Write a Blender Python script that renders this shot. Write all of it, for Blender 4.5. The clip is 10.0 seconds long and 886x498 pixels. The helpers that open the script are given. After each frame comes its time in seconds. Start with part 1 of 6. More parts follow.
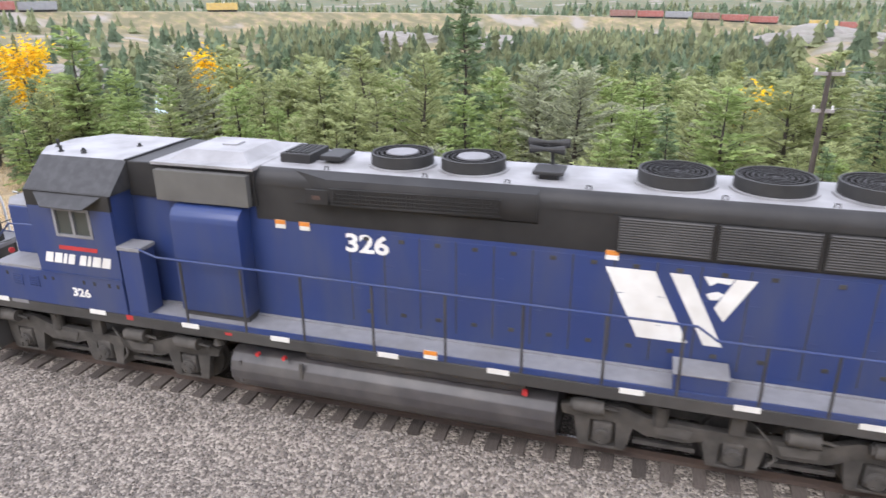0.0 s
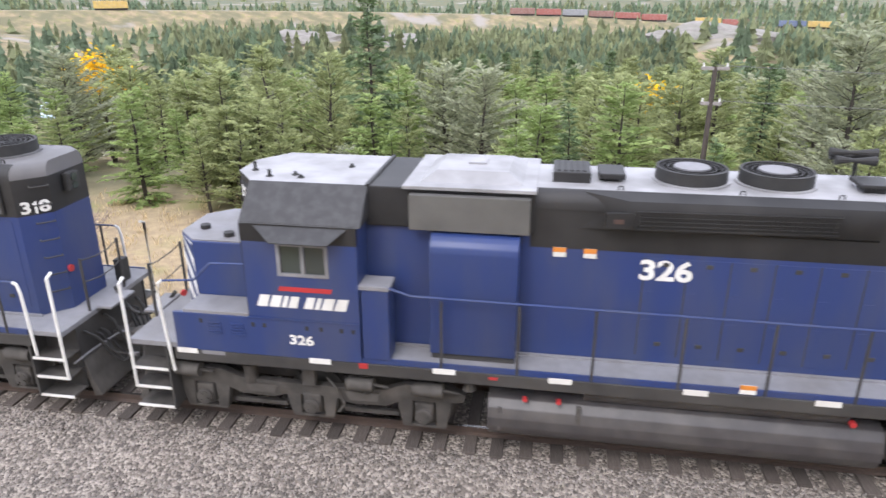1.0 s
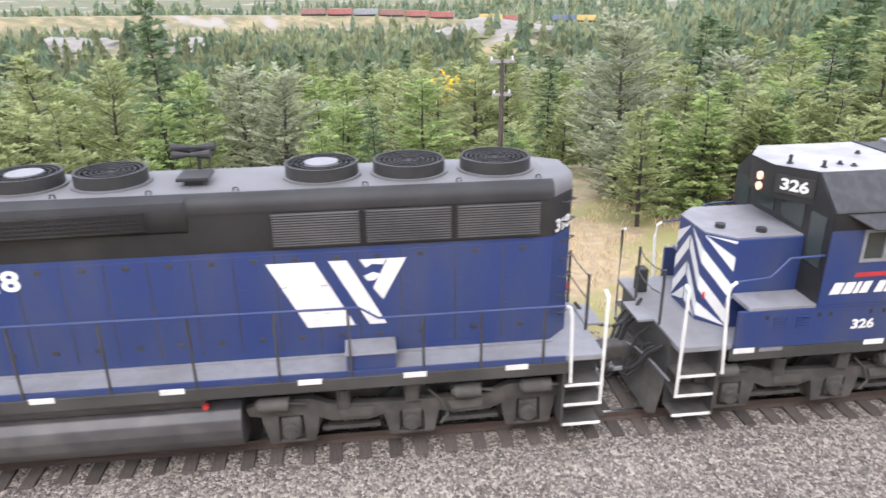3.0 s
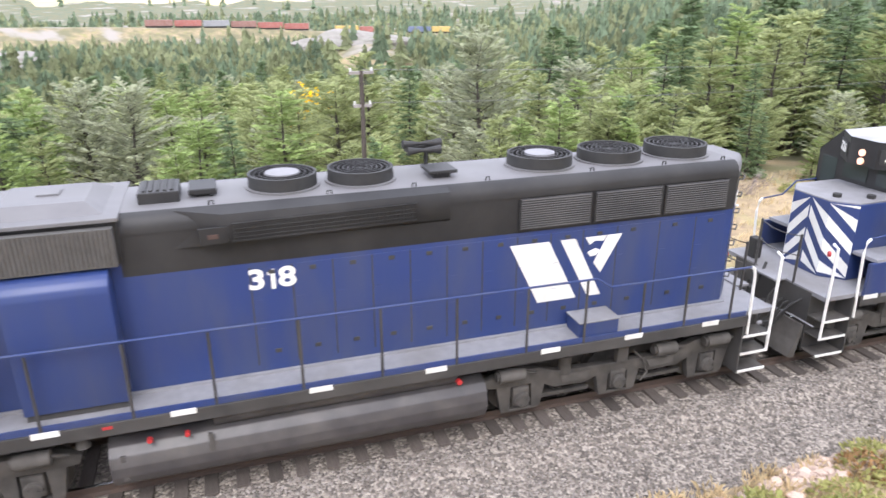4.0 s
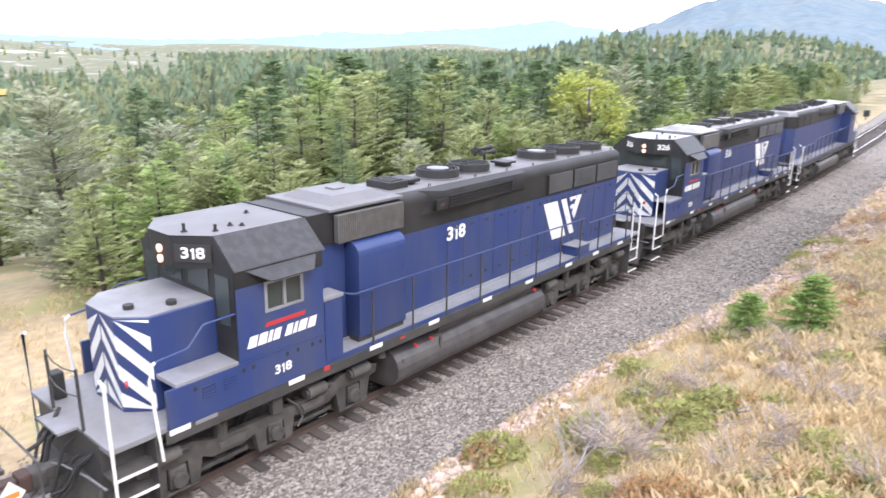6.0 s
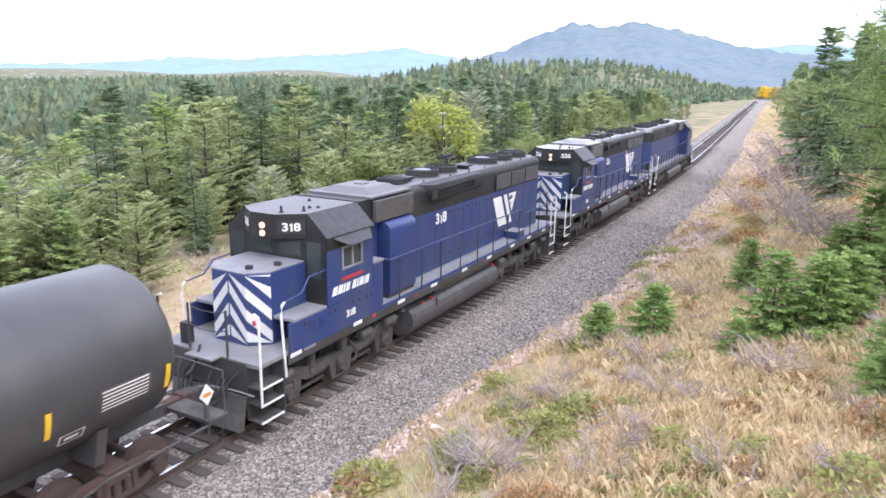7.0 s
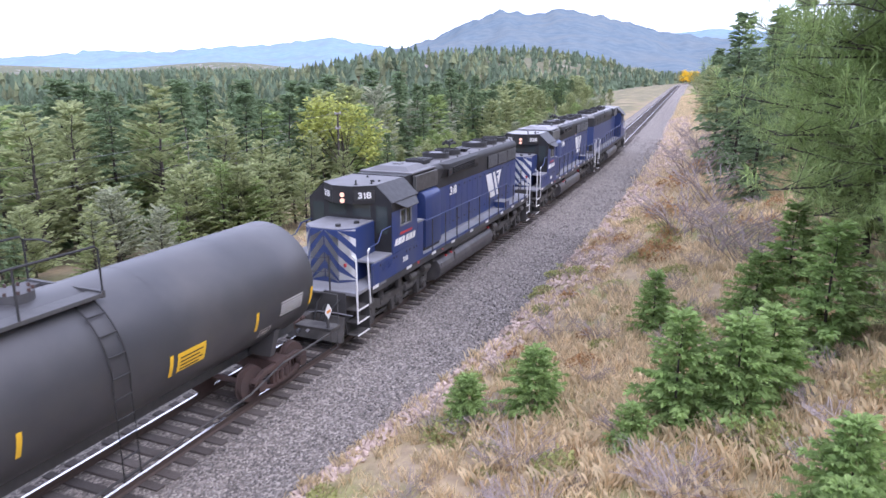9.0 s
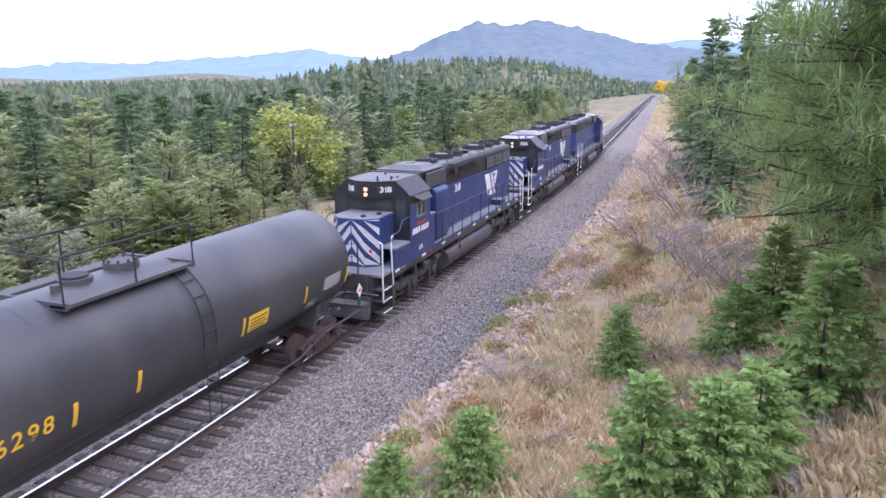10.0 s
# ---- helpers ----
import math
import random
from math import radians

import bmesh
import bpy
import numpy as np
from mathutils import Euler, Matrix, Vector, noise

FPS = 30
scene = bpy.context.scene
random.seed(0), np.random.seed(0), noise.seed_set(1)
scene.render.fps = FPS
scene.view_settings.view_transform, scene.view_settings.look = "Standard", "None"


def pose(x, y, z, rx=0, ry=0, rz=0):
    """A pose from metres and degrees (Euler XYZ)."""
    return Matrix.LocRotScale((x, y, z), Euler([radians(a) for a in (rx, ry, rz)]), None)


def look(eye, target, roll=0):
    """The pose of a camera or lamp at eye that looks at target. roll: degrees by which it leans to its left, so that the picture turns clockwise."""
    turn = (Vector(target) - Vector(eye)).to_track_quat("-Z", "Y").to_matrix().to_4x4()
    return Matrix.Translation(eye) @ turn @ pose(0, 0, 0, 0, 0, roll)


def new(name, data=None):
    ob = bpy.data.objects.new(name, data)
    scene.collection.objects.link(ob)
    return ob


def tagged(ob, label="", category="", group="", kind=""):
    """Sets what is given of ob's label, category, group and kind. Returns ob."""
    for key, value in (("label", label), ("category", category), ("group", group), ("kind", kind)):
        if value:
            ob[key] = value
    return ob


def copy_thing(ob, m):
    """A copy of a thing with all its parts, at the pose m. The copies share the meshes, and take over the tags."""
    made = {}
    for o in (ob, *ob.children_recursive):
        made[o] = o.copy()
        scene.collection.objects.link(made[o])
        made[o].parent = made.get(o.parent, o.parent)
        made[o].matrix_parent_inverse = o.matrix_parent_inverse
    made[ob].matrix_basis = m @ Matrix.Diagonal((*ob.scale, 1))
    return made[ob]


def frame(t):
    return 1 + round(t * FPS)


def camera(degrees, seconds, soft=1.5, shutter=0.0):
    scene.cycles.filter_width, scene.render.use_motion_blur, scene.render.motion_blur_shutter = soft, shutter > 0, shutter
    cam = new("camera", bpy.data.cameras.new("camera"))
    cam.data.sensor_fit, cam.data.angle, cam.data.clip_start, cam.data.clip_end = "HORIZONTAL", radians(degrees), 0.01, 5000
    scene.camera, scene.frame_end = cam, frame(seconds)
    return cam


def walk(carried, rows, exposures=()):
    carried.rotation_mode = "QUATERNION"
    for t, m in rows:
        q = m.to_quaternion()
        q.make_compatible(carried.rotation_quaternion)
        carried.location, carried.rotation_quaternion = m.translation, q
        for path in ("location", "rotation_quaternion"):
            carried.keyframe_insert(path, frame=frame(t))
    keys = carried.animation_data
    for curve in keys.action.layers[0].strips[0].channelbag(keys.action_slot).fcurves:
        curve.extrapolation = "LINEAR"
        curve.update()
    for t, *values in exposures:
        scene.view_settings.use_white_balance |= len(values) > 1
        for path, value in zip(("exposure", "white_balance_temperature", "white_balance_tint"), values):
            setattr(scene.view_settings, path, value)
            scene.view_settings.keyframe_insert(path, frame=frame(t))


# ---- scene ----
import collections

cam = camera(64.9, 10.0, soft=1.5, shutter=0.3)


def aim(yaw, pitch, roll, x, y, z):
    """Pose of a camera at x, y, z that looks yaw degrees to the right of +y and pitch degrees up."""
    a, b = radians(yaw), radians(pitch)
    way = Vector((math.sin(a) * math.cos(b), math.cos(a) * math.cos(b), math.sin(b)))
    return look((x, y, z), Vector((x, y, z)) + way, roll)


CAMERA_ROWS = [
    (0.0, -17.0, -21.19, -0.42, 0.06, -11.43, 7.69),
    (0.5, -12.63, -21.32, -0.03, 0.06, -11.43, 7.69),
    (1.0, -9.32, -21.35, -0.12, 0.06, -11.43, 7.69),
    (1.5, -5.56, -21.44, -0.24, 0.06, -11.43, 7.69),
    (2.0, -1.64, -21.63, -0.11, 0.06, -11.43, 7.69),
    (2.5, 2.6, -21.67, -0.32, 0.06, -11.43, 7.69),
    (3.0, 6.71, -21.46, -0.57, 0.06, -11.43, 7.69),
    (4.5, 25.11, -20.02, 0.34, 0.06, -11.43, 7.69),
    (5.0, 32.81, -19.4, 0.56, 0.06, -11.42, 7.69),
    (5.5, 41.61, -18.28, 0.67, 0.06, -11.42, 7.69),
    (6.0, 50.34, -15.82, 0.95, 0.06, -11.42, 7.69),
    (7.5, 66.04, -12.98, 0.69, 0.06, -11.42, 7.69),
    (8.0, 68.67, -12.33, 0.1, 0.06, -11.43, 7.69),
    (8.3, 67.80, -13.08, 0.1, 1.65, -11.46, 7.84),
    (8.6, 66.84, -14.12, 0.1, 3.94, -11.53, 8.09),
    (9.0, 67.23, -14.40, 0.04, 5.79, -11.54, 8.15),
    (9.5, 68.35, -13.88, 0.0, 7.29, -11.52, 8.10),
    (10.0, 68.92, -13.57, -0.12, 8.95, -11.55, 8.06),
]
walk(cam, [(r[0], aim(*r[1:])) for r in CAMERA_ROWS], exposures=[(0.0, 0.42, 6350, 15), (3.0, 0.66, 6350, 15), (6.0, 0.92, 6250, 16), (7.5, 0.52, 5900, 19), (8.5, 0.38, 5750, 23), (10.0, 0.36, 5600, 27)])

# ---- light: a bright overcast sky and a weak, very soft sun ----
world = bpy.data.worlds.new("overcast_sky")
scene.world = world
world.use_nodes = True
wn, wl = world.node_tree.nodes, world.node_tree.links
wn.clear()
w_out = wn.new("ShaderNodeOutputWorld")
w_bg = wn.new("ShaderNodeBackground")
w_sky = wn.new("ShaderNodeTexSky")
w_sky.sky_type, w_sky.sun_disc = "NISHITA", False
w_sky.sun_elevation, w_sky.sun_rotation = radians(42), radians(150)
w_sky.dust_density = 4.0
w_mix = wn.new("ShaderNodeMix")
w_mix.data_type = "RGBA"
w_mix.inputs[0].default_value = 0.9
w_mix.inputs[7].default_value = (8.5, 9.0, 10.1, 1)
wl.new(w_sky.outputs[0], w_mix.inputs[6])
wl.new(w_mix.outputs[2], w_bg.inputs[0])
w_bg.inputs[1].default_value = 0.19
wl.new(w_bg.outputs[0], w_out.inputs[0])
sun = new("sun", bpy.data.lights.new("sun", "SUN"))
sun.data.energy, sun.data.angle, sun.data.color = 1.5, radians(25), (1.0, 0.96, 0.9)
sun.matrix_world = look((-15, -40, 50), (0, 0, 0))


# ---- materials ----
def material(name, base, second=None, rough=0.6, metal=0.0, scale=4.0, mix=0.5, bump=0.0, bump_scale=40.0,
             dirt=None, dirt_scale=0.8, dirt_amount=0.35, stretch=(1, 1, 1), rand=0.0, spec=0.5):
    """A node material: two shades by fine noise, a coarse layer of dirt, and relief."""
    m = bpy.data.materials.new(name)
    m.use_nodes = True
    n, l = m.node_tree.nodes, m.node_tree.links
    p = n["Principled BSDF"]
    p.inputs["Roughness"].default_value, p.inputs["Metallic"].default_value = rough, metal
    p.inputs["Specular IOR Level"].default_value = spec
    tc = n.new("ShaderNodeTexCoord")
    mp = n.new("ShaderNodeMapping")
    mp.inputs["Scale"].default_value = stretch
    l.new(tc.outputs["Object"], mp.inputs[0])

    def noise_tex(sc, detail):
        t = n.new("ShaderNodeTexNoise")
        t.inputs["Scale"].default_value, t.inputs["Detail"].default_value = sc, detail
        l.new(mp.outputs[0], t.inputs["Vector"])
        return t

    def ramp(src, a, b):
        r = n.new("ShaderNodeMapRange")
        r.inputs[1].default_value, r.inputs[2].default_value = a, b
        l.new(src, r.inputs[0])
        return r.outputs[0]

    def blend(fac, a, b):
        x = n.new("ShaderNodeMix")
        x.data_type = "RGBA"
        if isinstance(fac, float):
            x.inputs[0].default_value = fac
        else:
            l.new(fac, x.inputs[0])
        for sock, v in ((x.inputs[6], a), (x.inputs[7], b)):
            if isinstance(v, tuple):
                sock.default_value = (*v, 1)
            else:
                l.new(v, sock)
        return x.outputs[2]

    second = second or tuple(c * 0.72 for c in base)
    col = blend(ramp(noise_tex(scale, 6).outputs[0], 0.5 - mix * 0.5, 0.5 + mix * 0.5), base, second)
    if dirt:
        mul = n.new("ShaderNodeMath")
        mul.operation = "MULTIPLY"
        mul.inputs[1].default_value = dirt_amount
        l.new(ramp(noise_tex(dirt_scale, 8).outputs[0], 0.42, 0.68), mul.inputs[0])
        col = blend(mul.outputs[0], col, dirt)
    if rand:
        info = n.new("ShaderNodeObjectInfo")
        geo = n.new("ShaderNodeNewGeometry")
        add = n.new("ShaderNodeMath")
        add.operation = "ADD"
        l.new(info.outputs["Random"], add.inputs[0])
        l.new(geo.outputs["Random Per Island"], add.inputs[1])
        fr = n.new("ShaderNodeMath")
        fr.operation = "FRACT"
        l.new(add.outputs[0], fr.inputs[0])
        mr = n.new("ShaderNodeMapRange")
        mr.inputs[3].default_value, mr.inputs[4].default_value = 1 - rand, 1 + rand
        l.new(fr.outputs[0], mr.inputs[0])
        hs = n.new("ShaderNodeHueSaturation")
        l.new(mr.outputs[0], hs.inputs["Value"])
        l.new(col, hs.inputs["Color"])
        col = hs.outputs[0]
    l.new(col, p.inputs["Base Color"])
    if bump:
        b = n.new("ShaderNodeBump")
        b.inputs["Strength"].default_value, b.inputs["Distance"].default_value = bump, 0.02
        l.new(noise_tex(bump_scale, 4).outputs[0], b.inputs["Height"])
        l.new(b.outputs[0], p.inputs["Normal"])
    return m


BLUE = material("blue_paint", (0.018, 0.037, 0.140), (0.024, 0.043, 0.132), rough=0.42, scale=2.0, dirt=(0.058, 0.068, 0.11),
                dirt_scale=1.1, dirt_amount=0.55, stretch=(1.4, 1, 0.35), bump=0.04, bump_scale=7)
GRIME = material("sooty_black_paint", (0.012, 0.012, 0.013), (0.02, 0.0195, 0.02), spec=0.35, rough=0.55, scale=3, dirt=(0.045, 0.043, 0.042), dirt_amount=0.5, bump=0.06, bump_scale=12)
# reflected sky is put into the roof-top grey; cab slopes are coloured darker
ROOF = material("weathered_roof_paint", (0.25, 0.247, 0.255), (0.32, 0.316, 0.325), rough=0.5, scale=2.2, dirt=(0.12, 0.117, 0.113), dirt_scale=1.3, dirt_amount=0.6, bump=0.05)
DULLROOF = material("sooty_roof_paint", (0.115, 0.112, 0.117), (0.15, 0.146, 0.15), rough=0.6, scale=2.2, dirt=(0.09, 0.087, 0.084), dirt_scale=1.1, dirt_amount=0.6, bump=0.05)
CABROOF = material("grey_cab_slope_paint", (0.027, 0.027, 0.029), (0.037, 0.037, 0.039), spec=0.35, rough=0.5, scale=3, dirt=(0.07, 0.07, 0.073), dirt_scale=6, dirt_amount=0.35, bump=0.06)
DECK = material("grey_walkway_paint", (0.23, 0.23, 0.245), (0.19, 0.19, 0.205), rough=0.7, scale=6, dirt=(0.12, 0.11, 0.10), dirt_amount=0.5, bump=0.15, bump_scale=90)
WHITE = material("white_paint", (0.74, 0.74, 0.72), (0.62, 0.61, 0.58), rough=0.5, scale=3, dirt=(0.35, 0.33, 0.30), dirt_amount=0.35)
REDP = material("red_paint", (0.45, 0.03, 0.035), (0.36, 0.03, 0.03), rough=0.5)
ORANGE = material("orange_decal", (0.62, 0.22, 0.03), (0.55, 0.2, 0.04), rough=0.5)
YELLOW = material("yellow_reflective_tape", (0.78, 0.48, 0.02), (0.7, 0.42, 0.02), rough=0.4)
BLACK = material("black_rubber", (0.018, 0.018, 0.018), (0.028, 0.027, 0.026), rough=0.7, scale=8)
TRUCK = material("dusty_truck_steel", (0.030, 0.028, 0.026), (0.056, 0.052, 0.048), rough=0.75, scale=5, dirt=(0.13, 0.118, 0.106), dirt_scale=2.2, dirt_amount=0.5, bump=0.25, bump_scale=30)
DUSTY = material("pale_dusty_steel", (0.068, 0.063, 0.058), (0.10, 0.093, 0.086), rough=0.85, scale=6, dirt=(0.05, 0.046, 0.042), dirt_scale=2.5, dirt_amount=0.6, bump=0.25, bump_scale=30)
FILTER = material("grey_filter_panel_paint", (0.085, 0.083, 0.078), (0.115, 0.112, 0.105), rough=0.6, scale=2, dirt=(0.05, 0.048, 0.045), dirt_amount=0.6)
SILL = material("sill_black_paint", (0.030, 0.029, 0.029), (0.042, 0.04, 0.039), rough=0.65, dirt=(0.09, 0.085, 0.08), dirt_amount=0.5)
TANKMAT = material("fuel_tank_paint", (0.042, 0.039, 0.042), (0.062, 0.058, 0.06), rough=0.45, scale=3, dirt=(0.12, 0.112, 0.105), dirt_scale=1.6, dirt_amount=0.5, bump=0.08)
STEEL = material("bright_worn_steel", (0.78, 0.77, 0.76), (0.66, 0.65, 0.64), rough=0.22, metal=1.0, scale=20)
RUST = material("rusty_steel", (0.085, 0.047, 0.037), (0.055, 0.036, 0.031), rough=0.85, scale=9, dirt=(0.05, 0.045, 0.042), bump=0.3)
RAILRUST = material("brown_rail_web", (0.075, 0.05, 0.038), (0.055, 0.04, 0.034), rough=0.85, scale=12, bump=0.2)
CARSKIN = material("black_tank_car_paint", (0.040, 0.040, 0.043), (0.052, 0.052, 0.054), rough=0.42, scale=1.2, dirt=(0.095, 0.088, 0.082), dirt_scale=0.5, dirt_amount=0.55, bump=0.03, bump_scale=3)
CARGREY = material("dark_car_fittings", (0.05, 0.05, 0.05), (0.075, 0.072, 0.07), rough=0.6, scale=6)
TIE = material("weathered_tie_wood", (0.066, 0.053, 0.046), (0.10, 0.085, 0.074), rough=0.9, scale=5, stretch=(6, 1, 3), bump=0.5, bump_scale=25, rand=0.3)


def glass_mat(name, col):
    m = bpy.data.materials.new(name)
    m.use_nodes = True
    p = m.node_tree.nodes["Principled BSDF"]
    p.inputs["Base Color"].default_value = (*col, 1)
    p.inputs["Roughness"].default_value = 0.05
    p.inputs["Transmission Weight"].default_value = 0.12
    return m


GLASS = glass_mat("cab_glass", (0.05, 0.06, 0.058))


def lamp_mat(name, col, strength):
    m = bpy.data.materials.new(name)
    m.use_nodes = True
    p = m.node_tree.nodes["Principled BSDF"]
    p.inputs["Base Color"].default_value = (*col, 1)
    p.inputs["Emission Color"].default_value = (*col, 1)
    p.inputs["Emission Strength"].default_value = strength
    return m


LAMP = lamp_mat("lit_headlight", (1.0, 0.55, 0.36), 0.45)


# ---- mesh helpers ----
def part(name, bm, mat, parent, label="", smooth=False):
    me = bpy.data.meshes.new(name)
    if mat is GLASS:
        bmesh.ops.recalc_face_normals(bm, faces=bm.faces[:])
    bm.normal_update()
    bm.to_mesh(me)
    bm.free()
    me.materials.append(mat)
    if smooth:
        me.shade_smooth()
        me.set_sharp_from_angle(angle=radians(38))
    ob = new(name, me)
    if parent is not None:
        ob.parent = parent
    if label:
        tagged(ob, label)
    return ob


def thing(name, label, category, group="", kind="", at=None):
    ob = new(name)
    if at is not None:
        ob.matrix_basis = at
    return tagged(ob, label, category, group, kind)


def box(bm, x0, x1, y0, y1, z0, z1, bev=0.0):
    vs = [bm.verts.new((x, y, z)) for x in (x0, x1) for y in (y0, y1) for z in (z0, z1)]
    fs = [bm.faces.new([vs[i] for i in f]) for f in
          ((0, 1, 3, 2), (4, 6, 7, 5), (0, 4, 5, 1), (2, 3, 7, 6), (0, 2, 6, 4), (1, 5, 7, 3))]
    if bev:
        es = {e for f in fs for e in f.edges}
        bmesh.ops.bevel(bm, geom=list(es), offset=bev, segments=2, affect="EDGES", profile=0.6)
    return bm


def prism(bm, pts, a, b, axis="x", bev=0.0):
    """An outline extruded along an axis: (y, z) along x, (x, z) along y, (x, y) along z."""
    def at(p, s):
        return {"x": (s, p[0], p[1]), "y": (p[0], s, p[1]), "z": (p[0], p[1], s)}[axis]
    lo = [bm.verts.new(at(p, a)) for p in pts]
    hi = [bm.verts.new(at(p, b)) for p in pts]
    k = len(pts)
    fs = [bm.faces.new(lo), bm.faces.new(hi)]
    fs += [bm.faces.new((lo[i], lo[(i + 1) % k], hi[(i + 1) % k], hi[i])) for i in range(k)]
    bmesh.ops.recalc_face_normals(bm, faces=fs)
    if bev:
        es = {e for f in fs for e in f.edges}
        bmesh.ops.bevel(bm, geom=list(es), offset=bev, segments=2, affect="EDGES", profile=0.6)
    return bm


def cyl(bm, p, q, r, n=16, r2=None):
    """A cylinder or cone from p to q."""
    p, q = Vector(p), Vector(q)
    d = q - p
    m = Matrix.Translation((p + q) / 2) @ d.to_track_quat("Z", "Y").to_matrix().to_4x4()
    bmesh.ops.create_cone(bm, cap_ends=True, segments=n, radius1=r, radius2=r if r2 is None else r2, depth=d.length, matrix=m)
    return bm


def tube(bm, pts, r, n=8):
    """A bent pipe through pts."""
    pts = [Vector(p) for p in pts]
    rings = []
    for i, p in enumerate(pts):
        a = pts[max(i - 1, 0)]
        b = pts[min(i + 1, len(pts) - 1)]
        q = (b - a).to_track_quat("Z", "Y")
        rings.append([bm.verts.new(p + q @ Vector((r * math.cos(6.28319 * k / n), r * math.sin(6.28319 * k / n), 0))) for k in range(n)])
    for a, b in zip(rings, rings[1:]):
        for k in range(n):
            bm.faces.new((a[k], a[(k + 1) % n], b[(k + 1) % n], b[k]))
    bm.faces.new(rings[0][::-1])
    bm.faces.new(rings[-1])
    return bm


def ring(bm, c, ro, ri, z0, z1, n=28):
    """An upright open ring round the z axis at c."""
    loops = []
    for r, z in ((ro, z0), (ro, z1), (ri, z1), (ri, z0)):
        loops.append([bm.verts.new((c[0] + r * math.cos(6.28319 * k / n), c[1] + r * math.sin(6.28319 * k / n), z)) for k in range(n)])
    for i in range(4):
        a, b = loops[i], loops[(i + 1) % 4]
        for k in range(n):
            bm.faces.new((a[k], a[(k + 1) % n], b[(k + 1) % n], b[k]))
    bmesh.ops.recalc_face_normals(bm, faces=bm.faces[:])
    return bm


def B():
    return bmesh.new()


def lettering(name, text, size, mat, parent, m, label="", shear=0.0, squeeze=1.0, bold=0.012, spacing=0.9):
    """Raised writing as a mesh, placed by the pose m in the parent's space."""
    cu = bpy.data.curves.new(name, "FONT")
    cu.body, cu.size, cu.extrude, cu.shear, cu.offset = text, size, 0.003, shear, bold * size
    cu.space_character = spacing
    cu.align_x = "CENTER"
    cu.align_y = "CENTER"
    tmp = bpy.data.objects.new(name, cu)
    scene.collection.objects.link(tmp)
    me = bpy.data.meshes.new_from_object(tmp)
    bpy.data.objects.remove(tmp)
    bpy.data.curves.remove(cu)
    me.transform(m @ Matrix.Diagonal((squeeze, 1, 1, 1)))
    me.materials.clear()
    me.materials.append(mat)
    ob = new(name, me)
    ob.parent = parent
    if label:
        tagged(ob, label)
    return ob


def digits(name, text, size, mat, parent, m, label=""):
    """Road numbers: bold digits set close together."""
    wide = [0.43 if ch == "1" else 0.60 for ch in text]
    at = -sum(wide) / 2
    for ch, w in zip(text, wide):
        here = m @ Matrix.Translation(((at + w / 2) * size, 0, 0))
        at += w
        if ch == "1":
            h = size * 0.37
            bm = prism(B(), [(0.0, -h), (0.15 * size, -h), (0.15 * size, h), (0.05 * size, h), (0.0, 0.80 * h), (-0.11 * size, 0.70 * h), (-0.11 * size, 0.42 * h), (0.0, 0.44 * h)], -0.003, 0.003, "z")
            bm.transform(here @ Matrix.Translation((-0.04 * size, 0, 0)))
            part(name, bm, mat, parent, label)
            continue
        lettering(name, ch, size, mat, parent, here, label, squeeze=1.22, bold=0.030)


NEAR_SIDE = pose(0, 0, 0, 90, 0, 0)


# ---- the ground ----
def smooth01(a, b, x):
    t = min(max((x - a) / (b - a), 0.0), 1.0)  # also falls, where a > b
    return t * t * (3 - 2 * t)


def track_y(x):
    """The middle of the track: straight past the camera, then bending gently away."""
    m, a, b, c, d = 0.062, 35.0, 100.0, 420.0, 560.0
    if x < a:
        return 0.0
    if x < b:
        return m * (x - a) ** 2 / (2 * (b - a))
    y = m * (b - a) / 2 + m * (min(x, c) - b)
    if x > c:
        u = min(x, d) - c
        y += m * u - 0.22 * u * u / (2 * (d - c)) + (m - 0.22) * max(x - d, 0)
    return y


def shoulder(x):
    """How much wider the near ballast shoulder is than past the camera."""
    return 1.3 * smooth01(13, 28, x) + 1.0 * smooth01(-3, -8, x)


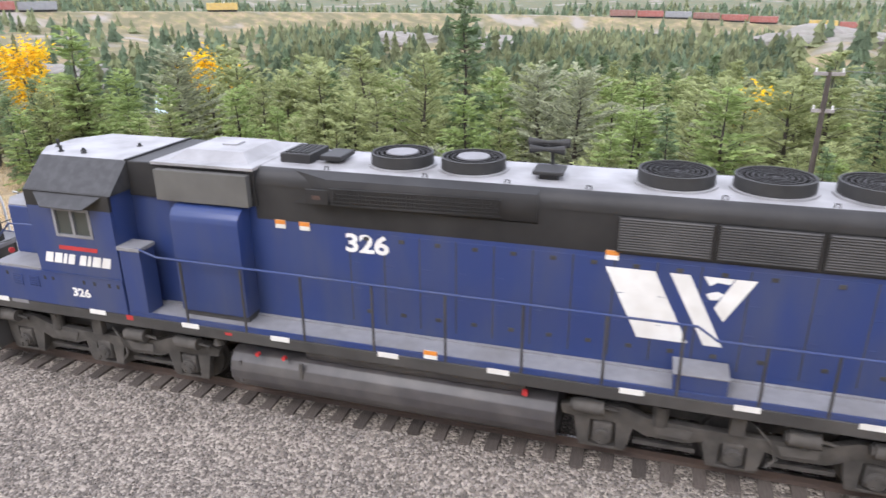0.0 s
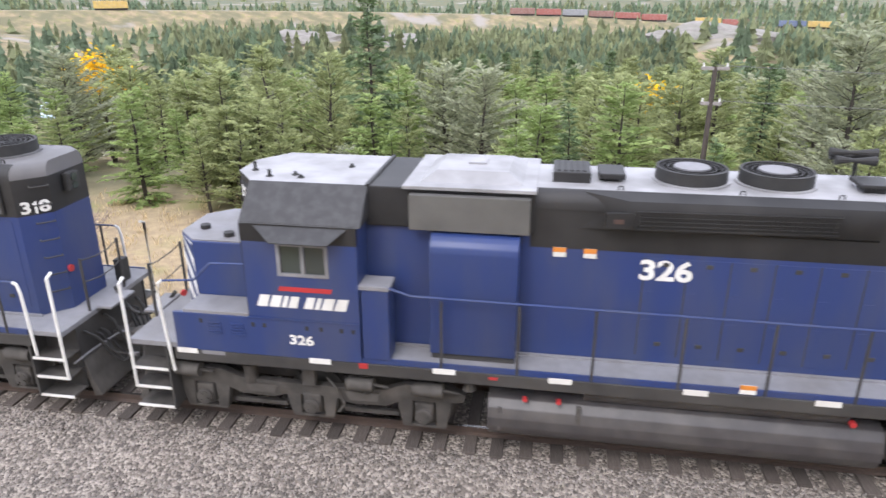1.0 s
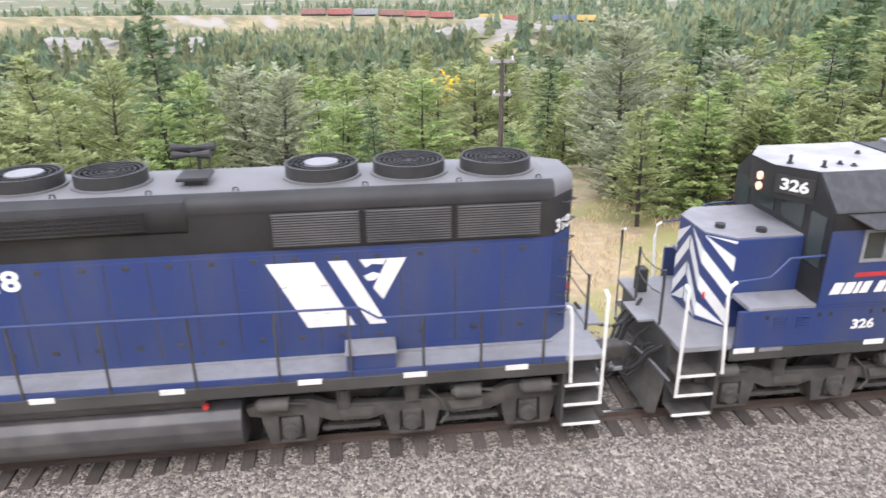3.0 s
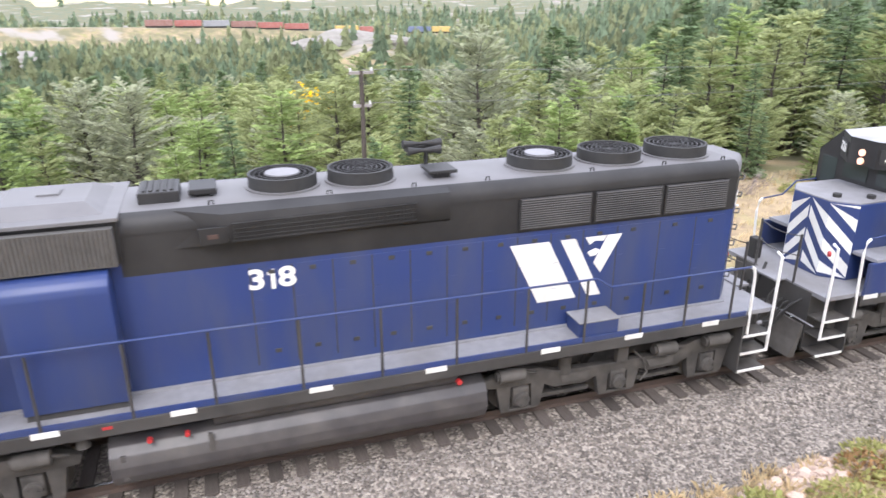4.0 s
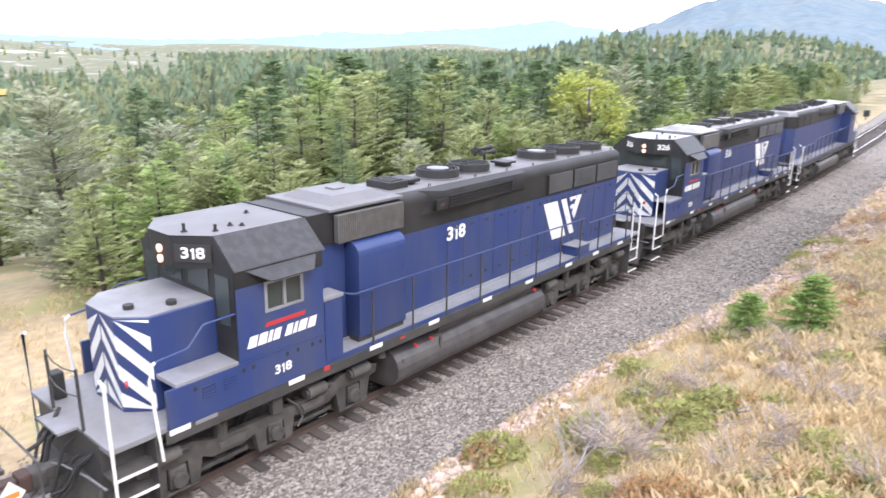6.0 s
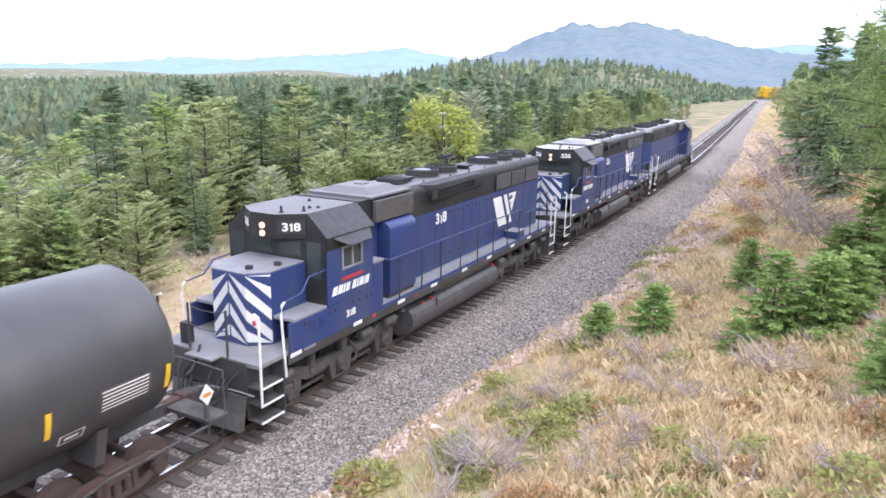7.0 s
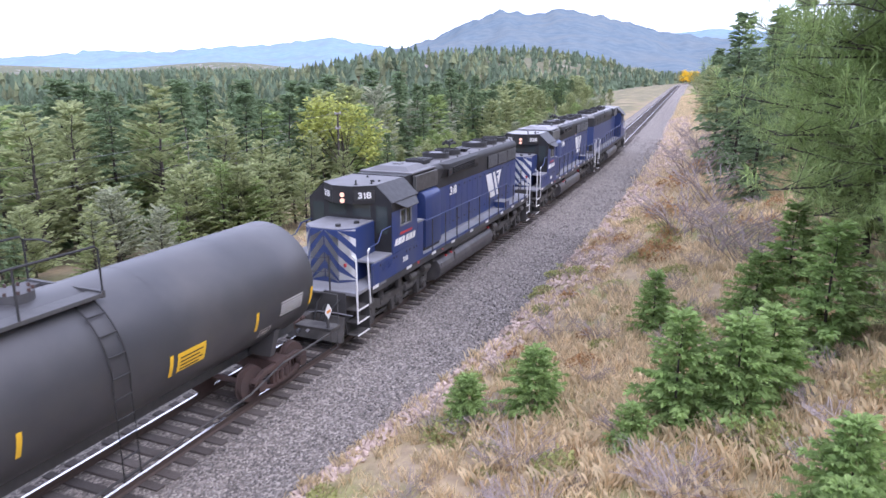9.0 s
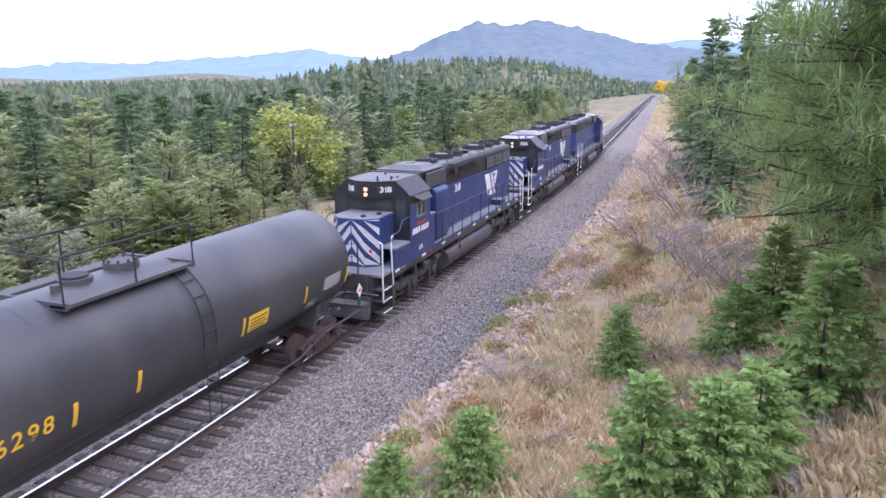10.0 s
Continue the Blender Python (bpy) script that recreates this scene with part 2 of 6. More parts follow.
def ground_z(x, y):
    v = y - track_y(x)
    if v < 0:
        v += shoulder(x) * smooth01(-2.4, -3.4, v)
    r = math.hypot(x, y + 11)
    n1 = noise.noise((x * 0.013, y * 0.013, 0.3))
    n2 = noise.noise((x * 0.06, y * 0.06, 1.7))
    if v > 0:
        edge = 11 + 3.0 * n1
        z = -0.62
        z -= 9.2 * smooth01(edge, edge + 48, v)
        z += n2 * 0.5 * smooth01(6, 14, v) + n1 * 3.0 * smooth01(25, 90, v)
        side = x / max(y, 1.0)
        west = 1 - smooth01(0.45, 0.9, side)
        z -= (10.0 * west + 4.0) * smooth01(60, 210, r)
        z += 13.0 * smooth01(-0.4, -1.0, side) * smooth01(120, 330, r)
        z += (14.0 * west + 3.0) * smooth01(560, 1100, r) + 60 * max(noise.noise((x * 0.0016, y * 0.0016, 5.0)), -0.1) * smooth01(600, 1500, r)
        z += 20.0 * math.exp(-((x - 330) ** 2 / 9000 + (y - 130) ** 2 / 5000)) + 11.0 * math.exp(-((x - 190) ** 2 / 5000 + (y - 230) ** 2 / 12000))
        z += 34.0 * math.exp(-((x - 690) ** 2 / 60000 + (y - 190) ** 2 / 16000)) + 13.0 * math.exp(-((x - 620) ** 2 / 90000 + (y - 520) ** 2 / 60000))
        z += 13.0 * math.exp(-((x + 68) ** 2 / 1100 + (y - 208) ** 2 / 1500)) + 11.0 * math.exp(-((x - 52) ** 2 / 500 + (y - 238) ** 2 / 1500))
        keep = smooth01(90, 260, x) * (1 - smooth01(30, 120, v))
        z = z * (1 - keep) + keep * (-0.7 - 3.0 * smooth01(8, 40, v))
    else:
        u = -v - 3.1
        z = -0.62
        if u > 0:
            z += 0.24 * u + 0.22 * max(u - 9, 0) * (1 - smooth01(35, 90, x)) - 0.30 * max(u - 25, 0)
            z += (0.22 * noise.noise((x * 0.3, y * 0.3, 4.0)) + 0.35 * n2) * smooth01(0, 3, u)
            z += 3.6 * math.exp(-((x + 2.5) ** 2 + (y + 14.5) ** 2) / 13.0)
    z -= 0.55 * (smooth01(-3.6, -2.8, v) - smooth01(2.8, 3.8, v))
    return z


def spaced(a, b, fine_a, fine_b, step, grow):
    """Rising numbers from a to b, step apart between fine_a and fine_b and wider outside."""
    mid = list(np.arange(fine_a, fine_b + 1e-6, step))
    s, v, up = step, fine_b, []
    while v < b:
        s *= grow
        v += s
        up.append(min(v, b))
    s, v, down = step, fine_a, []
    while v > a:
        s *= grow
        v -= s
        down.append(max(v, a))
    return down[::-1] + mid + up


def sheet(name, mat, xs, ys, height):
    verts = [(x, y, height(x, y)) for x in xs for y in ys]
    k = len(ys)
    faces = [(i * k + j, (i + 1) * k + j, (i + 1) * k + j + 1, i * k + j + 1) for i in range(len(xs) - 1) for j in range(k - 1)]
    me = bpy.data.meshes.new(name)
    me.from_pydata(verts, [], faces)
    me.materials.append(mat)
    me.shade_smooth()
    return new(name, me)


def ground_material():
    """Dry grass, bare earth and grey rock, and crushed stone along the track."""
    m = bpy.data.materials.new("dry_ground")
    m.use_nodes = True
    n, l = m.node_tree.nodes, m.node_tree.links
    p = n["Principled BSDF"]
    p.inputs["Roughness"].default_value = 0.95
    p.inputs["Specular IOR Level"].default_value = 0.15
    geo = n.new("ShaderNodeNewGeometry")

    def tex(sc, detail=8):
        t = n.new("ShaderNodeTexNoise")
        t.inputs["Scale"].default_value, t.inputs["Detail"].default_value = sc, detail
        l.new(geo.outputs["Position"], t.inputs["Vector"])
        return t.outputs[0]

    def rng(src, a, b):
        r = n.new("ShaderNodeMapRange")
        r.inputs[1].default_value, r.inputs[2].default_value = a, b
        l.new(src, r.inputs[0])
        return r.outputs[0]

    def mix(f, a, b):
        x = n.new("ShaderNodeMix")
        x.data_type = "RGBA"
        l.new(f, x.inputs[0])
        for s, v in ((x.inputs[6], a), (x.inputs[7], b)):
            if isinstance(v, tuple):
                s.default_value = (*v, 1)
            else:
                l.new(v, s)
        return x.outputs[2]

    col = mix(rng(tex(3.0), 0.35, 0.65), (0.40, 0.31, 0.19), (0.28, 0.215, 0.14))
    col = mix(rng(tex(0.35), 0.5, 0.62), col, (0.27, 0.25, 0.11))
    col = mix(rng(tex(12.0), 0.60, 0.72), col, (0.28, 0.20, 0.16))
    ln = n.new("ShaderNodeVectorMath")
    ln.operation = "LENGTH"
    l.new(geo.outputs["Position"], ln.inputs[0])
    far = n.new("ShaderNodeMath")
    far.operation = "MULTIPLY"
    l.new(rng(ln.outputs["Value"], 420, 700), far.inputs[0])
    l.new(rng(tex(0.004, 10), 0.80, 0.66), far.inputs[1])
    col = mix(far.outputs[0], col, (0.10, 0.14, 0.10))
    sepv = n.new("ShaderNodeSeparateXYZ")
    l.new(geo.outputs["Position"], sepv.inputs[0])
    rocky = n.new("ShaderNodeMath")
    rocky.operation = "MULTIPLY"
    l.new(rng(sepv.outputs[1], 60, 120), rocky.inputs[0])
    l.new(rng(tex(0.045, 12), 0.56, 0.66), rocky.inputs[1])
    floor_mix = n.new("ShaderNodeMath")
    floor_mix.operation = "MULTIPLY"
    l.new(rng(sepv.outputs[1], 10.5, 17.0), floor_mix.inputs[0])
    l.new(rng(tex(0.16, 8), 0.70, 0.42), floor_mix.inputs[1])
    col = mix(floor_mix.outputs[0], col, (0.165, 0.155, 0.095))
    col = mix(rocky.outputs[0], col, (0.29, 0.265, 0.235))
    l.new(col, p.inputs["Base Color"])
    b = n.new("ShaderNodeBump")
    b.inputs["Strength"].default_value, b.inputs["Distance"].default_value = 0.6, 0.08
    l.new(tex(9.0), b.inputs["Height"])
    l.new(b.outputs[0], p.inputs["Normal"])
    return m


GROUND = ground_material()
XS = spaced(-3600, 4600, -20, 62, 0.8, 1.07)
YS = spaced(-1200, 4200, -22, 24, 0.6, 1.07)
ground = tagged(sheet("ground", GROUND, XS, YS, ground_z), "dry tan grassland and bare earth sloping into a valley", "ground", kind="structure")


def ballast_material():
    m = bpy.data.materials.new("crushed_stone")
    m.use_nodes = True
    n, l = m.node_tree.nodes, m.node_tree.links
    p = n["Principled BSDF"]
    p.inputs["Roughness"].default_value = 0.9
    geo = n.new("ShaderNodeNewGeometry")
    vor = n.new("ShaderNodeTexVoronoi")
    vor.inputs["Scale"].default_value = 19.0
    l.new(geo.outputs["Position"], vor.inputs["Vector"])
    cr = n.new("ShaderNodeValToRGB")
    cr.color_ramp.elements[0].color = (0.085, 0.073, 0.063, 1)
    cr.color_ramp.elements[1].color = (0.39, 0.345, 0.295, 1)
    e = cr.color_ramp.elements.new(0.55)
    e.color = (0.20, 0.172, 0.148, 1)
    sep = n.new("ShaderNodeSeparateColor")
    l.new(vor.outputs["Color"], sep.inputs[0])
    l.new(sep.outputs[0], cr.inputs[0])
    l.new(cr.outputs[0], p.inputs["Base Color"])
    b = n.new("ShaderNodeBump")
    b.inputs["Strength"].default_value, b.inputs["Distance"].default_value = 1.0, 0.04
    b.invert = True
    l.new(vor.outputs["Distance"], b.inputs["Height"])
    l.new(b.outputs[0], p.inputs["Normal"])
    return m


BALLAST = ballast_material()


def ballast_bed():
    """The bed of crushed stone: flat under the ties, with sloping shoulders, following the track."""
    xs = spaced(-90, 640, -20, 62, 0.5, 1.06)
    prof = [(-4.4, -0.9), (-3.5, -0.60), (-2.9, -0.50), (-2.3, -0.44), (-1.75, -0.25), (-1.3, -0.215), (0, -0.23), (1.3, -0.215), (1.75, -0.27), (2.6, -0.5), (3.6, -0.9)]
    verts, k = [], len(prof)
    for x in xs:
        for y, z in prof:
            yy = y + (0.35 * noise.noise((x * 0.35, y, 2.0)) if abs(y) > 2.4 else 0)
            verts.append((x, track_y(x) + yy - shoulder(x) * smooth01(-1.75, -2.9, y), z + 0.03 * noise.noise((x * 1.3, y * 1.3, 0))))
    faces = [(i * k + j, (i + 1) * k + j, (i + 1) * k + j + 1, i * k + j + 1) for i in range(len(xs) - 1) for j in range(k - 1)]
    me = bpy.data.meshes.new("track_bed")
    me.from_pydata(verts, [], faces)
    me.materials.append(BALLAST)
    return tagged(new("track_bed", me), "grey crushed-stone ballast bed under the track", "ballast", kind="structure")


ballast_bed()


# ---- track: two rails on wooden ties ----
track = thing("railway_track", "single railway track of worn steel rails on dark wooden ties", "railway track", kind="structure")


def rail(side):
    xs = spaced(-90, 640, -20, 62, 2.0, 1.1)
    prof = [(-0.035, 0.0), (0.035, 0.0), (0.038, -0.035), (0.012, -0.05), (0.012, -0.13), (0.07, -0.165), (-0.07, -0.165), (-0.012, -0.13), (-0.012, -0.05), (-0.038, -0.035)]
    bm = B()
    loops = [[bm.verts.new((x, track_y(x) + side * 0.7525 + y, z)) for y, z in prof] for x in xs]
    k = len(prof)
    for a, b in zip(loops, loops[1:]):
        for j in range(k):
            f = bm.faces.new((a[j], b[j], b[(j + 1) % k], a[(j + 1) % k]))
            f.material_index = 1 if j == 0 else 0
    bmesh.ops.recalc_face_normals(bm, faces=bm.faces[:])
    ob = part("rail", bm, RAILRUST, track, "steel rail with a bright worn head")
    ob.data.materials.append(STEEL)


rail(-1)
rail(1)


def ties():
    rng = random.Random(5)
    bm = box(B(), -0.115, 0.115, -1.3, 1.3, -0.17, 0.0, 0.012)
    me = bpy.data.meshes.new("tie")
    bm.to_mesh(me)
    bm.free()
    me.materials.append(TIE)
    x = -40.0
    rest = B()
    while x < 420:
        m = pose(x, track_y(x) + rng.uniform(-0.05, 0.05), -0.165 + rng.uniform(-0.015, 0.01), 0, 0, rng.uniform(-1.5, 1.5) + 3.5 * smooth01(35, 100, x))
        if -14 < x < 95:
            ob = new("tie", me)
            ob.parent, ob.matrix_basis = track, m
        else:
            vs = [rest.verts.new(m @ Vector((a, b, c - 0.03))) for a in (-0.115, 0.115) for b in (-1.3, 1.3) for c in (-0.1, 0.0)]
            for f in ((0, 1, 3, 2), (4, 6, 7, 5), (0, 4, 5, 1), (2, 3, 7, 6), (1, 5, 7, 3)):
                rest.faces.new([vs[i] for i in f])
        x += 0.51 + rng.uniform(-0.015, 0.015)
    ob = part("distant_ties", rest, TIE, track)
    tagged(ob, kind="stuff")


# ---- locomotives ----
def text_pose(x, y, z):
    return Matrix.Translation((x, y, z)) @ NEAR_SIDE


def locomotive(number, label, lead=False):
    """A six-axle road-switcher: cab and low nose at -x, long hood to +x; z = 0 is the top of the rails."""
    roof_paint = DULLROOF if number == "318" else ROOF
    loco = thing("locomotive", label, "locomotive", "locomotives of the train")

    # frame, sills and walkways
    deck = part("walkway_deck", box(B(), -9.35, 9.38, -1.5, 1.5, 1.60, 1.70, 0.01), DECK, loco, "grey painted steel walkway")
    for s in (-1, 1):
        part("side_sill", box(B(), -8.45, 8.75, min(s * 1.50, s * 1.56), max(s * 1.50, s * 1.56), 1.40, 1.62, 0.012), SILL, loco, "black side sill")
    part("frame", box(B(), -8.6, 8.8, -0.9, 0.9, 1.12, 1.60), SILL, loco)
    for s in (-1, 1):
        part("sill_skirt", box(B(), -8.4, 9.2 if s > 0 else 8.7, min(s * 1.49, s * 1.53), max(s * 1.49, s * 1.53), 1.62, 1.72, 0.004), BLUE, loco)

    # long hood: blue sides, black band and grey roof with rounded shoulders
    hx0, hx1 = -2.35, 8.95
    ch = 0.42
    low = [(hx0, -0.93), (hx1 - ch, -0.93), (hx1, -0.93 + ch), (hx1, 0.93 - ch), (hx1 - ch, 0.93), (hx0, 0.93)]
    part("hood_side", prism(B(), low, 1.70, 3.66, "z"), BLUE, loco, "blue hood with rows of access doors")
    part("hood_band", prism(B(), [(a, b * 1.003) for a, b in low], 3.66, 4.34, "z"), GRIME, loco, "sooty black upper hood")
    prof = [(-0.935, 4.34), (-0.935, 4.40), (-0.90, 4.50), (-0.82, 4.57), (-0.70, 4.61), (0.70, 4.61), (0.82, 4.57), (0.90, 4.50), (0.935, 4.40), (0.935, 4.34)]
    bm = prism(B(), prof, hx0, hx1 - 0.42, "x")
    # the chamfered end of the roof
    a = [bm.verts.new((hx1 - 0.42, y, z)) for y, z in prof]
    b = [bm.verts.new((hx1, y * 0.55, z)) for y, z in prof]
    k = len(prof)
    for i in range(k):
        bm.faces.new((a[i], a[(i + 1) % k], b[(i + 1) % k], b[i]))
    bm.faces.new(b)
    bmesh.ops.recalc_face_normals(bm, faces=bm.faces[:])
    part("hood_roof", bm, roof_paint, loco, "grime-streaked roof, its grey paled like reflected sky", smooth=True)
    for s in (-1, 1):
        # shoulder strip, darker than the sky-paled roof top
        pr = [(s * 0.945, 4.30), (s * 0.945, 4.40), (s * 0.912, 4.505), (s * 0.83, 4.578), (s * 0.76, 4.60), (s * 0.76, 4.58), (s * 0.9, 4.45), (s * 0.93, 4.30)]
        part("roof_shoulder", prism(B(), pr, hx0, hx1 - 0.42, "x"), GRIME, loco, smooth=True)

    # hood door seams, hinges and latches
    xs = [-0.55, 0.1, 0.75, 1.4, 2.05, 2.7, 3.35, 4.0, 4.65, 5.3, 6.0, 6.9, 7.7]
    for s in (-1,):
        for i, x in enumerate(xs):
            d = part("hood_door", box(B(), x + 0.012, (xs[i + 1] if i + 1 < len(xs) else 8.4) - 0.012, -0.938, -0.925, 1.86, 3.58, 0.004), BLUE, loco)
            for zz in (2.05, 3.45):
                part("latch", box(B(), x + 0.28, x + 0.38, -0.955, -0.937, zz, zz + 0.07, 0.006), SILL, d)
            for zz in (2.5, 3.0):
                part("hinge", box(B(), x + 0.05, x + 0.17, -0.946, -0.937, zz, zz + 0.018), BLUE, d)
            part("door_seam", box(B(), x - 0.012, x + 0.012, -0.934, -0.926, 1.86, 3.58), SILL, d)

    # engine-air filter box, between cab and hood
    part("filter_housing", box(B(), -5.02, -2.3, -0.985, 0.985, 3.90, 4.57, 0.02), GRIME, loco)
    for s in (-1, 1):
        bm = B()
        y0, y1 = sorted((s * 1.02, s * 1.16))
        box(bm, -4.28, -2.36, y0, y1, 3.92, 4.50, 0.01)
        f = part("filter_screen", bm, FILTER, loco, "grey air-filter screen")
        if s < 0 and number != "326":
            for i in range(32):
                x = -4.26 + i * 0.0595
                part("corrugation", prism(B(), [(x, -1.16), (x + 0.03, -1.185), (x + 0.05, -1.16)], 3.95, 4.5, "z"), DUSTY, f)
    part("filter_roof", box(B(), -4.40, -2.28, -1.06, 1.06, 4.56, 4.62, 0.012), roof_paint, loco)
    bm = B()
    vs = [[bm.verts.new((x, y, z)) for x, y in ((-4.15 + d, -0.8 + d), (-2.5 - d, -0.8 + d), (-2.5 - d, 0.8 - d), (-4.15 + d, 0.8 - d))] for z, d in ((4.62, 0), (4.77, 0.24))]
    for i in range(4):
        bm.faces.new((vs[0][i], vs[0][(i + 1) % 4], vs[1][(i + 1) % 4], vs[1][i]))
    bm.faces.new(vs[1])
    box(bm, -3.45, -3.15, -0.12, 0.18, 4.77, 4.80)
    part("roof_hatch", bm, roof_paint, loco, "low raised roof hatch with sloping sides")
    part("hood_wall", box(B(), -5.05, -2.3, -0.92, 0.92, 1.70, 3.92), BLUE, loco)

    # blower duct with its rounded top, and the upright locker behind the cab
    pr = [(-1.36, 1.82), (-1.36, 3.62), (-1.34, 3.72), (-1.28, 3.80), (-1.2, 3.86), (-0.92, 3.93), (-0.92, 1.82)]
    part("blower_duct", prism(B(), pr, -3.92, -2.5, "x", 0.025), BLUE, loco, "blue blower duct with a rounded top", smooth=True)
    part("duct_foot", box(B(), -3.9, -2.52, -1.30, -0.9, 1.70, 1.83), SILL, loco)
    lk = part("locker", box(B(), -5.02, -4.56, -1.54, -1.12, 1.70, 2.98, 0.02), BLUE, loco, "upright blue locker")
    part("locker_cap", box(B(), -5.05, -4.54, -1.56, -1.1, 2.98, 3.06, 0.015), DECK, lk)
    for s in (-1, 1):
        part("walkway_side", box(B(), -4.6, 8.6, *sorted((s * 0.94, s * 1.0)), 1.70, 1.74), DECK, loco)

    # cab
    cx0, cx1 = -6.98, -5.05
    wl0, wl1, wz0, wz1 = -6.40, -5.53, 3.14, 3.72
    for s in (-1, 1):
        bm = B()
        y0, y1 = sorted((s * 1.48, s * 1.545))
        box(bm, cx0, cx1, y0, y1, 2.34, wz0)
        box(bm, cx0, wl0, y0, y1, wz0, wz1)
        box(bm, wl1, cx1, y0, y1, wz0, wz1)
        cab = part("cab_side", bm, BLUE, loco, "blue cab side with a sliding window")
        part("cab_upper_side", box(B(), cx0, cx1, y0, y1, wz1, 4.05), GRIME, cab)
        fr = B()
        for b4 in ((wl0, wl1, wz0, wz0 + 0.05), (wl0, wl1, wz1 - 0.05, wz1), (wl0, wl0 + 0.06, wz0 + 0.05, wz1 - 0.05), (wl1 - 0.06, wl1, wz0 + 0.05, wz1 - 0.05), (-5.99, -5.93, wz0 + 0.05, wz1 - 0.05)):
            box(fr, b4[0], b4[1], *sorted((s * 1.50, s * 1.56)), b4[2], b4[3])
        part("window_frame", fr, DECK, cab, "bare metal window frame")
        part("pane", box(B(), wl0 + 0.06, wl1 - 0.06, *sorted((s * 1.515, s * 1.523)), wz0 + 0.05, wz1 - 0.05), GLASS, cab)
        # sun visor
        bm = B()
        q = [bm.verts.new(v) for v in ((-6.75, s * 1.55, 3.985), (-5.2, s * 1.55, 3.985), (-5.45, s * 1.80, 3.79), (-6.40, s * 1.80, 3.79))]
        q2 = [bm.verts.new(v.co + Vector((0, 0, 0.018))) for v in q]
        bm.faces.new(q)
        bm.faces.new(q2)
        for i in range(4):
            bm.faces.new((q[i], q[(i + 1) % 4], q2[(i + 1) % 4], q2[i]))
        bmesh.ops.recalc_face_normals(bm, faces=bm.faces[:])
        part("sun_visor", bm, CABROOF, cab, "dark sloping sun visor")
        # lower half of the cab side, flush with the sill
        y0, y1 = sorted((s * 1.49, s * 1.56))
        bmb = box(B(), -8.38, -5.05, y0, y1, 1.63, 2.34, 0.008)
        sub = part("subframe_panel", bmb, BLUE, loco, "blue panel with louvres")
        if s < 0:
            part("panel_rail", box(B(), -7.0, -5.05, -1.575, -1.558, 2.335, 2.36), BLUE, sub)
            for j in range(2):
                for i in range(5):
                    part("louvre", box(B(), -7.75 + j * 0.42, -7.50 + j * 0.42, -1.578, -1.558, 1.98 + i * 0.05, 2.005 + i * 0.05, 0.005), BLUE, sub)
            for x in (-7.9, -6.95, -6.75, -6.0, -5.75, -5.4, -5.2):
                part("lifting_hole", box(B(), x, x + 0.06, -1.566, -1.558, 2.17, 2.25, 0.005), BLACK, sub)
    part("battery_box_lid", box(B(), -8.2, -7.0, -1.54, -0.92, 2.32, 2.40, 0.012), DECK, loco, "grey battery box lid")
    part("battery_box_lid", box(B(), -8.2, -7.0, 0.92, 1.54, 2.32, 2.40, 0.012), DECK, loco)
    part("cab_rear_wall", box(B(), -5.12, -5.05, -1.47, 1.47, 1.70, 4.03), BLUE, loco)
    # cab roof: flat top, long slopes to the sides, chamfered front corners
    bm = B()
    front = [(-1.56, 4.03), (-0.98, 4.575), (0.98, 4.575), (1.56, 4.03)]
    prof_r = [bm.verts.new((-4.98, y, z)) for y, z in front]
    prof_m = [bm.verts.new((-6.98, y, z)) for y, z in front]
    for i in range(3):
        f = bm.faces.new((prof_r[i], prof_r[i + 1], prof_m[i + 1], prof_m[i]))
        # flat top gets the sky-paled roof colour, both slopes the shaded grey
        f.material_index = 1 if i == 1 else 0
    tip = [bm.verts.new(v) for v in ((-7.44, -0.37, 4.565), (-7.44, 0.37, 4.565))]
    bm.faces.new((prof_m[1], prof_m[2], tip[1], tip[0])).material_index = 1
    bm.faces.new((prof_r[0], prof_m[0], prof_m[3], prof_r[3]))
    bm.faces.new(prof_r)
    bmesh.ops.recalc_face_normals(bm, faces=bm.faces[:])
    roof = part("cab_roof", bm, CABROOF, loco, "grey cab roof with a sky-paled top and steep, shade-coloured sloping sides")
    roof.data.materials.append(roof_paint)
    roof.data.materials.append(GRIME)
    part("roof_seam", box(B(), -5.02, -4.96, -1.0, 1.0, 4.57, 4.60), GRIME, roof)
    # cab front above the nose: number boards, headlights and windscreens
    pr = [(-1.5, 1.7), (-1.54, 4.02), (-0.97, 4.56), (0.97, 4.56), (1.54, 4.02), (1.5, 1.7)]
    part("cab_front", prism(B(), pr, -7.0, -6.93, "x"), GRIME, loco, "black cab front")
    brow = part("brow", prism(B(), [(-6.97, -1.0), (-7.43, -0.36), (-7.43, 0.36), (-6.97, 1.0)], 3.98, 4.56, "z"), GRIME, loco, "black headlight brow")
    for s in (-1, 1):
        nrm = Vector((-0.812, s * 0.584, 0))
        face = Matrix.Translation(Vector((-7.20, s * 0.68, 4.25)) + nrm * 0.012) @ pose(0, 0, 0, 0, 0, math.degrees(math.atan2(nrm.y, nrm.x)) + 90)
        bm = box(B(), -0.33, 0.33, -0.012, 0.012, -0.16, 0.16, 0.006)
        bm.transform(face)
        nb = part("number_board", bm, BLACK, brow, "black number board")
        if number:
            digits("number", number, 0.27, WHITE, nb, face @ Matrix.Translation((0, -0.016, 0)) @ NEAR_SIDE)
    for z in (4.08, 4.27):
        part("headlight", cyl(B(), (-7.47, 0, z), (-7.38, 0, z), 0.075, 18), LAMP, brow, "lit round headlight")
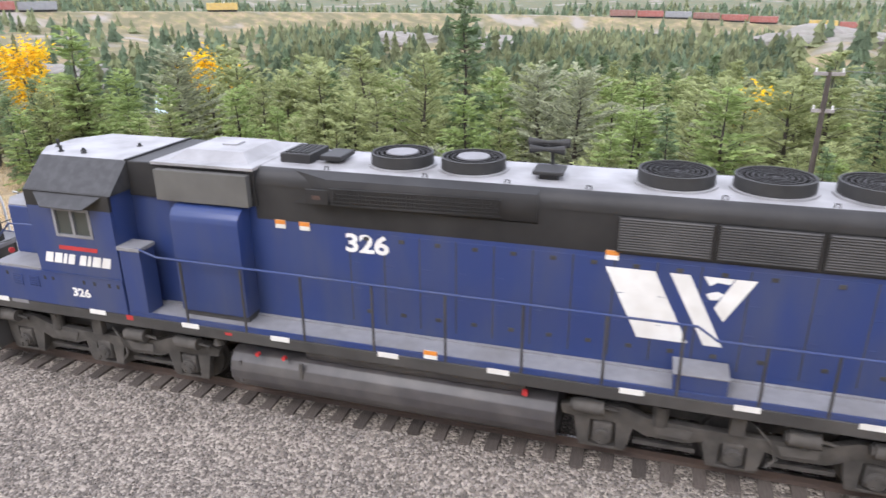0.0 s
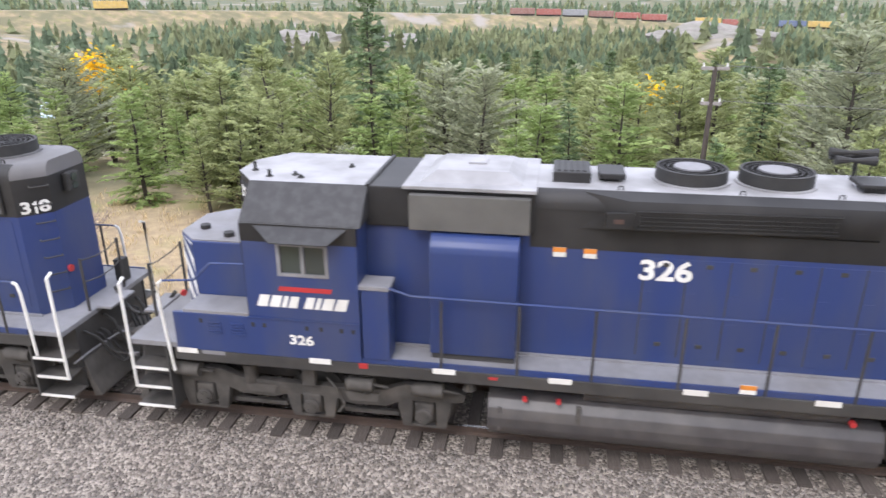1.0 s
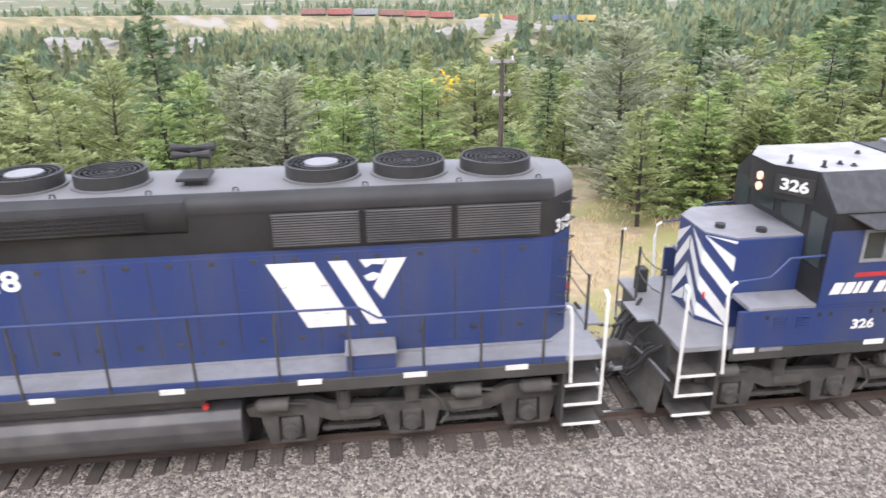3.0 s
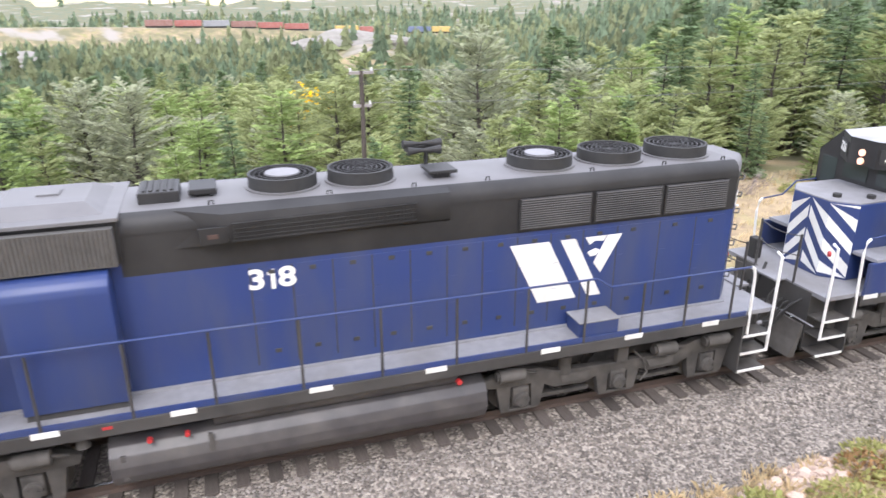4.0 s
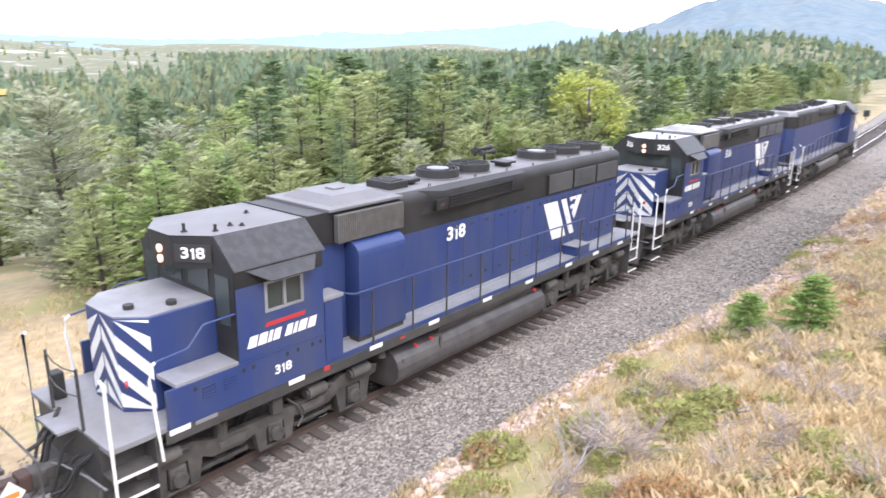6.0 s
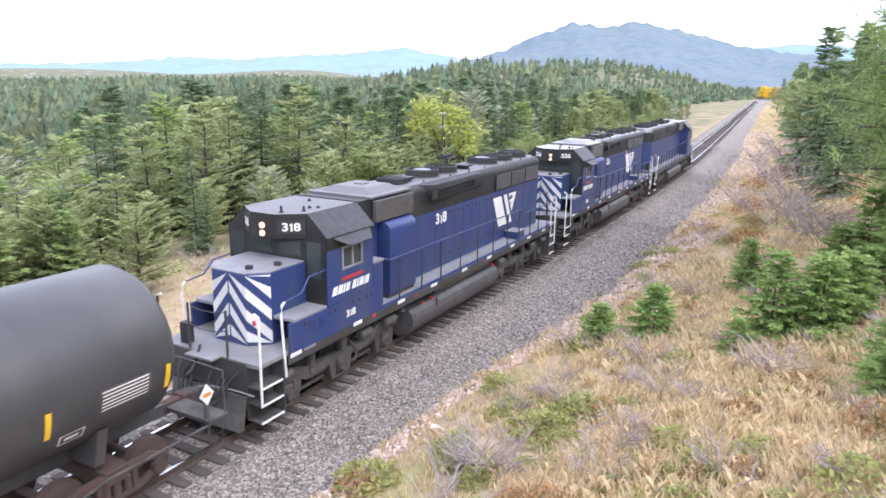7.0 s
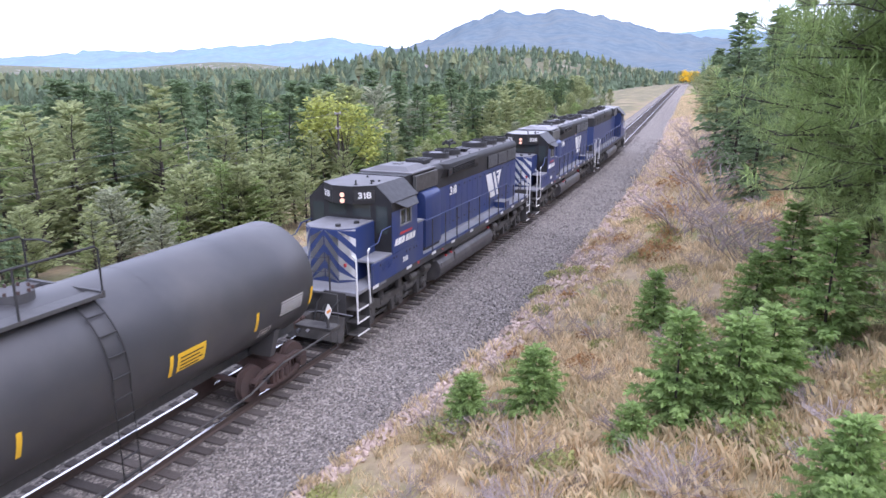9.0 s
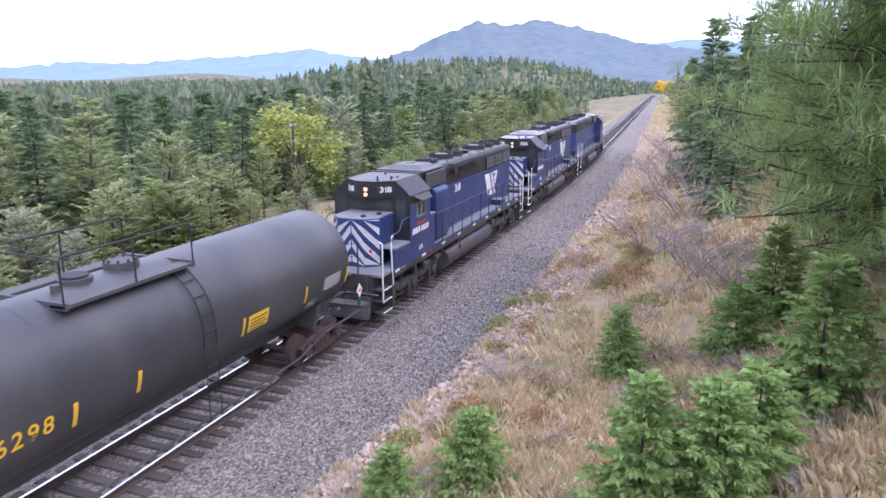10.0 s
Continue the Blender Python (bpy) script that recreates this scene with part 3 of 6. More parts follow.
    for s in (-1, 1):
        part("windscreen", box(B(), -7.012, -7.004, *sorted((s * 0.12, s * 0.78)), 3.52, 3.98), GLASS, loco, "dark windscreen")
        part("windscreen", box(B(), -7.012, -7.004, *sorted((s * 0.98, s * 1.40)), 3.0, 3.9, 0.004), GLASS, loco, "dark corner window")
    # low nose with chamfered front and striped face
    nx0, nx1 = -8.62, -6.98
    c = 0.40
    outline = [(nx1, -0.90), (nx0 + c, -0.90), (nx0, -0.90 + c), (nx0, 0.90 - c), (nx0 + c, 0.90), (nx1, 0.90)]
    nose = part("nose", prism(B(), outline, 1.70, 3.40, "z", 0.02), BLUE, loco, "blue low nose with white chevron stripes")
    part("nose_roof", prism(B(), [(a, b * 0.97) for a, b in outline], 3.40, 3.425, "z"), DECK, nose)
    for i in range(7):
        z0 = 0.72 + i * 0.52
        for s in (-1, 1):
            # stripe on the flat face, then on the chamfer, rising towards the middle
            def band(u0, u1, p0, p1, nrm):
                bm = B()
                quad = []
                for u in (u0, u1):
                    for dz in (0.0, 0.27):
                        zz = min(max(z0 + 1.25 * (0.95 - u) + dz, 1.74), 3.37)
                        w = (u - u0) / (u1 - u0)
                        quad.append((p0[0] + (p1[0] - p0[0]) * w + nrm[0] * 0.004, (p0[1] + (p1[1] - p0[1]) * w) * s + nrm[1] * s * 0.004, zz))
                if abs(quad[0][2] - quad[1][2]) + abs(quad[2][2] - quad[3][2]) < 0.02:
                    bm.free()
                    return
                vs = [bm.verts.new(v) for v in quad]
                bm.faces.new((vs[0], vs[1], vs[3], vs[2]))
                bmesh.ops.solidify(bm, geom=bm.faces[:], thickness=0.003)
                part("stripe", bm, WHITE, nose, "white stripe")
            band(0.02, 0.5, (nx0, 0.02), (nx0, 0.5), (-1, 0))
            band(0.5, 0.95, (nx0, 0.5), (nx0 + c, 0.9), (-0.7, 0.7))
    for x, y in ((-8.25, -0.3), (-7.65, -0.62)):
        part("roof_vent", cyl(B(), (x, y, 3.42), (x, y, 3.50), 0.09, 14), BLACK, nose)
    # marker lights and grab rails on the nose
    part("marker_light", cyl(B(), (-8.64, -0.72, 2.3), (-8.60, -0.74, 2.3), 0.06, 12), REDP, nose)

    # dynamic-brake bulge with its grille
    for s in (-1, 1):
        bm = prism(B(), [(s * 0.93, 4.02), (s * 1.04, 4.06), (s * 1.13, 4.18), (s * 1.13, 4.40), (s * 1.04, 4.52), (s * 0.80, 4.59)], -1.62, 2.75, "x")
        for v in bm.verts:
            if v.co.x < -1 and abs(v.co.y) > 1.0:
                v.co.x += 0.75
            if v.co.x > 2.5 and abs(v.co.y) > 0.95:
                v.co.y = s * 0.955
        br = part("brake_housing", bm, GRIME, loco, "black dynamic-brake bulge with a long grille", smooth=True)
        if s < 0:
            lean = Matrix.Translation((-0.87, -1.13, 0)) @ Matrix.Rotation(math.atan2(0.175, 3.62), 4, "Z") @ Matrix.Translation((0.87, 1.13, 0))

            def leaning(bm):
                bm.transform(lean)
                return bm
            part("grille_recess", leaning(box(B(), -0.72, 2.12, -1.142, -1.10, 4.13, 4.38)), BLACK, br)
            for i in range(40):
                x = -0.70 + i * 0.0705
                part("grille_slat", leaning(box(B(), x, x + 0.02, -1.16, -1.14, 4.14, 4.37)), GRIME, br)
            for z in (4.17, 4.235, 4.30):
                part("grille_bar", leaning(box(B(), -0.72, 2.12, -1.172, -1.16, z, z + 0.016)), GRIME, br)
            part("grille_frame", leaning(box(B(), -0.76, 2.16, -1.165, -1.12, 4.375, 4.40)), GRIME, br)
            part("grille_frame", leaning(box(B(), -0.76, 2.16, -1.165, -1.12, 4.105, 4.13)), GRIME, br)
            panel = part("access_panel", leaning(box(B(), -1.22, -0.80, -1.148, -1.10, 4.10, 4.36, 0.008)), GRIME, br)
            part("panel_plate", leaning(box(B(), -1.10, -0.95, -1.156, -1.147, 4.19, 4.26)), RUST, panel)

    # radiator shutters
    for s in (-1, 1):
        for i in range(3):
            x0 = 4.00 + i * 1.46
            bm = box(B(), x0, x0 + 1.40, *sorted((s * 0.945, s * 0.985)), 3.70, 4.28, 0.01)
            ra = part("radiator_shutter", bm, GRIME, loco, "dark louvred radiator shutter")
            if s < 0:
                for j in range(13):
                    z = 3.735 + j * 0.042
                    part("shutter_slat", prism(B(), [(-0.985, z), (-1.003, z + 0.012), (-0.985, z + 0.03)], x0 + 0.03, x0 + 1.37, "x"), SILL, ra)

    # roof fans
    for x, r, pale in ((0.15, 0.56, True), (1.45, 0.56, number == "326"), (4.80, 0.60, number == "318"), (6.25, 0.60, False), (7.72, 0.60, False)):
        fan = part("roof_fan", ring(B(), (x, 0), r, r - 0.045, 4.60, 4.84), BLACK, loco, "round black roof fan housing", smooth=True)
        for j in range(5):
            rr = r - 0.09 - j * 0.085
            part("guard_ring", ring(B(), (x, 0), rr, rr - 0.016, 4.80, 4.825, 24), GRIME, fan)
        for j in range(6):
            an = j * math.pi / 6
            part("guard_bar", cyl(B(), (x + r * 0.97 * math.cos(an), r * 0.97 * math.sin(an), 4.80), (x - r * 0.97 * math.cos(an), -r * 0.97 * math.sin(an), 4.80), 0.009, 6), GRIME, fan)
        part("fan_well", cyl(B(), (x, 0, 4.60), (x, 0, 4.66), r - 0.05, 24), BLACK, fan)
        part("fan_hub", cyl(B(), (x, 0, 4.66), (x, 0, 4.845 if pale else 4.80), 0.28 if pale else 0.13, 20), DECK if pale else GRIME, fan)
        part("fan_flange", ring(B(), (x, 0), r + 0.05, r, 4.60, 4.64), roof_paint, fan)
    # roof vents, stack, horn
    v = part("vent_box", box(B(), -2.05, -1.45, -0.45, 0.35, 4.60, 4.78, 0.02), GRIME, loco, "black roof vent")
    for i in range(5):
        part("vent_slat", box(B(), -1.98 + i * 0.1, -1.93 + i * 0.1, -0.38, 0.28, 4.78, 4.80), BLACK, v)
    part("vent_box", box(B(), -1.32, -0.9, -0.35, 0.30, 4.66, 4.75, 0.02), GRIME, loco)
    part("vent_stem", box(B(), -1.22, -1.0, -0.25, 0.2, 4.60, 4.67), GRIME, loco)
    part("exhaust_cover", box(B(), 2.55, 3.05, -0.45, 0.1, 4.70, 4.76, 0.015), GRIME, loco)
    part("exhaust_stem", box(B(), 2.65, 2.95, -0.35, 0.0, 4.60, 4.71), GRIME, loco)
    horn = part("air_horn", cyl(B(), (2.75, 0.45, 4.60), (2.75, 0.45, 4.93), 0.035, 10), BLACK, loco, "black air horn cluster")
    part("horn_mount", box(B(), 2.60, 2.70, 0.34, 0.56, 4.91, 4.95, 0.01), BLACK, horn)
    for dy, dz, ln in ((-0.16, 0.96, 0.36), (0.0, 1.05, 0.42), (0.16, 0.96, 0.32)):
        part("horn_bell", cyl(B(), (2.62, 0.45 + dy, 4.0 + dz), (2.62 + ln, 0.45 + dy, 4.0 + dz), 0.028, 10, 0.085), BLACK, horn)
        part("horn_bell", cyl(B(), (2.66, 0.45 + dy, 4.0 + dz), (2.66 - ln * 0.8, 0.45 + dy, 4.0 + dz), 0.028, 10, 0.08), BLACK, horn)
    for x in (-1.0, 0.8, 2.2, 3.5, 5.5, 7.0, 8.3):
        part("lifting_eye", tube(B(), [(x - 0.04, -0.72, 4.59), (x - 0.03, -0.72, 4.66), (x + 0.03, -0.72, 4.66), (x + 0.04, -0.72, 4.59)], 0.012, 6), GRIME, loco)

    tb = part("tool_box", box(B(), 5.05, 5.85, -1.48, -0.97, 1.70, 1.98, 0.015), BLUE, loco, "low blue box on the walkway")
    part("box_lid", box(B(), 5.03, 5.87, -1.50, -0.96, 1.98, 2.005, 0.008), DECK, tb)
    for x, y, h in ((-7.15, -0.35, 0.16), (-6.75, -0.7, 0.13), (-6.35, -0.55, 0.07), (-6.2, -0.7, 0.06), (-5.55, 0.1, 0.07), (8.2, -0.3, 0.2)):
        z = 4.565 if x < 0 else 4.61
        an = part("antenna", cyl(B(), (x, y, z), (x, y, z + h), 0.03, 8), BLACK, loco)
        part("antenna_foot", cyl(B(), (x, y, z), (x, y, z + 0.025), 0.06, 10), BLACK, an)

    # hood end: ladder rungs, end lamp, number
    for i in range(7):
        z = 2.15 + i * 0.34
        part("grab_iron", tube(B(), [(8.72, -0.74, z), (8.78, -0.80, z), (9.0, -0.58, z), (8.93, -0.53, z)], 0.014, 6), SILL, loco)
    el = part("end_light", box(B(), 8.95, 9.08, -0.16, 0.16, 3.95, 4.3, 0.03), BLACK, loco)
    for z in (4.04, 4.2):
        part("lens", cyl(B(), (9.07, 0, z), (9.10, 0, z), 0.07, 14), GLASS, el)
    m = Matrix.Translation((8.755, -0.725, 3.80)) @ pose(0, 0, 0, 90, 0, 45)
    if number:
        digits("number", number, 0.30, WHITE, loco, m)
    part("marker_lens", cyl(B(), (8.95, -0.42, 2.5), (8.99, -0.42, 2.5), 0.07, 12), REDP, loco)

    # side writing: road number, slanted white marks, striped emblem
    if number:
        digits("road_number", number, 0.46, WHITE, loco, text_pose(-0.22, -0.945, 3.36), "white road number")
        digits("small_number", number, 0.24, WHITE, loco, text_pose(-6.08, -1.566, 1.97))
    xw = -6.82
    for w, gap in ((0.19, 0.025), (0.19, 0.025), (0.09, 0.025), (0.16, 0.11), (0.16, 0.025), (0.09, 0.025), (0.20, 0.025), (0.2, 0)):
        part("lettering_bar", prism(B(), [(xw, 2.57), (xw + w * 0.98, 2.57), (xw + w + 0.06, 2.78), (xw + 0.08, 2.78)], -1.552, -1.546, "y"), WHITE, loco, "slanted white block lettering bar")
        xw += w + gap
    part("lettering_bar", prism(B(), [(-6.42, 2.87), (-5.52, 2.87), (-5.49, 2.95), (-6.39, 2.95)], -1.552, -1.546, "y"), REDP, loco, "thin red lettering bar")
    y0, y1 = -0.946, -0.939
    part("emblem_stripe", prism(B(), [(3.86, 3.43), (4.62, 3.43), (5.22, 2.26), (4.44, 2.26)], y0, y1, "y"), WHITE, loco, "broad white slanted emblem stripe")
    part("emblem_stripe", prism(B(), [(4.84, 3.43), (5.14, 3.43), (5.74, 2.26), (5.46, 2.26)], y0, y1, "y"), WHITE, loco)
    part("emblem_stripe", prism(B(), [(5.80, 3.43), (6.10, 3.43), (5.70, 2.70), (5.54, 2.92)], y0, y1, "y"), WHITE, loco)
    part("emblem_hook", prism(B(), [(5.34, 3.43), (5.78, 3.43), (5.72, 3.33), (5.54, 3.35), (5.44, 3.28)], y0, y1, "y"), WHITE, loco)
    part("emblem_hook", prism(B(), [(5.40, 3.14), (5.56, 3.20), (5.66, 3.16), (5.58, 3.06), (5.46, 3.05)], y0, y1, "y"), WHITE, loco)

    # warning plates and reflectors
    if number == "326":
        for x, z in ((-1.98, 3.52), (-1.5, 3.52), (3.85, 3.55)):
            w = part("warning_plate", box(B(), x, x + 0.2, -0.948, -0.94, z, z + 0.16), WHITE, loco, "small white and orange warning plate")
            part("plate_heading", box(B(), x, x + 0.2, -0.951, -0.948, z + 0.08, z + 0.16), ORANGE, w)
        w = part("warning_plate", box(B(), 1.0, 1.24, -1.545, -1.535, 1.64, 1.80), WHITE, loco, "small white and orange warning plate")
        part("plate_heading", box(B(), 1.0, 1.24, -1.549, -1.545, 1.72, 1.80), ORANGE, w)
    for x in (-8.2, -5.78, -3.65, -1.75, 0.35, 2.3, 4.45, 6.15, 7.85):
        part("reflector", box(B(), x - 0.19, x + 0.19, -1.566, -1.558, 1.55, 1.65, 0.003), WHITE, loco, "white reflector strip")
    part("sill_lettering_bar", box(B(), -7.92, -7.5, -1.566, -1.558, 1.56, 1.63), DECK, loco)
    part("sill_lettering_bar", box(B(), -2.9, -2.76, -1.566, -1.558, 1.52, 1.57), REDP, loco)
    part("reflector", box(B(), -5.1, -4.95, -1.566, -1.558, 1.53, 1.63), REDP, loco)

    # handrail with posts, and the bent rail round the nose
    for s in (-1, 1):
        y = s * 1.53
        hr = [(-4.6, y, 3.05), (-4.2, y, 2.92), (5.3, y, 2.86), (5.6, y, 2.66), (8.65, y, 2.66), (8.72, y, 2.62), (8.76, y, 2.45), (8.80, y, 1.2)]
        part("handrail", tube(B(), hr[:5], 0.022), BLUE, loco, "blue pipe handrail", smooth=True)
        part("end_handrail", tube(B(), hr[4:], 0.03), WHITE, loco, "white end handrail", smooth=True)
        for x in (-3.7, -2.45, -1.26, 0.08, 1.38, 2.68, 3.98, 5.12, 6.3, 7.25, 8.3):
            part("handrail_post", cyl(B(), (x, y, 1.62), (x, y, 2.87 if x < 5.3 else 2.67), 0.024, 8), SILL, loco)
        nr = [(-7.0, y * 0.98, 3.28), (-7.6, y * 0.98, 3.26), (-7.92, y, 2.95), (-8.5, y, 2.90), (-8.58, y, 2.84), (-8.62, y, 2.6), (-8.52, y, 1.15)]
        part("nose_handrail", tube(B(), nr[:4], 0.02), BLUE, loco, smooth=True)
        part("end_handrail", tube(B(), nr[3:], 0.03), WHITE, loco, "white end handrail", smooth=True)
        # corner steps at both ends
        for e, x0, x1 in (("front", -9.35, -8.62), ("rear", 8.68, 9.38)):
            st = part("step_well", box(B(), x0, x1, *sorted((s * 1.10, s * 1.14)), 0.35, 1.62), SILL, loco, "black corner step well")
            for z in (0.34, 0.74, 1.13):
                part("step", box(B(), x0, x1, *sorted((s * 1.12, s * 1.52)), z, z + 0.035, 0.004), TRUCK, st)
                part("step_edge", box(B(), x0, x1, *sorted((s * 1.52, s * 1.545)), z - 0.01, z + 0.037), WHITE, st)
            inner = x1 if e == "front" else x0
            part("step_side", box(B(), inner - 0.02, inner + 0.02, *sorted((s * 1.12, s * 1.55)), 0.34, 1.62), SILL, st)
            xo = x0 + 0.03 if e == "front" else x1 - 0.03
            part("grab_post", tube(B(), [(xo, s * 1.53, 0.75), (xo, s * 1.53, 2.78), (xo, s * 1.40, 2.84)], 0.03), WHITE, loco, "white grab post", smooth=True)
    # end platforms: plates, couplers, hoses, crossing rails, plough
    for e in (-1, 1):
        xe = 9.36 * e
        part("end_plate", box(B(), *sorted((xe, xe - 0.06 * e)), -1.15, 1.15, 0.95, 1.66), SILL, loco)
        co = part("coupler", box(B(), *sorted((xe - 0.2 * e, xe + 0.42 * e)), -0.11, 0.11, 0.78, 1.02, 0.03), TRUCK, loco, "heavy steel knuckle coupler")
        part("knuckle", box(B(), *sorted((xe + 0.42 * e, xe + 0.68 * e)), -0.17, 0.15, 0.72, 1.06, 0.06), TRUCK, co)
        pl = part("plough", prism(B(), [(xe + 0.10 * e, 0.12), (xe + 0.28 * e, 0.16), (xe + 0.12 * e, 0.5), (xe + 0.04 * e, 0.9), (xe - 0.05 * e, 0.9)], -1.1, 1.1, "y", 0.01), DUSTY, loco, "dusty grey snow plough blade", smooth=True)
        for i, y in enumerate((-0.75, -0.6, -0.45, 0.45, 0.6)):
            part("air_hose", tube(B(), [(xe + 0.02 * e, y, 1.25), (xe + 0.15 * e, y, 1.2), (xe + 0.28 * e, y * 0.9, 0.85), (xe + 0.45 * e, y * 0.75, 0.62), (xe + 0.6 * e, y * 0.6, 0.66)], 0.024, 7), BLACK, loco, smooth=True)
        for y, z0, dip in ((-0.95, 1.45, 0.75), (-0.3, 1.5, 0.55), (0.32, 1.4, 0.5), (0.8, 1.35, 0.7)):
            part("cable", tube(B(), [(xe + 0.02 * e, y, z0), (xe + 0.2 * e, y * 0.9, z0 - 0.15), (xe + 0.4 * e, y * 0.7, dip + 0.1), (xe + 0.64 * e, y * 0.5, dip)], 0.03, 7), BLACK, loco, smooth=True)
            part("hose_fitting", cyl(B(), (xe + 0.56 * e, y * 0.55, dip + 0.03), (xe + 0.68 * e, y * 0.48, dip - 0.02), 0.045, 8), DECK, loco)
        part("cut_lever", tube(B(), [(xe + 0.05 * e, -1.4, 1.0), (xe + 0.12 * e, -0.9, 1.05), (xe + 0.25 * e, -0.3, 1.08), (xe + 0.3 * e, 0.0, 1.02)], 0.018, 6), DECK, loco, smooth=True)
        part("drop_step", box(B(), *sorted((xe, xe + 0.32 * e)), -0.45, 0.35, 1.68, 1.73, 0.01), DECK, loco)
        for y in (-0.6, 0.55):
            part("end_post", cyl(B(), (xe - 0.03 * e, y, 1.66), (xe - 0.03 * e, y, 2.78), 0.028, 8), SILL, loco)
        for z in (2.3, 2.74):
            part("end_chain", tube(B(), [(xe - 0.03 * e, -0.6, z), (xe, -0.2, z - 0.06), (xe, 0.2, z - 0.06), (xe - 0.03 * e, 0.55, z)], 0.012, 6), TRUCK, loco)
        part("mu_cable", tube(B(), [(xe, 0.2, 1.85), (xe + 0.2 * e, 0.12, 1.6), (xe + 0.45 * e, 0.0, 1.45), (xe + 0.64 * e, -0.05, 1.42)], 0.035, 8), BLACK, loco, smooth=True)
        part("brake_wheel_box", box(B(), *sorted((xe - 0.35 * e, xe - 0.15 * e)), 0.75, 1.0, 1.70, 2.2, 0.03), BLACK, loco)

    # fuel tank and air reservoir
    half = [(0.9, 1.14), (1.18, 1.13), (1.36, 1.06), (1.47, 0.93), (1.52, 0.76), (1.50, 0.58), (1.42, 0.42), (1.28, 0.30), (1.05, 0.22), (0.7, 0.20)]
    outline = [(y, z) for y, z in half] + [(-y, z) for y, z in half[::-1]]
    ft = part("fuel_tank", prism(B(), outline, -2.92, 3.28, "x", 0.02), TANKMAT, loco, "dusty black fuel tank", smooth=True)
    part("tank_strap", box(B(), -2.75, -2.68, -1.495, -1.40, 0.5, 0.95), TANKMAT, ft)
    for s in (-1, 1):
        part("air_reservoir", cyl(B(), (-1.35, s * 1.22, 1.25), (2.75, s * 1.22, 1.25), 0.16, 18), TANKMAT, loco, "long black air reservoir", smooth=True)
    part("filler_cap", cyl(B(), (2.75, -1.5, 1.22), (2.75, -1.42, 1.22), 0.05, 12), REDP, loco, "red fuel filler cap")
    part("filler_cap", cyl(B(), (-2.3, -1.52, 1.16), (-2.3, -1.44, 1.16), 0.04, 12), REDP, loco, "red fuel cut-off button")
    part("filler_cap", cyl(B(), (-1.75, -1.52, 1.16), (-1.75, -1.44, 1.16), 0.04, 12), REDP, loco, "red fuel cut-off button")
    part("sight_gauge", box(B(), -1.45, -1.38, -1.52, -1.46, 0.78, 1.1, 0.01), TRUCK, loco)
    # bell and small gear between truck and tank
    part("bell", cyl(B(), (-3.25, -1.3, 1.15), (-3.25, -1.3, 1.34), 0.12, 14, 0.05), TRUCK, loco)

    # trucks
    for tx, sgn in ((-6.1, 1), (6.1, -1)):
        tr = new("truck")
        tr.parent = loco
        tr.location = (tx, 0, 0)
        tagged(tr, "grey three-axle truck, coated in dust")
        for s in (-1, 1):
            pf = [(-2.78, 0.96), (-2.35, 1.08), (-1.72, 1.08), (-1.35, 0.94), (-0.5, 0.90), (0.5, 0.90), (1.35, 0.94), (1.72, 1.08), (2.35, 1.08), (2.78, 0.96),
                  (2.74, 0.80), (2.42, 0.76), (1.70, 0.76), (1.36, 0.60), (0.74, 0.58), (0.42, 0.68), (-0.42, 0.68), (-0.74, 0.58), (-1.36, 0.60), (-1.70, 0.76), (-2.42, 0.76), (-2.74, 0.80)]
            part("side_frame", prism(B(), pf, *sorted((s * 1.08, s * 1.24)), "y", 0.02), TRUCK, tr, smooth=True)
            part("frame_web", prism(B(), [(-1.25, 0.86), (-0.62, 0.84), (-0.70, 0.66), (-1.22, 0.68)], *sorted((s * 1.24, s * 1.262)), "y", 0.008), DUSTY, tr)
            part("frame_web", prism(B(), [(0.62, 0.84), (1.25, 0.86), (1.22, 0.68), (0.70, 0.66)], *sorted((s * 1.24, s * 1.262)), "y", 0.008), DUSTY, tr)
            for ax in (-2.05, 0.0, 2.05):
                part("journal_box", box(B(), ax - 0.17, ax + 0.17, *sorted((s * 1.04, s * 1.27)), 0.34, 0.74, 0.05), TRUCK, tr)
                part("bearing_cap", cyl(B(), (ax, s * 1.26, 0.505), (ax, s * 1.34, 0.505), 0.145, 16), DUSTY, tr, smooth=True)
                for e in (-1, 1):
                    leg = [(ax + e * 0.20, 0.80), (ax + e * 0.50, 0.80), (ax + e * 0.40, 0.27), (ax + e * 0.22, 0.25)]
                    part("pedestal", prism(B(), leg, *sorted((s * 1.08, s * 1.24)), "y", 0.015), TRUCK, tr)
                part("pedestal_tie", box(B(), ax - 0.38, ax + 0.38, *sorted((s * 1.10, s * 1.22)), 0.22, 0.27, 0.01), DUSTY, tr)
            for x in (-1.15, 1.0):
                part("coil_spring", cyl(B(), (x, s * 1.18, 0.85), (x, s * 1.18, 1.22), 0.13, 14), TRUCK, tr)
            for x, ln in ((-2.3, 0.5), (2.15, 0.5), (0.95, 0.45)):
                part("brake_cylinder", cyl(B(), (x - ln / 2, s * 1.33, 1.08), (x + ln / 2, s * 1.33, 1.08), 0.13, 14), DUSTY, tr, smooth=True)
                part("cylinder_head", cyl(B(), (x - ln / 2 - 0.05, s * 1.33, 1.08), (x - ln / 2, s * 1.33, 1.08), 0.09, 12), TRUCK, tr)
                part("push_rod", cyl(B(), (x + ln / 2, s * 1.33, 1.08), (x + ln / 2 + 0.25, s * 1.33, 1.05), 0.03, 8), TRUCK, tr)
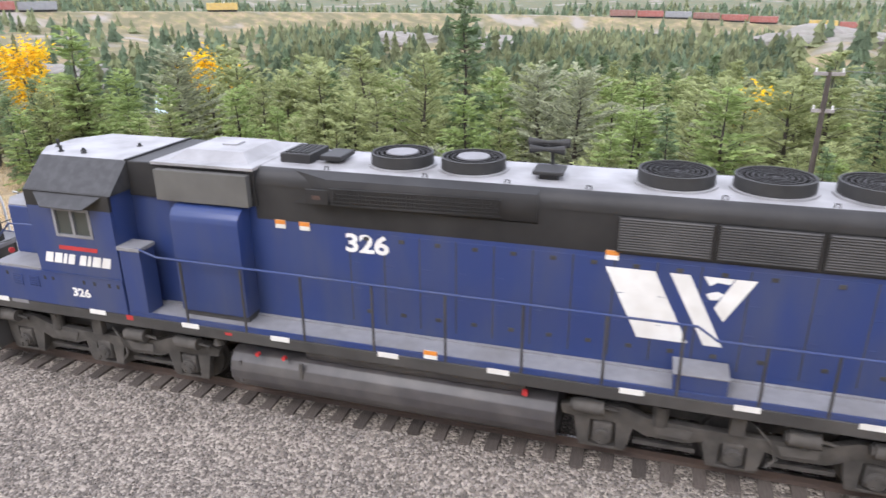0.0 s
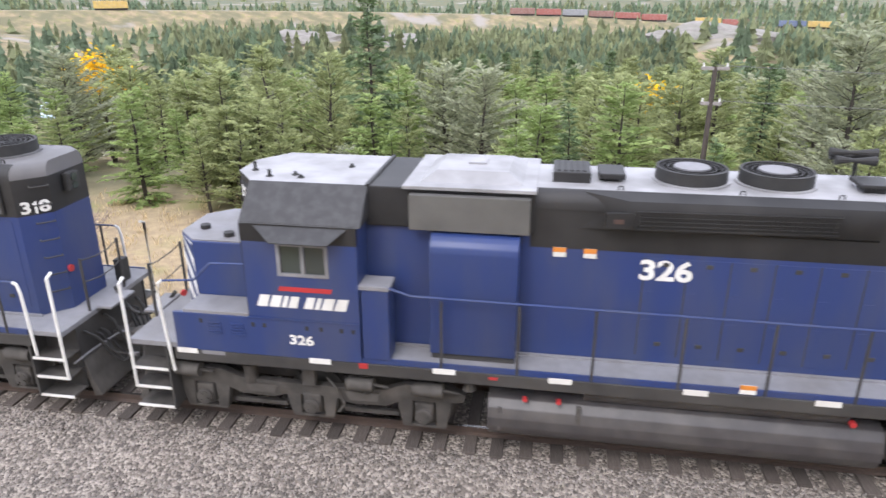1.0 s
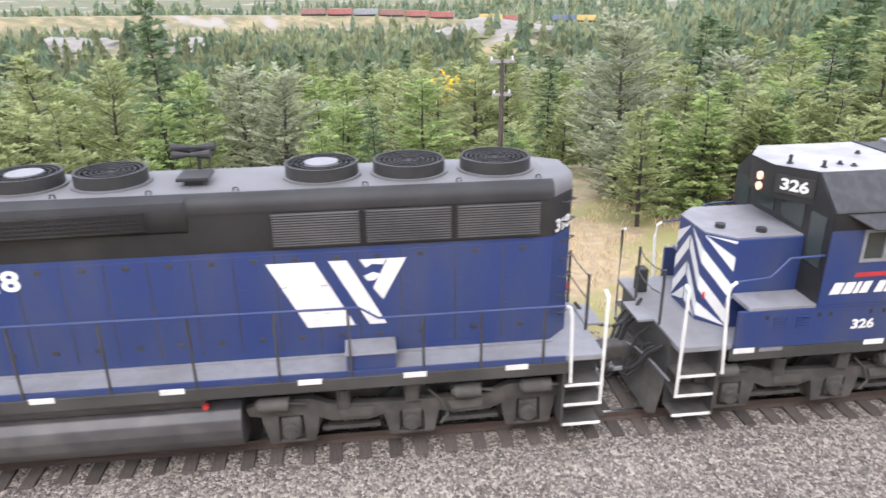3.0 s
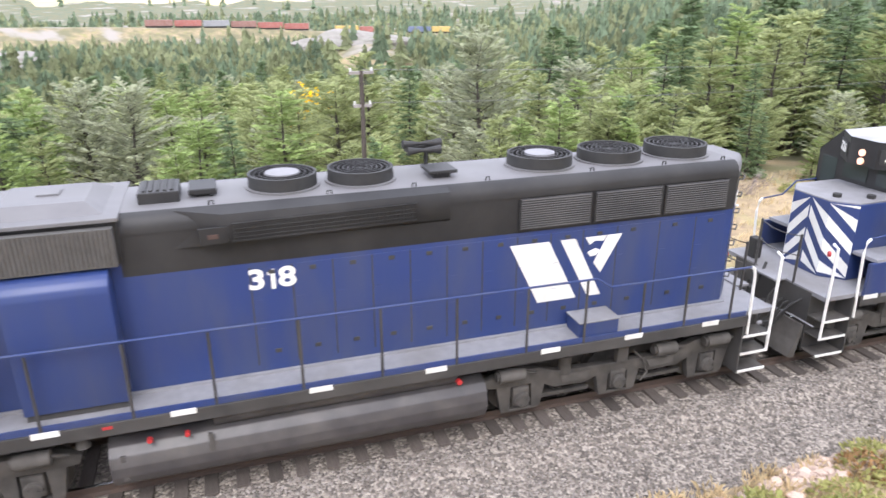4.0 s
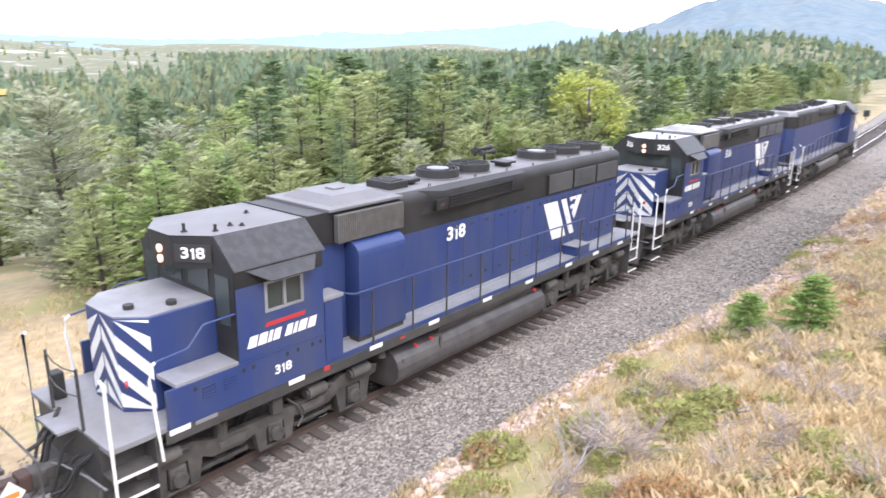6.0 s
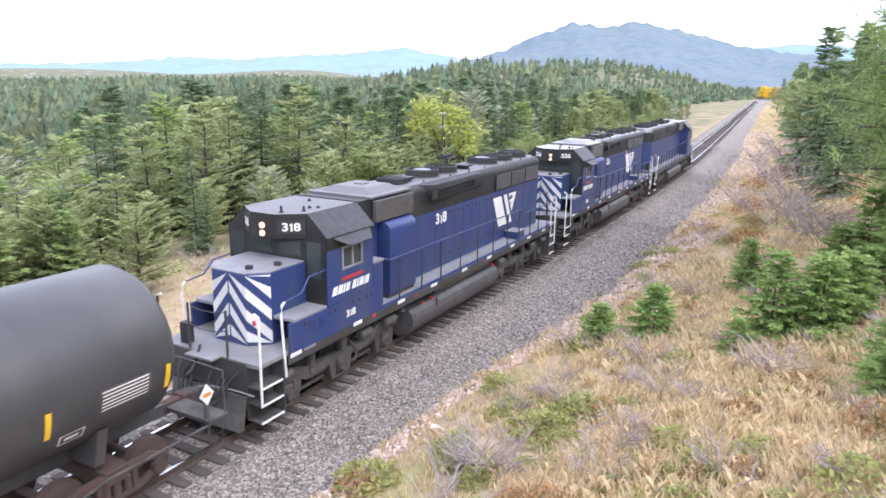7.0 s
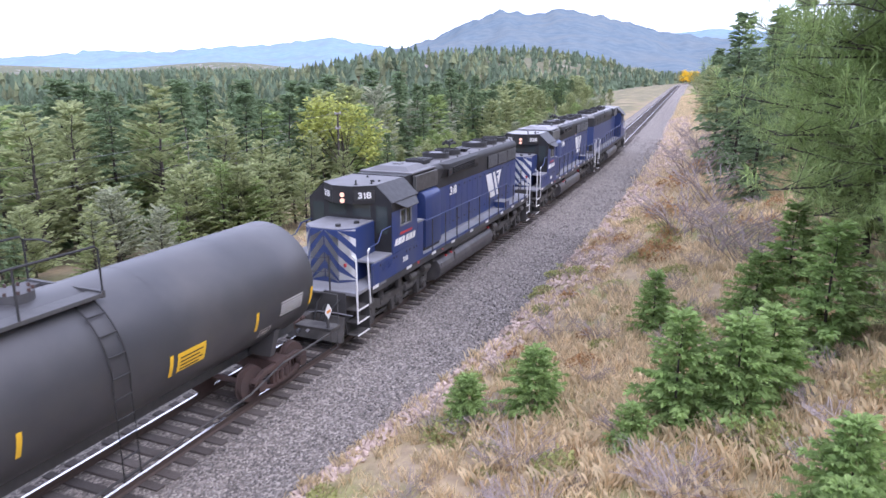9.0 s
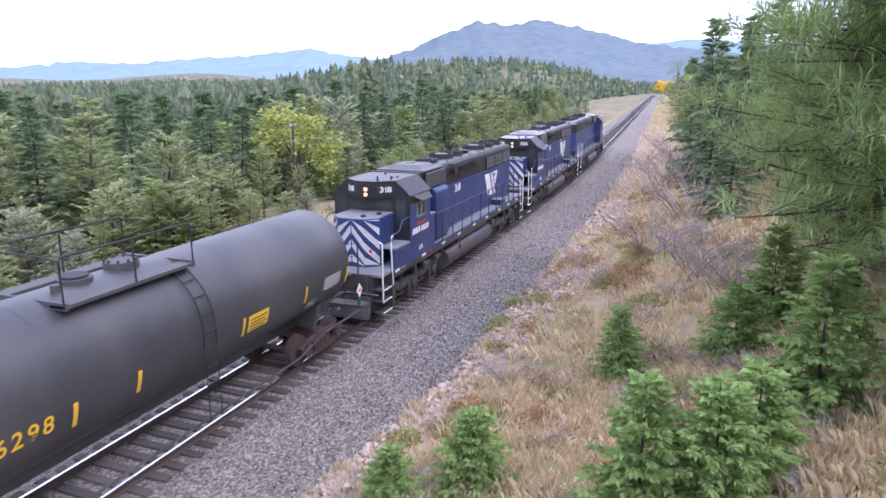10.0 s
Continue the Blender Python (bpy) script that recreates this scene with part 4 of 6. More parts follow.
            for x in (-1.5, -0.6, 0.6, 1.5):
                part("frame_hole", cyl(B(), (x, s * 1.222, 0.86 if abs(x) > 1 else 0.68), (x, s * 1.228, 0.86 if abs(x) > 1 else 0.68), 0.04, 10), BLACK, tr)
            for x in (-1.05, 1.05):
                part("brake_beam", box(B(), x - 0.5, x + 0.5, *sorted((s * 1.0, s * 1.1)), 0.32, 0.40, 0.01), TRUCK, tr)
            part("sand_hose", tube(B(), [(0.3, s * 1.25, 1.1), (0.5, s * 1.30, 0.9), (0.62, s * 1.3, 0.6), (0.5, s * 1.28, 0.42)], 0.022, 6), DUSTY, tr, smooth=True)
            part("snubber", box(B(), -0.12, 0.12, *sorted((s * 1.22, s * 1.36)), 0.95, 1.38, 0.02), TRUCK, tr)
        part("bolster", box(B(), -2.4, 2.4, -0.6, 0.6, 0.62, 1.10, 0.03), TRUCK, tr)
        for ax in (-2.05, 0.0, 2.05):
            bm = B()
            for s in (-1, 1):
                cyl(bm, (0, s * 0.70, 0), (0, s * 0.83, 0), 0.505, 32)
                cyl(bm, (0, s * 0.66, 0), (0, s * 0.70, 0), 0.53, 32)
                cyl(bm, (0, s * 1.29, 0), (0, s * 1.36, 0), 0.13, 8)
                for j in range(3):
                    an = j * 2.0944
                    cyl(bm, (0.08 * math.cos(an), s * 1.355, 0.08 * math.sin(an)), (0.08 * math.cos(an), s * 1.385, 0.08 * math.sin(an)), 0.022, 6)
            cyl(bm, (0, -1.3, 0), (0, 1.3, 0), 0.10, 12)
            ws = part("wheelset", bm, TRUCK, tr, "steel wheelset with bearing caps")
            ws.location = (ax, 0, 0.505)
            WHEELS.append((ws, (ax, 0, 0.505), 0.505, lead))
    return loco


WHEELS = []
LOCO_B = locomotive("318", "blue six-axle diesel locomotive with sooty roof, coupled to a tank car")
LOCO_A = locomotive("326", "blue six-axle diesel locomotive with sooty roof, coupled mid-train")
LOCO_C = locomotive("", "blue six-axle diesel locomotive leading the train, cab forward", lead=True)


# ---- tank car ----
def tank_car():
    """A long black tank car; x = 0 is its middle, z = 0 the top of the rails."""
    car = thing("tank_car", "black railway tank car with yellow reflector marks", "tank car")
    R, zc, hl = 1.50, 2.72, 7.55
    bm = B()
    secs = [(-hl - 0.52, 0.05), (-hl - 0.50, 0.35), (-hl - 0.42, 0.75), (-hl - 0.28, 1.10), (-hl - 0.10, 1.38), (-hl + 0.08, R)]
    secs = secs + [(x, R) for x in np.linspace(-6, 6, 9)] + [(-x, r) for x, r in secs[::-1]]
    n = 48
    loops = [[bm.verts.new((x, r * math.cos(6.28319 * k / n), zc + r * math.sin(6.28319 * k / n))) for k in range(n)] for x, r in secs]
    for a, b in zip(loops, loops[1:]):
        for k in range(n):
            bm.faces.new((a[k], a[(k + 1) % n], b[(k + 1) % n], b[k]))
    bm.faces.new(loops[0])
    bm.faces.new(loops[-1])
    bmesh.ops.recalc_face_normals(bm, faces=bm.faces[:])
    shell = part("tank_shell", bm, CARSKIN, car, "satin black welded tank shell", smooth=True)
    for x in (-5.1, -2.55, 0.0, 2.55, 5.1):
        wb = B()
        for k in range(48):
            a0, a1 = 6.28319 * k / 48, 6.28319 * (k + 1) / 48
            vs = [wb.verts.new((x + dx, (R + 0.004) * math.cos(an), zc + (R + 0.004) * math.sin(an))) for an in (a0, a1) for dx in (-0.012, 0.012)]
            wb.faces.new((vs[0], vs[1], vs[3], vs[2]))
        part("weld_seam", wb, CARSKIN, shell)

    def patch(name, x0, x1, a0, a1, mat, parent, label="", lift=0.006, segs=6):
        """A thin curved decal on the near side of the shell; angles in degrees below the tank's equator are negative."""
        pb = B()
        rows = []
        for i in range(segs + 1):
            an = radians(a0 + (a1 - a0) * i / segs)
            rows.append([pb.verts.new((x, -(R + lift) * math.cos(an), zc + (R + lift) * math.sin(an))) for x in (x0, x1)])
        for a, b in zip(rows, rows[1:]):
            pb.faces.new((a[0], a[1], b[1], b[0]))
        return part(name, pb, mat, parent, label)

    # yellow vertical marks
    for x in (7.40, 5.12, 2.35, -0.95, -2.45, -5.6, -7.3):
        patch("reflector_mark", x - 0.05, x + 0.05, -24, -5, YELLOW, car, "yellow reflective mark")
    pl = patch("warning_placard", 2.52, 3.35, -23, -6, YELLOW, car, "yellow emergency notice plate")
    for i in range(4):
        a = -10 - i * 3.4
        patch("text_bar", 2.6, 3.27 - 0.1 * (i % 2), a - 1.2, a, BLACK, pl, lift=0.010, segs=2)
    sp = patch("specification_panel", 6.0, 7.05, -23, -4, CARGREY, car, "panel of small white lettering")
    for i in range(6):
        a = -6 - i * 2.7
        patch("text_bar", 6.06, 6.98, a - 1.1, a, WHITE, sp, lift=0.010, segs=2)
    for x0, x1, a0, a1 in ((5.35, 5.80, -36, -35.2), (5.35, 5.80, -27.8, -27), (5.35, 5.38, -35.2, -27.8), (5.77, 5.80, -35.2, -27.8), (5.45, 5.7, -33, -30)):
        patch("stencil_line", x0, x1, a0, a1, WHITE, car, lift=0.008, segs=2)
    # painted car number and the bars of the owner's mark
    for i, ch in enumerate("646298"):
        m = Matrix.Translation((-4.45 + i * 0.29, -(R * math.cos(radians(-12)) + 0.006), zc + R * math.sin(radians(-12)))) @ pose(0, 0, 0, 90 + 12, 0, 0)
        lettering("car_number", ch, 0.46, YELLOW, car, m, "yellow stencilled digit", bold=0.01)
    for i in range(4):
        patch("owner_mark_bar", -6.15 + i * 0.36, -5.92 + i * 0.36, -18, -6, YELLOW, car, "yellow stencilled bar")

    # top platform, railings, manways
    plat = part("platform", box(B(), -2.0, 1.4, -1.0, -0.62, 4.08, 4.16, 0.01), CARGREY, car, "dark steel top platform")
    part("platform", box(B(), -2.0, 1.4, 0.62, 1.0, 4.08, 4.16, 0.01), CARGREY, car)
    for x in (-2.0, 1.32):
        part("platform_end", box(B(), x, x + 0.08, -1.0, 1.0, 4.06, 4.20), CARGREY, car)
    for s in (-1, 1):
        y = s * 0.98
        part("railing", tube(B(), [(-2.0, y, 4.12), (-2.0, y, 4.98), (-1.95, y, 5.05), (1.3, y, 5.05), (1.36, y, 4.98), (1.36, y, 4.12)], 0.024), BLACK, car, "black pipe safety railing", smooth=True)
        part("railing_post", cyl(B(), (-0.3, y, 4.12), (-0.3, y, 5.05), 0.022, 8), BLACK, car)
    part("railing", tube(B(), [(-2.0, -0.98, 4.98), (-2.0, -0.5, 5.03), (-2.0, 0.5, 5.03), (-2.0, 0.98, 4.98)], 0.022), BLACK, car, smooth=True)
    part("railing", tube(B(), [(1.36, 0.98, 4.98), (1.36, 0.5, 5.03), (1.36, 0.2, 5.0)], 0.022), BLACK, car, smooth=True)
    mw = part("manway", cyl(B(), (0.35, 0.05, 4.16), (0.35, 0.05, 4.36), 0.36, 24), CARGREY, car, "dark bolted manway cover")
    for j in range(10):
        an = j * 0.628
        part("bolt", cyl(B(), (0.35 + 0.33 * math.cos(an), 0.05 + 0.33 * math.sin(an), 4.36), (0.35 + 0.33 * math.cos(an), 0.05 + 0.33 * math.sin(an), 4.42), 0.03, 6), RUST, mw)
    va = part("valve_housing", cyl(B(), (-0.85, 0.05, 4.16), (-0.85, 0.05, 4.30), 0.34, 24), CARGREY, car, "dark valve cover")
    part("valve_lid", cyl(B(), (-0.85, 0.05, 4.30), (-0.85, 0.05, 4.35), 0.27, 24), BLACK, va)
    part("vent_valve", cyl(B(), (-1.5, -0.2, 4.16), (-1.5, -0.2, 4.34), 0.09, 12), CARGREY, car)

    # ladder up the near side, following the shell and then straight down
    for s in (-1, 1):
        la = part("ladder", B(), BLACK, car, "black side ladder")
        for dx in (-0.2, 0.2):
            pts = [(1.05 + dx, s * (R + 0.06) * math.cos(radians(a)), zc + (R + 0.06) * math.sin(radians(a))) for a in range(62, -11, -8)]
            pts += [(1.05 + dx, s * 1.54, 2.2), (1.05 + dx, s * 1.54, 0.62)]
            part("ladder_stile", tube(B(), pts, 0.018, 6), BLACK, la)
        rungs = [((R + 0.07) * math.cos(radians(a)), zc + (R + 0.07) * math.sin(radians(a))) for a in (60, 45, 30, 15, 0)] + [(1.54, z) for z in (2.3, 1.9, 1.5, 1.1, 0.7)]
        for y, z in rungs:
            part("rung", cyl(B(), (0.85, s * y, z), (1.25, s * y, z), 0.018, 6), BLACK, la)

    # underframe
    part("running_board", box(B(), -8.2, 8.2, -0.28, 0.28, 0.90, 1.14), CARGREY, car, "centre sill")
    for s in (-1, 1):
        part("side_rail", tube(B(), [(8.7, s * 1.45, 0.95), (6.0, s * 1.45, 0.95), (4.6, s * 1.50, 0.70), (-4.6, s * 1.50, 0.70), (-6.0, s * 1.45, 0.95), (-8.7, s * 1.45, 0.95)], 0.028, 8), TRUCK, car, "grey side safety rail")
        for x in (-6.2, 6.2):
            part("bolster_bracket", prism(B(), [(s * 0.3, 1.0), (s * 1.0, 1.0), (s * 1.2, 1.75), (s * 0.6, 1.5)], x - 0.10, x + 0.10, "x"), CARSKIN, car)
        for e in (-1, 1):
            part("end_sill", box(B(), *sorted((e * 8.25, e * 8.75)), *sorted((s * 0.28, s * 1.5)), 0.98, 1.06, 0.01), TRUCK, car)
            part("corner_step", tube(B(), [(e * 8.6, s * 1.48, 0.98), (e * 8.6, s * 1.48, 0.42), (e * 8.25, s * 1.48, 0.42), (e * 8.25, s * 1.48, 0.98)], 0.02, 6), TRUCK, car)
            d = part("hazard_placard", prism(B(), [(e * 8.35, 1.33), (e * 8.53, 1.56), (e * 8.35, 1.79), (e * 8.17, 1.56)], *sorted((s * 1.36, s * 1.38)), "y"), WHITE, car, "white diamond hazard placard")
            part("placard_band", box(B(), *sorted((e * 8.25, e * 8.45)), *sorted((s * 1.38, s * 1.386)), 1.52, 1.60), ORANGE, d)
            part("placard_post", box(B(), *sorted((e * 8.3, e * 8.4)), *sorted((s * 1.32, s * 1.36)), 1.04, 1.6), CARGREY, car)
    for e in (-1, 1):
        co = part("coupler", box(B(), *sorted((e * 8.2, e * 8.8)), -0.11, 0.11, 0.78, 1.02, 0.03), RUST, car, "rusty knuckle coupler")
        part("knuckle", box(B(), *sorted((e * 8.8, e * 9.02)), -0.15, 0.17, 0.72, 1.06, 0.06), RUST, co)
        part("end_railing", tube(B(), [(e * 8.72, -1.45, 1.02), (e * 8.72, -1.45, 1.95), (e * 8.72, -0.4, 1.98), (e * 8.72, 0.4, 1.98), (e * 8.72, 1.45, 1.95), (e * 8.72, 1.45, 1.02)], 0.02, 6), CARGREY, car)
        tr = new("truck")
        tr.parent = car
        tr.location = (e * 6.45, 0, 0)
        tagged(tr, "rusty two-axle freight truck")
        for s in (-1, 1):
            pf = [(-1.15, 0.62), (-0.75, 0.80), (0.75, 0.80), (1.15, 0.62), (1.10, 0.52), (0.70, 0.64), (-0.70, 0.64), (-1.10, 0.52)]
            part("side_frame", prism(B(), pf, *sorted((s * 0.98, s * 1.10)), "y", 0.015), RUST, tr, smooth=True)
            part("tension_bar", prism(B(), [(-1.12, 0.52), (-0.42, 0.30), (0.42, 0.30), (1.12, 0.52), (1.10, 0.42), (0.45, 0.20), (-0.45, 0.20), (-1.10, 0.42)], *sorted((s * 0.98, s * 1.10)), "y", 0.012), RUST, tr)
            for x in (-0.36, 0.36):
                part("frame_column", box(B(), x - 0.05, x + 0.05, *sorted((s * 0.985, s * 1.095)), 0.26, 0.68, 0.01), RUST, tr)
            for ax in (-0.89, 0.89):
                part("bearing", cyl(B(), (ax, s * 1.0, 0.46), (ax, s * 1.16, 0.46), 0.15, 14), RUST, tr, smooth=True)
            for x in (-0.22, 0.0, 0.22):
                part("coil_spring", cyl(B(), (x, s * 1.04, 0.26), (x, s * 1.04, 0.60), 0.085, 10), RUST, tr)
        part("bolster", box(B(), -0.25, 0.25, -1.1, 1.1, 0.55, 0.85, 0.03), RUST, tr)
        for ax in (-0.89, 0.89):
            bm = B()
            for s in (-1, 1):
                cyl(bm, (0, s * 0.70, 0), (0, s * 0.83, 0), 0.46, 32)
                cyl(bm, (0, s * 0.66, 0), (0, s * 0.70, 0), 0.49, 32)
                cyl(bm, (0, s * 0.82, 0), (0, s * 0.90, 0), 0.16, 12)
            cyl(bm, (0, -1.1, 0), (0, 1.1, 0), 0.08, 10)
            ws = part("wheelset", bm, RUST, tr, "rusty wheelset")
            ws.location = (ax, 0, 0.46)
            WHEELS.append((ws, (ax, 0, 0.46), 0.46, False))
    return car


CAR = tank_car()


# ---- plants ----
def leaf_material(name, a, b, rand=0.3):
    """Needles or leaves that let some light through."""
    m = material(name, a, b, rough=0.75, scale=1.5, rand=rand, spec=0.2)
    n, l = m.node_tree.nodes, m.node_tree.links
    p = n["Principled BSDF"]
    tr = n.new("ShaderNodeBsdfTranslucent")
    l.new(p.inputs["Base Color"].links[0].from_socket, tr.inputs[0])
    mx = n.new("ShaderNodeMixShader")
    mx.inputs[0].default_value = 0.5
    l.new(p.outputs[0], mx.inputs[1])
    l.new(tr.outputs[0], mx.inputs[2])
    l.new(mx.outputs[0], n["Material Output"].inputs[0])
    return m


PINE = leaf_material("pine_needles", (0.31, 0.35, 0.165), (0.38, 0.41, 0.20))
SPRUCE = leaf_material("spruce_needles", (0.17, 0.24, 0.125), (0.22, 0.285, 0.15))
FIR = leaf_material("bright_fir_needles", (0.28, 0.37, 0.14), (0.35, 0.42, 0.17))
PALE = leaf_material("pale_needles", (0.34, 0.36, 0.24), (0.40, 0.42, 0.29))
GOLD = leaf_material("golden_leaves", (0.85, 0.61, 0.04), (0.78, 0.52, 0.03), 0.2)
LIME = leaf_material("yellow_green_leaves", (0.40, 0.44, 0.12), (0.48, 0.50, 0.15))
BARK = material("rough_bark", (0.085, 0.07, 0.06), (0.05, 0.042, 0.036), rough=0.95, scale=14, stretch=(1, 1, 0.25), bump=0.5, bump_scale=20)
DEADWOOD = material("grey_dead_wood", (0.30, 0.28, 0.26), (0.22, 0.20, 0.19), rough=0.9, scale=12, stretch=(1, 1, 0.3))


def trunk_mesh(rng, h, r, limbs=(), lean=0.02):
    bm = B()
    pts = [(rng.uniform(-1, 1) * lean * h * t, rng.uniform(-1, 1) * lean * h * t, h * t) for t in (0, 0.2, 0.4, 0.6, 0.8, 1.0)]
    pts[0] = (0, 0, -0.4)
    for (p, q, i) in zip(pts, pts[1:], range(5)):
        cyl(bm, p, q, r * (1 - i * 0.19), 7, r * (1 - (i + 1) * 0.19))
    for p, q, rr in limbs:
        side = (q - p).cross(Vector((0.3, 0.2, 1))).normalized() * rr
        up = (q - p).cross(side).normalized() * rr
        a = [bm.verts.new(p + o) for o in (side, up - side * 0.5, -up - side * 0.5)]
        b = [bm.verts.new(q + o * 0.3) for o in (side, up - side * 0.5, -up - side * 0.5)]
        for k in range(3):
            bm.faces.new((a[k], a[(k + 1) % 3], b[(k + 1) % 3], b[k]))
    return bm


def spray(bm, p, d, ln, w, rng, curl=-0.2):
    """One flat tapering spray of needles from p along d, as two folded blades."""
    side = d.cross(Vector((0, 0, 1)))
    if side.length < 1e-3:
        side = Vector((1, 0, 0))
    side.normalize()
    side = (side + Vector((0, 0, rng.uniform(-0.6, 0.6)))).normalized()
    mid = p + d * ln * 0.55 + Vector((0, 0, 0.06 * ln))
    tip = p + d * ln + Vector((0, 0, curl * ln))
    a, b = mid + side * w, mid - side * w
    v = [bm.verts.new(x) for x in (p, a, tip, b)]
    bm.faces.new(v)


def conifer(rng, h, spread, whorls, per, clump, base=0.08, droop=0.25, density=6, taper=0.85, up=0.0):
    """Crown and limbs of a conifer of height h: whorls of limbs, each set with many short sprays."""
    bm, limbs = B(), []
    for i in range(whorls):
        t = base + (1 - base) * (i + rng.uniform(-0.3, 0.3)) / whorls
        t = min(max(t, base), 0.985)
        z = h * t
        ln0 = spread * (1 - t) ** taper * (0.55 + 0.45 * min(1, (t - base + 0.06) * 6)) + 0.12
        a0 = rng.uniform(0, 6.28)
        for j in range(per):
            if rng.random() < 0.10:
                continue
            an = a0 + 6.28319 * j / per + rng.uniform(-0.35, 0.35)
            ln = ln0 * rng.choice((0.45, 0.7, 0.85, 1.0, 1.1)) * rng.uniform(0.85, 1.15)
            rise = -droop * (1 - t) + up + 0.45 * t + rng.uniform(-0.1, 0.1)
            d = Vector((math.cos(an), math.sin(an), rise)).normalized()
            p0 = Vector((0, 0, min(max(z + rng.uniform(-0.9, 0.9) * h / whorls, 0.1), h * 0.985)))
            if ln > 0.8 and j % 2 == 0:
                limbs.append((p0, p0 + d * ln * 0.9, 0.012 * h * (1 - t) * 0.35 + 0.01))
            k = max(3, int(1.45 * density * ln / max(spread, 0.1) + 1.5))
            for q in range(k):
                u = 0.22 + 0.78 * (q + rng.uniform(0, 1)) / k
                pp = p0 + d * ln * u
                for sgn in (-1, 1):
                    yaw = sgn * rng.uniform(0.35, 1.2)
                    dd = Vector((d.x * math.cos(yaw) - d.y * math.sin(yaw), d.x * math.sin(yaw) + d.y * math.cos(yaw), d.z + rng.uniform(-0.25, 0.35))).normalized()
                    s = clump * rng.uniform(0.6, 1.3) * (1.1 - 0.45 * u)
                    spray(bm, pp, dd, s, s * rng.uniform(0.14, 0.26), rng)
            spray(bm, p0 + d * ln * 0.85, d, clump, clump * 0.25, rng)
    for j in range(4):
        an = j * 1.57
        spray(bm, Vector((0, 0, h * 0.95)), Vector((math.cos(an) * 0.3, math.sin(an) * 0.3, 1)).normalized(), h * 0.06, h * 0.012, rng, 0)
    return bm, limbs


def broadleaf(rng, h, spread, leaves, size, blobs=14):
    """Crown of a small broad-leaved tree: leaves gathered round the ends of limbs."""
    bm, limbs = B(), []
    for i in range(blobs):
        an, t = rng.uniform(0, 6.28), rng.uniform(0.35, 1.0)
        rr = spread * math.sqrt(max(0.05, 1 - (2 * t - 1.25) ** 2)) * rng.uniform(0.3, 0.9)
        c = Vector((rr * math.cos(an), rr * math.sin(an), h * t * 0.92))
        limbs.append((Vector((0, 0, h * 0.3 * t)), c, 0.012 * h * 0.5))
        for j in range(leaves // blobs):
            d = Vector((rng.gauss(0, 1), rng.gauss(0, 1), rng.gauss(0, 0.8)))
            p = c + d * spread * 0.20
            dd = Vector((rng.uniform(-1, 1), rng.uniform(-1, 1), rng.uniform(-0.6, 0.6))).normalized()
            spray(bm, p, dd, size * rng.uniform(0.7, 1.3), size * 0.35, rng, 0)
    return bm, limbs


def tree_model(name, label, category, mat, made, h, r, rng, bark=None):
    crown, limbs = made
    t = thing(name, label, category, "trees of the valley forest")
    part("trunk", trunk_mesh(rng, h, r, limbs), bark or BARK, t)
    part("crown", crown, mat, t)
    return t


rt = random.Random(11)
MODELS = {
    "spruce_tall": tree_model("spruce_tree", "tall dark green spruce with drooping layered limbs", "tree", SPRUCE, conifer(rt, 11, 2.6, 26, 8, 0.55, 0.05, 0.35, 8), 11, 0.16, rt),
    "spruce_slim": tree_model("spruce_tree", "slim dark green spruce", "tree", SPRUCE, conifer(rt, 9, 1.7, 22, 7, 0.44, 0.06, 0.25, 7), 9, 0.12, rt),
    "fir": tree_model("fir_tree", "bright green young fir", "tree", FIR, conifer(rt, 7, 2.0, 18, 8, 0.42, 0.04, 0.1, 8, 0.75, 0.1), 7, 0.11, rt),
    "pine": tree_model("pine_tree", "olive green pine with an open uneven crown", "tree", PINE, conifer(rt, 8, 2.3, 17, 7, 0.46, 0.14, -0.05, 8, 0.6, 0.25), 8, 0.13, rt),
    "pine_wide": tree_model("pine_tree", "broad olive pine with up-swept limbs", "tree", PINE, conifer(rt, 6.5, 2.7, 14, 8, 0.46, 0.10, -0.1, 9, 0.48, 0.35), 6.5, 0.14, rt),
    "pale": tree_model("pine_tree", "pale grey-green pine with a rounded crown", "tree", PALE, conifer(rt, 7, 2.7, 16, 9, 0.46, 0.06, -0.1, 9, 0.42, 0.35), 7, 0.13, rt),
    "gold": tree_model("aspen_tree", "small aspen in golden autumn leaf", "tree", GOLD, broadleaf(rt, 7, 2.2, 1500, 0.34), 7, 0.09, rt),
    "lime": tree_model("aspen_tree", "yellow-green broad-leaved aspen tree", "tree", LIME, broadleaf(rt, 6, 2.2, 1800, 0.3), 6, 0.09, rt),
}


def dead_model(rng, h):
    t = thing("dead_tree", "bare grey dead conifer", "tree", "trees of the valley forest")
    limbs = []
    for i in range(46):
        z = h * rng.uniform(0.15, 0.97)
        an = rng.uniform(0, 6.28)
        ln = 1.7 * (1 - z / h) ** 0.8 * rng.uniform(0.5, 1.1) + 0.15
        p = Vector((0, 0, z))
        q = p + Vector((math.cos(an), math.sin(an), rng.uniform(-0.1, 0.5))) * ln
        limbs.append((p, q, 0.022))
        for j in range(3):
            m = p.lerp(q, rng.uniform(0.4, 0.9))
            limbs.append((m, m + Vector((rng.uniform(-1, 1), rng.uniform(-1, 1), rng.uniform(-0.2, 0.6))) * ln * 0.35, 0.011))
    part("trunk", trunk_mesh(rng, h, 0.09, limbs), DEADWOOD, t)
    return t


